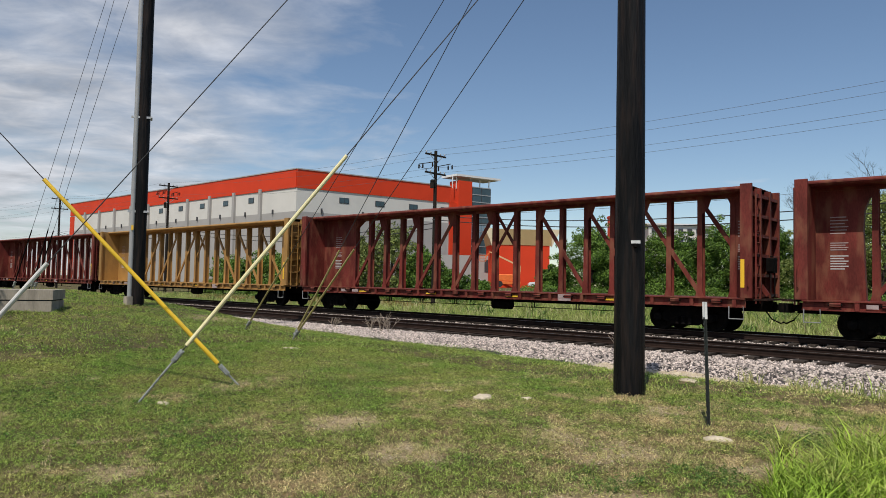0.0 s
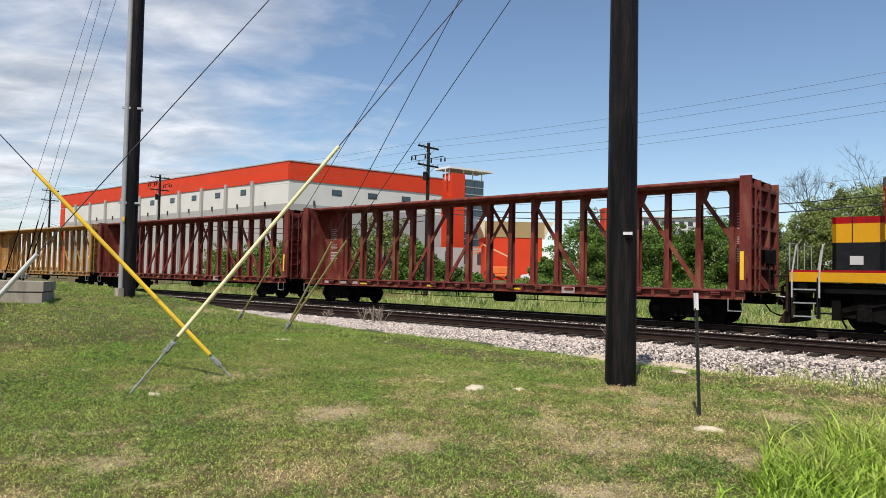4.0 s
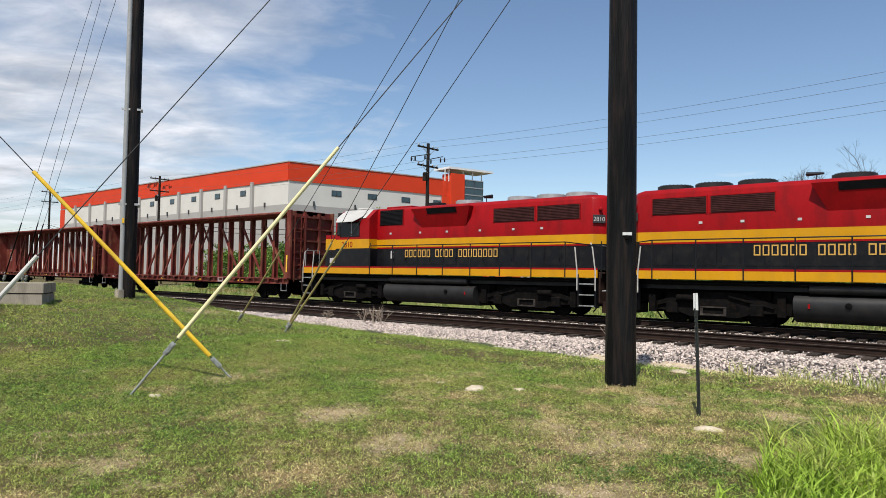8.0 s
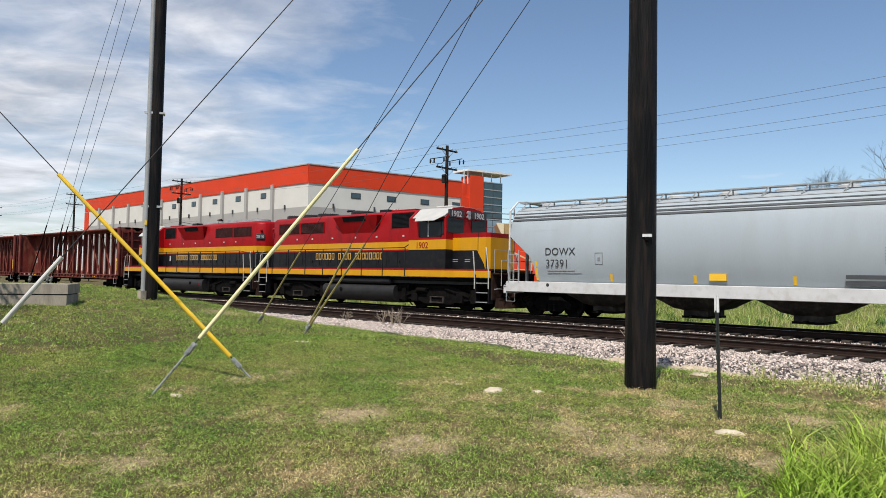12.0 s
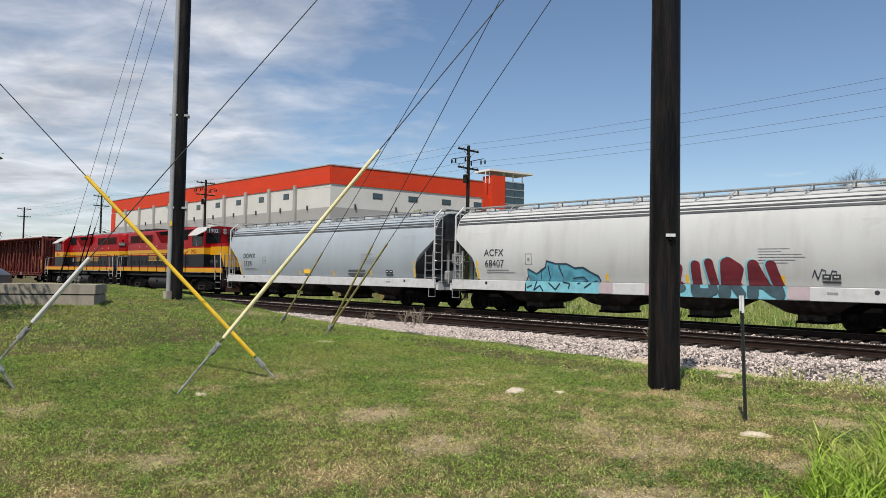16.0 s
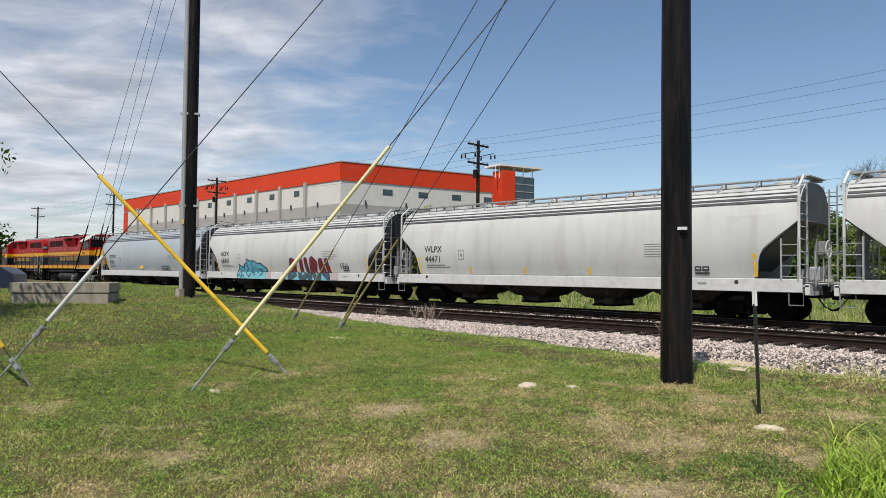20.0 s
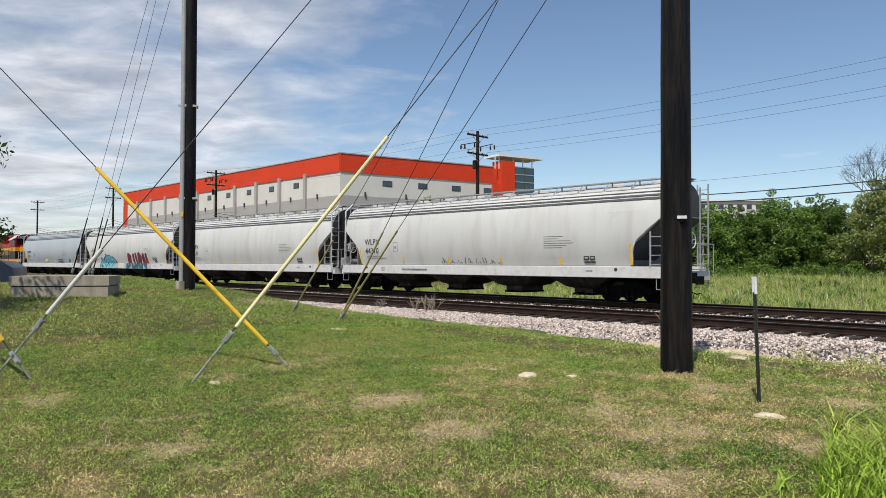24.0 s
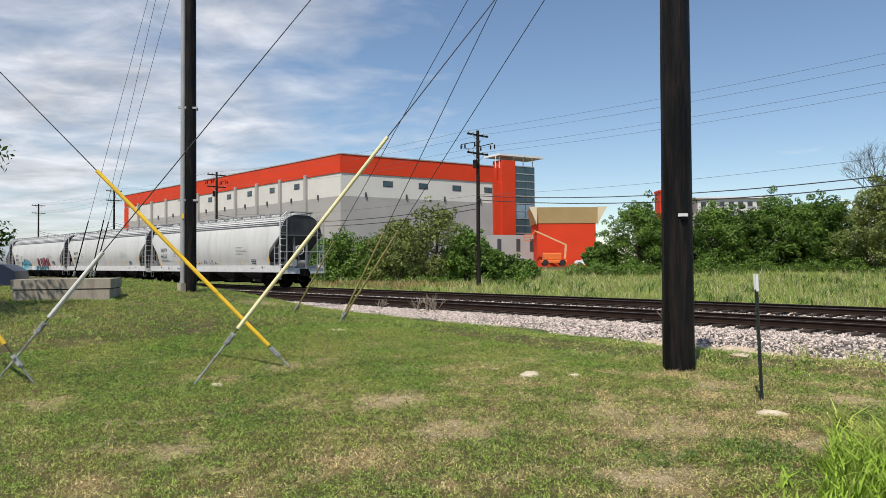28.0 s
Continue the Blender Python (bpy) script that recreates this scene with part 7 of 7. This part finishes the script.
def clumps(n, x0, x1, y0, y1, each, wide, keep):
    """Foot points of tufts: each a handful of blades close together."""
    out = []
    for x, y in zip(rng.uniform(x0, x1, n), rng.uniform(y0, y1, n)):
        if keep(x, y):
            k = rng.integers(each // 2, each * 3 // 2)
            spread = wide * rng.uniform(0.5, 1.5)
            for dx, dy in rng.normal(0, spread, (k, 2)):
                out.append((x + dx, y + dy, ground_height(x + dx, y + dy)))
    return out


def low_leaves(name, spots, size, high, mat_, label, seed):
    """Many small leaf blades lying at all slants close over the soil."""
    r_ = np.random.default_rng(seed)
    n = len(spots)
    p = np.array(spots, dtype=np.float64)
    p[:, 2] += r_.uniform(0.1, 1.0, n) ** 1.5 * high
    nrm = r_.normal(size=(n, 3)) * 0.75 + np.array([0, 0, 0.8])
    nrm /= np.linalg.norm(nrm, axis=1)[:, None]
    a = np.cross(nrm, r_.normal(size=(n, 3)))
    a /= np.linalg.norm(a, axis=1)[:, None]
    b = np.cross(nrm, a)
    q = size * r_.uniform(0.5, 1.5, n)[:, None]
    v = np.stack([p - a * q, p + b * q * 0.42, p + a * q], 1).reshape(-1, 3)
    m = bpy.data.meshes.new(name)
    m.vertices.add(len(v))
    m.vertices.foreach_set("co", v.ravel())
    m.loops.add(3 * n)
    m.loops.foreach_set("vertex_index", np.arange(3 * n, dtype=np.int32))
    m.polygons.add(n)
    m.polygons.foreach_set("loop_start", np.arange(0, 3 * n, 3, dtype=np.int32))
    m.update(calc_edges=True)
    m.materials.append(mat_)
    return tagged(new(name, m), label, "grass", kind="stuff")


near = scatter(200000, -12, 0.2, 1.2, 9.5, lawn_keep)
blades("lawn_grass", near, 0.008, 0.026, 0.0050, 2.0, M_blade, "short mown lawn grass, patchy and dry in places", 1)
near = clumps(42000, -12, 0.2, 1.2, 9.5, 12, 0.018, lawn_keep)
low_leaves("lawn_grass", near, 0.0120, 0.032, M_blade, "small leafy tufts of low lawn growth", 26)
near = clumps(8000, -12, 0.2, 1.2, 9.5, 9, 0.016, lawn_keep)
blades("lawn_grass", near, 0.014, 0.048, 0.0058, 1.8, M_blade, "small uneven tufts in the mown lawn", 21, swell=0.5)
mid = scatter(200000, -30, 0.5, 3.0, 15.6, lambda x, y: in_view(x, y) and (not bare(x, y) or rng.random() < 0.12) and (x < -11 or y > 9) and rng.random() > 0.7 * worn(x, y) and noise.noise((x * 0.7, y * 0.7, 1.0)) + 0.8 * noise.noise((x * 2.6, y * 2.6, 4.0)) > -0.7)
blades("lawn_grass", mid, 0.012, 0.042, 0.010, 1.6, M_blade, "short mown lawn grass along the railway bank", 2, swell=0.5)
mid = clumps(16000, -30, 0.5, 3.0, 15.0, 8, 0.03, lambda x, y: in_view(x, y) and not bare(x, y) and (x < -11 or y > 9))
low_leaves("lawn_grass", mid, 0.024, 0.06, M_blade, "low leafy tufts along the railway bank", 27)
mid = mid[::3]
blades("lawn_grass", mid, 0.02, 0.065, 0.011, 1.7, M_blade, "uneven tufts along the railway bank", 22, swell=0.5)
tall = scatter(19000, -2.6, 0.4, 3.6, 7.6, lambda x, y: math.hypot((x + 0.55) / 1.05, (y - 5.2) / 2.2) < 1.0 - 0.5 * noise.noise((x * 3, y * 3, 2)))
blades("tall_grass", tall, 0.05, 0.24, 0.016, 1.3, M_blade_tall, "clump of tall bright green grass", 3, 2, 0.6)
around = scatter(60000, -14, 12, -9, 15, lambda x, y: not in_view(x, y) or y < 1.2)
blades("lawn_grass", around, 0.02, 0.06, 0.012, 1.3, M_blade, "short mown lawn grass round the viewpoint", 6)
meadow = scatter(210000, -75, 4, 29, 64, lambda x, y: math.degrees(math.atan2(-x, y)) > 2 and noise.noise((x * 0.8, y * 0.8, 3.0)) > -0.75)
blades("meadow_grass", meadow, 0.10, 0.38, 0.026, 2.2, M_meadow, "tall rough meadow grass behind the railway", 4, 1, 0.75)
heads = clumps(2600, -70, 4, 30, 62, 6, 0.12, lambda x, y: noise.noise((x * 0.35, y * 0.5, 9.0)) > -0.1)
blades("meadow_grass", heads, 0.35, 0.75, 0.022, 0.8, M_seed, "pale seeding stalks standing out of the meadow", 23, 2, 0.4)
broad = clumps(1500, -70, 4, 30, 62, 14, 0.16, lambda x, y: noise.noise((x * 0.3, y * 0.4, 12.0)) > 0.05)
blades("meadow_weeds", broad, 0.15, 0.55, 0.06, 1.2, M_weed_leaf, "dark broad-leaved weeds in the meadow", 24, 2, 0.5)
# dead bleached runners lying on the lawn
runner = []
for (xa, ya), (xb, yb), k in DEAD_RUNNERS:
    for _ in range(k):
        q = rng.uniform(0, 1)
        px, py = xa + (xb - xa) * q + rng.normal(0, 0.025), ya + (yb - ya) * q + rng.normal(0, 0.025)
        runner.append((px, py, ground_height(px, py)))
blades("dead_grass", runner, 0.01, 0.04, 0.006, 2.2, M_dead, "bleached dead grass lying on the lawn", 25)


def stones(name, pts, lo, hi, seed):
    r_ = np.random.default_rng(seed)
    base = np.array([(1, 1, 1), (-1, -1, 1), (-1, 1, -1), (1, -1, -1), (0.9, -0.2, 0.8), (-0.7, 0.9, 0.3)], dtype=float)
    tri = np.array([(0, 1, 4), (0, 5, 1), (0, 2, 5), (0, 3, 2), (0, 4, 3), (1, 3, 4), (1, 5, 2), (1, 2, 3)])
    n = len(pts)
    p = np.array(pts)
    q = r_.normal(size=(n, 4))
    q /= np.linalg.norm(q, axis=1)[:, None]
    w_, x_, y_, z_ = q.T
    R = np.stack([1 - 2 * (y_ * y_ + z_ * z_), 2 * (x_ * y_ - z_ * w_), 2 * (x_ * z_ + y_ * w_), 2 * (x_ * y_ + z_ * w_), 1 - 2 * (x_ * x_ + z_ * z_), 2 * (y_ * z_ - x_ * w_), 2 * (x_ * z_ - y_ * w_), 2 * (y_ * z_ + x_ * w_), 1 - 2 * (x_ * x_ + y_ * y_)], 1).reshape(n, 3, 3)
    jit = base[None] * r_.uniform(0.6, 1.2, (n, 6, 3)) * (r_.uniform(lo, hi, n) / 1.7)[:, None, None]
    v = (np.einsum("nij,nkj->nki", R, jit) + p[:, None]).reshape(-1, 3)
    f = (np.arange(n)[:, None, None] * 6 + tri[None]).reshape(-1, 3)
    m = bpy.data.meshes.new(name)
    m.vertices.add(len(v))
    m.vertices.foreach_set("co", v.ravel())
    m.loops.add(f.size)
    m.loops.foreach_set("vertex_index", f.ravel().astype(np.int32))
    m.polygons.add(len(f))
    m.polygons.foreach_set("loop_start", np.arange(0, f.size, 3, dtype=np.int32))
    m.update(calc_edges=True)
    m.materials.append(M_stone)
    return tagged(new(name, m), "crushed pinkish-grey railway ballast stones", "ballast", kind="stuff")


chips = scatter(45000, -9.5, -1.0, 2.0, 8.8, lambda x, y: worn(x, y) * (0.7 + noise.noise((x * 5.0, y * 5.0, 2.0))) > rng.uniform(0.15, 1.1))
chip = stones("limestone_chips", chips, 0.004, 0.013, 15)
chip.data.materials[0] = M_limestone
sandy = scatter(9000, -8.6, 2.5, 14.2, 16.0, lambda x, y: bare(x, y))
grit = stones("sandy_grit", sandy, 0.012, 0.04, 16)
grit.data.materials[0] = M_limestone
grit["label"] = "pale grit and chips on the sandy strip"
thatch = scatter(90000, -9.5, -1.0, 2.0, 8.8, lambda x, y: worn(x, y) > rng.uniform(0.05, 0.9))
low_leaves("dead_grass", thatch, 0.011, 0.014, M_dead, "pale dead thatch over the worn places of the lawn", 28)
chip["label"] = "pale limestone chips scattered over bare lawn soil"
TIE = 0.53


def on_tie(x, y):
    return 17.78 < y < 20.42 and abs((x + 320 + TIE / 2) % TIE - TIE / 2) < 0.14


bal = scatter(62000, -42, 2, 15.0, 18.6, lambda x, y: not on_tie(x, y) and y > 15.1 + 0.5 * noise.noise((x * 0.8, y, 0)) and not bare(x, y) and math.degrees(math.atan2(-x, y)) > 4)
stones("ballast_stones", bal, 0.02, 0.058, 5)
bal = scatter(28000, -50, 2, 18.6, 26.6, lambda x, y: not on_tie(x, y) and math.degrees(math.atan2(-x, y)) > 4)
stones("ballast_stones", bal, 0.025, 0.06, 6)


# ---- vehicles and machines ----
def sedan(x, y, z, rz, paint, label, length=4.6):
    car = thing("parked_car", label, "car", at=pose(x, y, z, 0, 0, rz))
    h = length / 2
    side = [(-h, 0.35), (-h + 0.05, 0.75), (-h + 0.35, 0.95), (-h + 1.15, 1.02), (-h + 1.9, 1.42), (h - 1.75, 1.46), (h - 0.75, 1.05), (h - 0.15, 0.98), (h, 0.75), (h, 0.35), (h - 0.5, 0.22), (-h + 0.5, 0.22)]
    secs = []
    for q, inset in ((-0.88, 0.10), (-0.84, 0.0), (0.84, 0.0), (0.88, 0.10)):
        secs.append([(px * (1 - inset * 0.05), q * (1 - 0.16 * max(0, pz - 0.95) / 0.5), pz) for px, pz in side])
    part("body", Shape().loft(secs), paint, car)
    glass = [(-h + 1.3, 1.03), (-h + 1.95, 1.36), (h - 1.8, 1.40), (h - 0.95, 1.07)]
    for s in (-1, 1):
        part("side_glass", Shape().prism_y(glass, s * 0.80 - 0.03, s * 0.80 + 0.03), M_glass_dark, car)
        for k in (-h + 0.85, h - 0.9):
            w = part("wheel", Shape().lathe_y([(s * 0.70, 0.30), (s * 0.70, 0.33), (s * 0.90, 0.33), (s * 0.90, 0.23), (s * 0.86, 0.22)], 20).moved(pose(k, 0, 0.33)), M_tyre, car)
            rim = Shape().lathe_y([(s * 0.86, 0.22), (s * 0.885, 0.21), (s * 0.87, 0.06), (s * 0.90, 0.05)], 16).moved(pose(k, 0, 0.33))
            part("rim", rim, M_chrome, w)
        part("lamp", Shape().cbox(h - 0.16, s * 0.62 - 0.16, 0.68, h + 0.01, s * 0.62 + 0.16, 0.82, 0.02), M_galv, car)
        part("mirror", Shape().cbox(h - 1.15, s * 0.92 - 0.08, 0.98, h - 1.02, s * 0.92 + 0.08, 1.10, 0.02), paint, car)
    return car


sedan(-26.7, 4.55, 0.52, 243, M_car_blue, "dark blue parked saloon car behind the concrete vault")
sedan(-70.2, 107.0, 0.85, 40, M_car_white, "white and green parked car by the red pavilion", 4.8)
sedan(-80.5, 100.5, 0.85, 60, M_car_white, "white parked car beside the grey annex", 4.8)

lift = thing("boom_lift", "orange boom lift with its pale arm raised", "boom lift", at=pose(-74.2, 102.2, 0.85, 0, 0, 42))
part("chassis", Shape().cbox(-2.2, -1.1, 0.5, 2.2, 1.1, 1.0, 0.06), M_lift_orange, lift)
part("turret", Shape().cbox(-1.9, -0.9, 1.0, 1.3, 0.9, 2.3, 0.15), M_lift_orange, lift)
for px in (-1.5, 1.5):
    for s in (-1, 1):
        w = part("wheel", Shape().lathe_y([(s * 0.95, 0.3), (s * 0.95, 0.55), (s * 1.3, 0.55), (s * 1.3, 0.3)], 18).moved(pose(px, 0, 0.55)), M_tyre, lift)
part("upright_boom", Shape().bar((2.0, 0, 1.3), (2.2, 0, 3.7), 0.28, 0.34), M_lift_boom, lift, "pale lower boom")
part("upper_boom", Shape().bar((2.3, 0, 3.7), (-2.9, 0, 6.1), 0.20, 0.26).bar((-0.4, 0, 4.95), (-3.3, 0, 6.25), 0.14, 0.18), M_lift_boom, lift, "pale upper boom")
part("jib", Shape().bar((-3.2, 0, 6.2), (-4.0, 0, 5.2), 0.14, 0.16), M_lift_orange, lift)
bk = part("basket", Shape().box(-5.0, -0.5, 4.5, -3.9, 0.5, 4.6), M_lift_orange, lift, "orange work basket")
for z in (5.1, 5.6):
    part("basket_rail", Shape().tube([(-5.0, -0.5, z), (-3.9, -0.5, z), (-3.9, 0.5, z), (-5.0, 0.5, z), (-5.0, -0.5, z)], 0.04), M_lift_orange, bk)
for px, py in ((-5.0, -0.5), (-3.9, -0.5), (-3.9, 0.5), (-5.0, 0.5)):
    part("basket_post", Shape().bar((px, py, 4.6), (px, py, 5.6), 0.06, 0.06), M_lift_orange, bk)

# crown hanging into view from a tree beside the lawn
tree(-17.9, 0.9, 6.4, 5.6, 91, M_leaf_dark, "dark broadleaf tree hanging over the lawn", 9000, 0.07, 0.35)


# ---- weeds ----
def dry_weed(x, y, tall, seed):
    rng_ = random.Random(seed)
    z = ground_height(x, y)
    t = thing("dry_weed", "dead bleached weed stalks among the ballast", "weed", "dry weeds by the track", at=pose(x, y, z))
    for i in range(7):
        a = rng_.uniform(0, 6.28)
        top = Vector((math.cos(a) * rng_.uniform(0.05, 0.45), math.sin(a) * rng_.uniform(0.05, 0.45), tall * rng_.uniform(0.5, 1.0)))
        mid = top * 0.5 + Vector((rng_.uniform(-0.05, 0.05), rng_.uniform(-0.05, 0.05), 0.04))
        s = Shape().tube([(0, 0, -0.03), mid, top], 0.009, 4)
        for _ in range(2):
            s.rod(mid, mid + Vector((rng_.uniform(-0.16, 0.16), rng_.uniform(-0.16, 0.16), rng_.uniform(0.08, 0.25))), 0.006, 4)
        part("stalk", s, M_dry_stalk, t)
    return t


M_dry_stalk = material("bleached_dry_stalk", (0.30, 0.24, 0.18), 0.9, vary=0.3, bump=0.1)
for i, (x, y, h_) in enumerate([(-17.7, 17.0, 0.75), (-17.2, 16.9, 0.6), (-18.3, 17.1, 0.5), (-8.6, 16.8, 0.8), (-8.3, 16.6, 0.6), (-20.2, 17.0, 0.35)]):
    dry_weed(x, y, h_, 300 + i)
weed = []
for cx, cy, r_, n_ in [(-3.6, 14.2, 0.28, 160), (-2.6, 13.0, 0.5, 120), (-1.4, 11.8, 0.8, 260), (-4.9, 15.3, 0.25, 60)]:
    for _ in range(n_):
        a, q = rng.uniform(0, 6.28), r_ * math.sqrt(rng.uniform(0, 1))
        px, py = cx + q * math.cos(a), cy + q * math.sin(a)
        weed.append((px, py, ground_height(px, py)))
blades("roadside_weeds", weed, 0.08, 0.42, 0.014, 1.0, M_meadow, "straggling green weeds at the edge of the railway stones", 8, 2)
dry = scatter(16000, -62, -36.5, 34, 41.5, lambda x, y: noise.noise((x * 0.25, y * 0.4, 7.0)) > -0.2)
M_dry_meadow = grass_material("reddish_dry_meadow_weeds", (0.30, 0.24, 0.09), (0.34, 0.19, 0.08), (0.36, 0.20, 0.09), None, 0.8, 0.4, 0.3)
blades("dry_meadow", dry, 0.15, 0.5, 0.05, 0.8, M_dry_meadow, "reddish-brown dry weeds in front of the bushes", 12)
tuft = clumps(900, -26, -0.3, 2.0, 14.6, 20, 0.06, in_view)
# thicker growth of broad-leaved weeds
for cx, cy, r_, n_ in [(-9.6, 3.5, 0.75, 60), (-8.3, 3.4, 0.7, 40), (-2.6, 4.85, 0.28, 24), (-2.1, 5.45, 0.28, 26), (-2.0, 7.35, 0.40, 30), (-4.7, 8.7, 0.45, 24), (-7.3, 4.3, 0.6, 30), (-11.2, 5.8, 1.1, 50), (-3.2, 8.4, 0.4, 18), (-5.9, 9.6, 0.9, 40), (-1.6, 8.6, 0.5, 24), (-6.4, 3.6, 0.5, 24)]:
    tuft += clumps(n_ * 2, cx - r_, cx + r_, cy - r_, cy + r_, 16, 0.045, lambda x, y: math.hypot(x - cx, y - cy) < r_)
low_leaves("lawn_tufts", tuft, 0.017, 0.06, M_weed_leaf, "darker leafy tufts standing out of the lawn", 9)


# ---- what moves ----
def speed(t):
    """Metres a second: a steady roll that quickens a little."""
    return 5.85 + 0.15 * min(1.0, max(0.0, (t - 9) / 6)) + 0.10 * max(0.0, t - 24)


STEP = 0.05
GONE = [0.0]
for i in range(int(28 / STEP) + 1):
    GONE.append(GONE[-1] + speed((i + 0.5) * STEP) * STEP)


def travelled(t):
    """Metres the train has gone by t, counted from 20 s."""
    return GONE[round(t / STEP)] - GONE[round(20 / STEP)]


def motions():
    times = [i * 1.0 for i in range(29)]
    for car, along, *turn in CAR_ROWS:
        rz = turn[0] if turn else 0
        walk(car, [(t, pose(along - travelled(t), TRACK_FAR, 0, 0, 0, rz)) for t in times])
    steps = [i * 0.1 for i in range(281)]
    for wheel, x, r in WHEELS:
        walk(wheel, [(t, pose(x, 0, abs(r), 0, math.degrees(-travelled(t) / r) % 360, 0)) for t in steps])


motions()
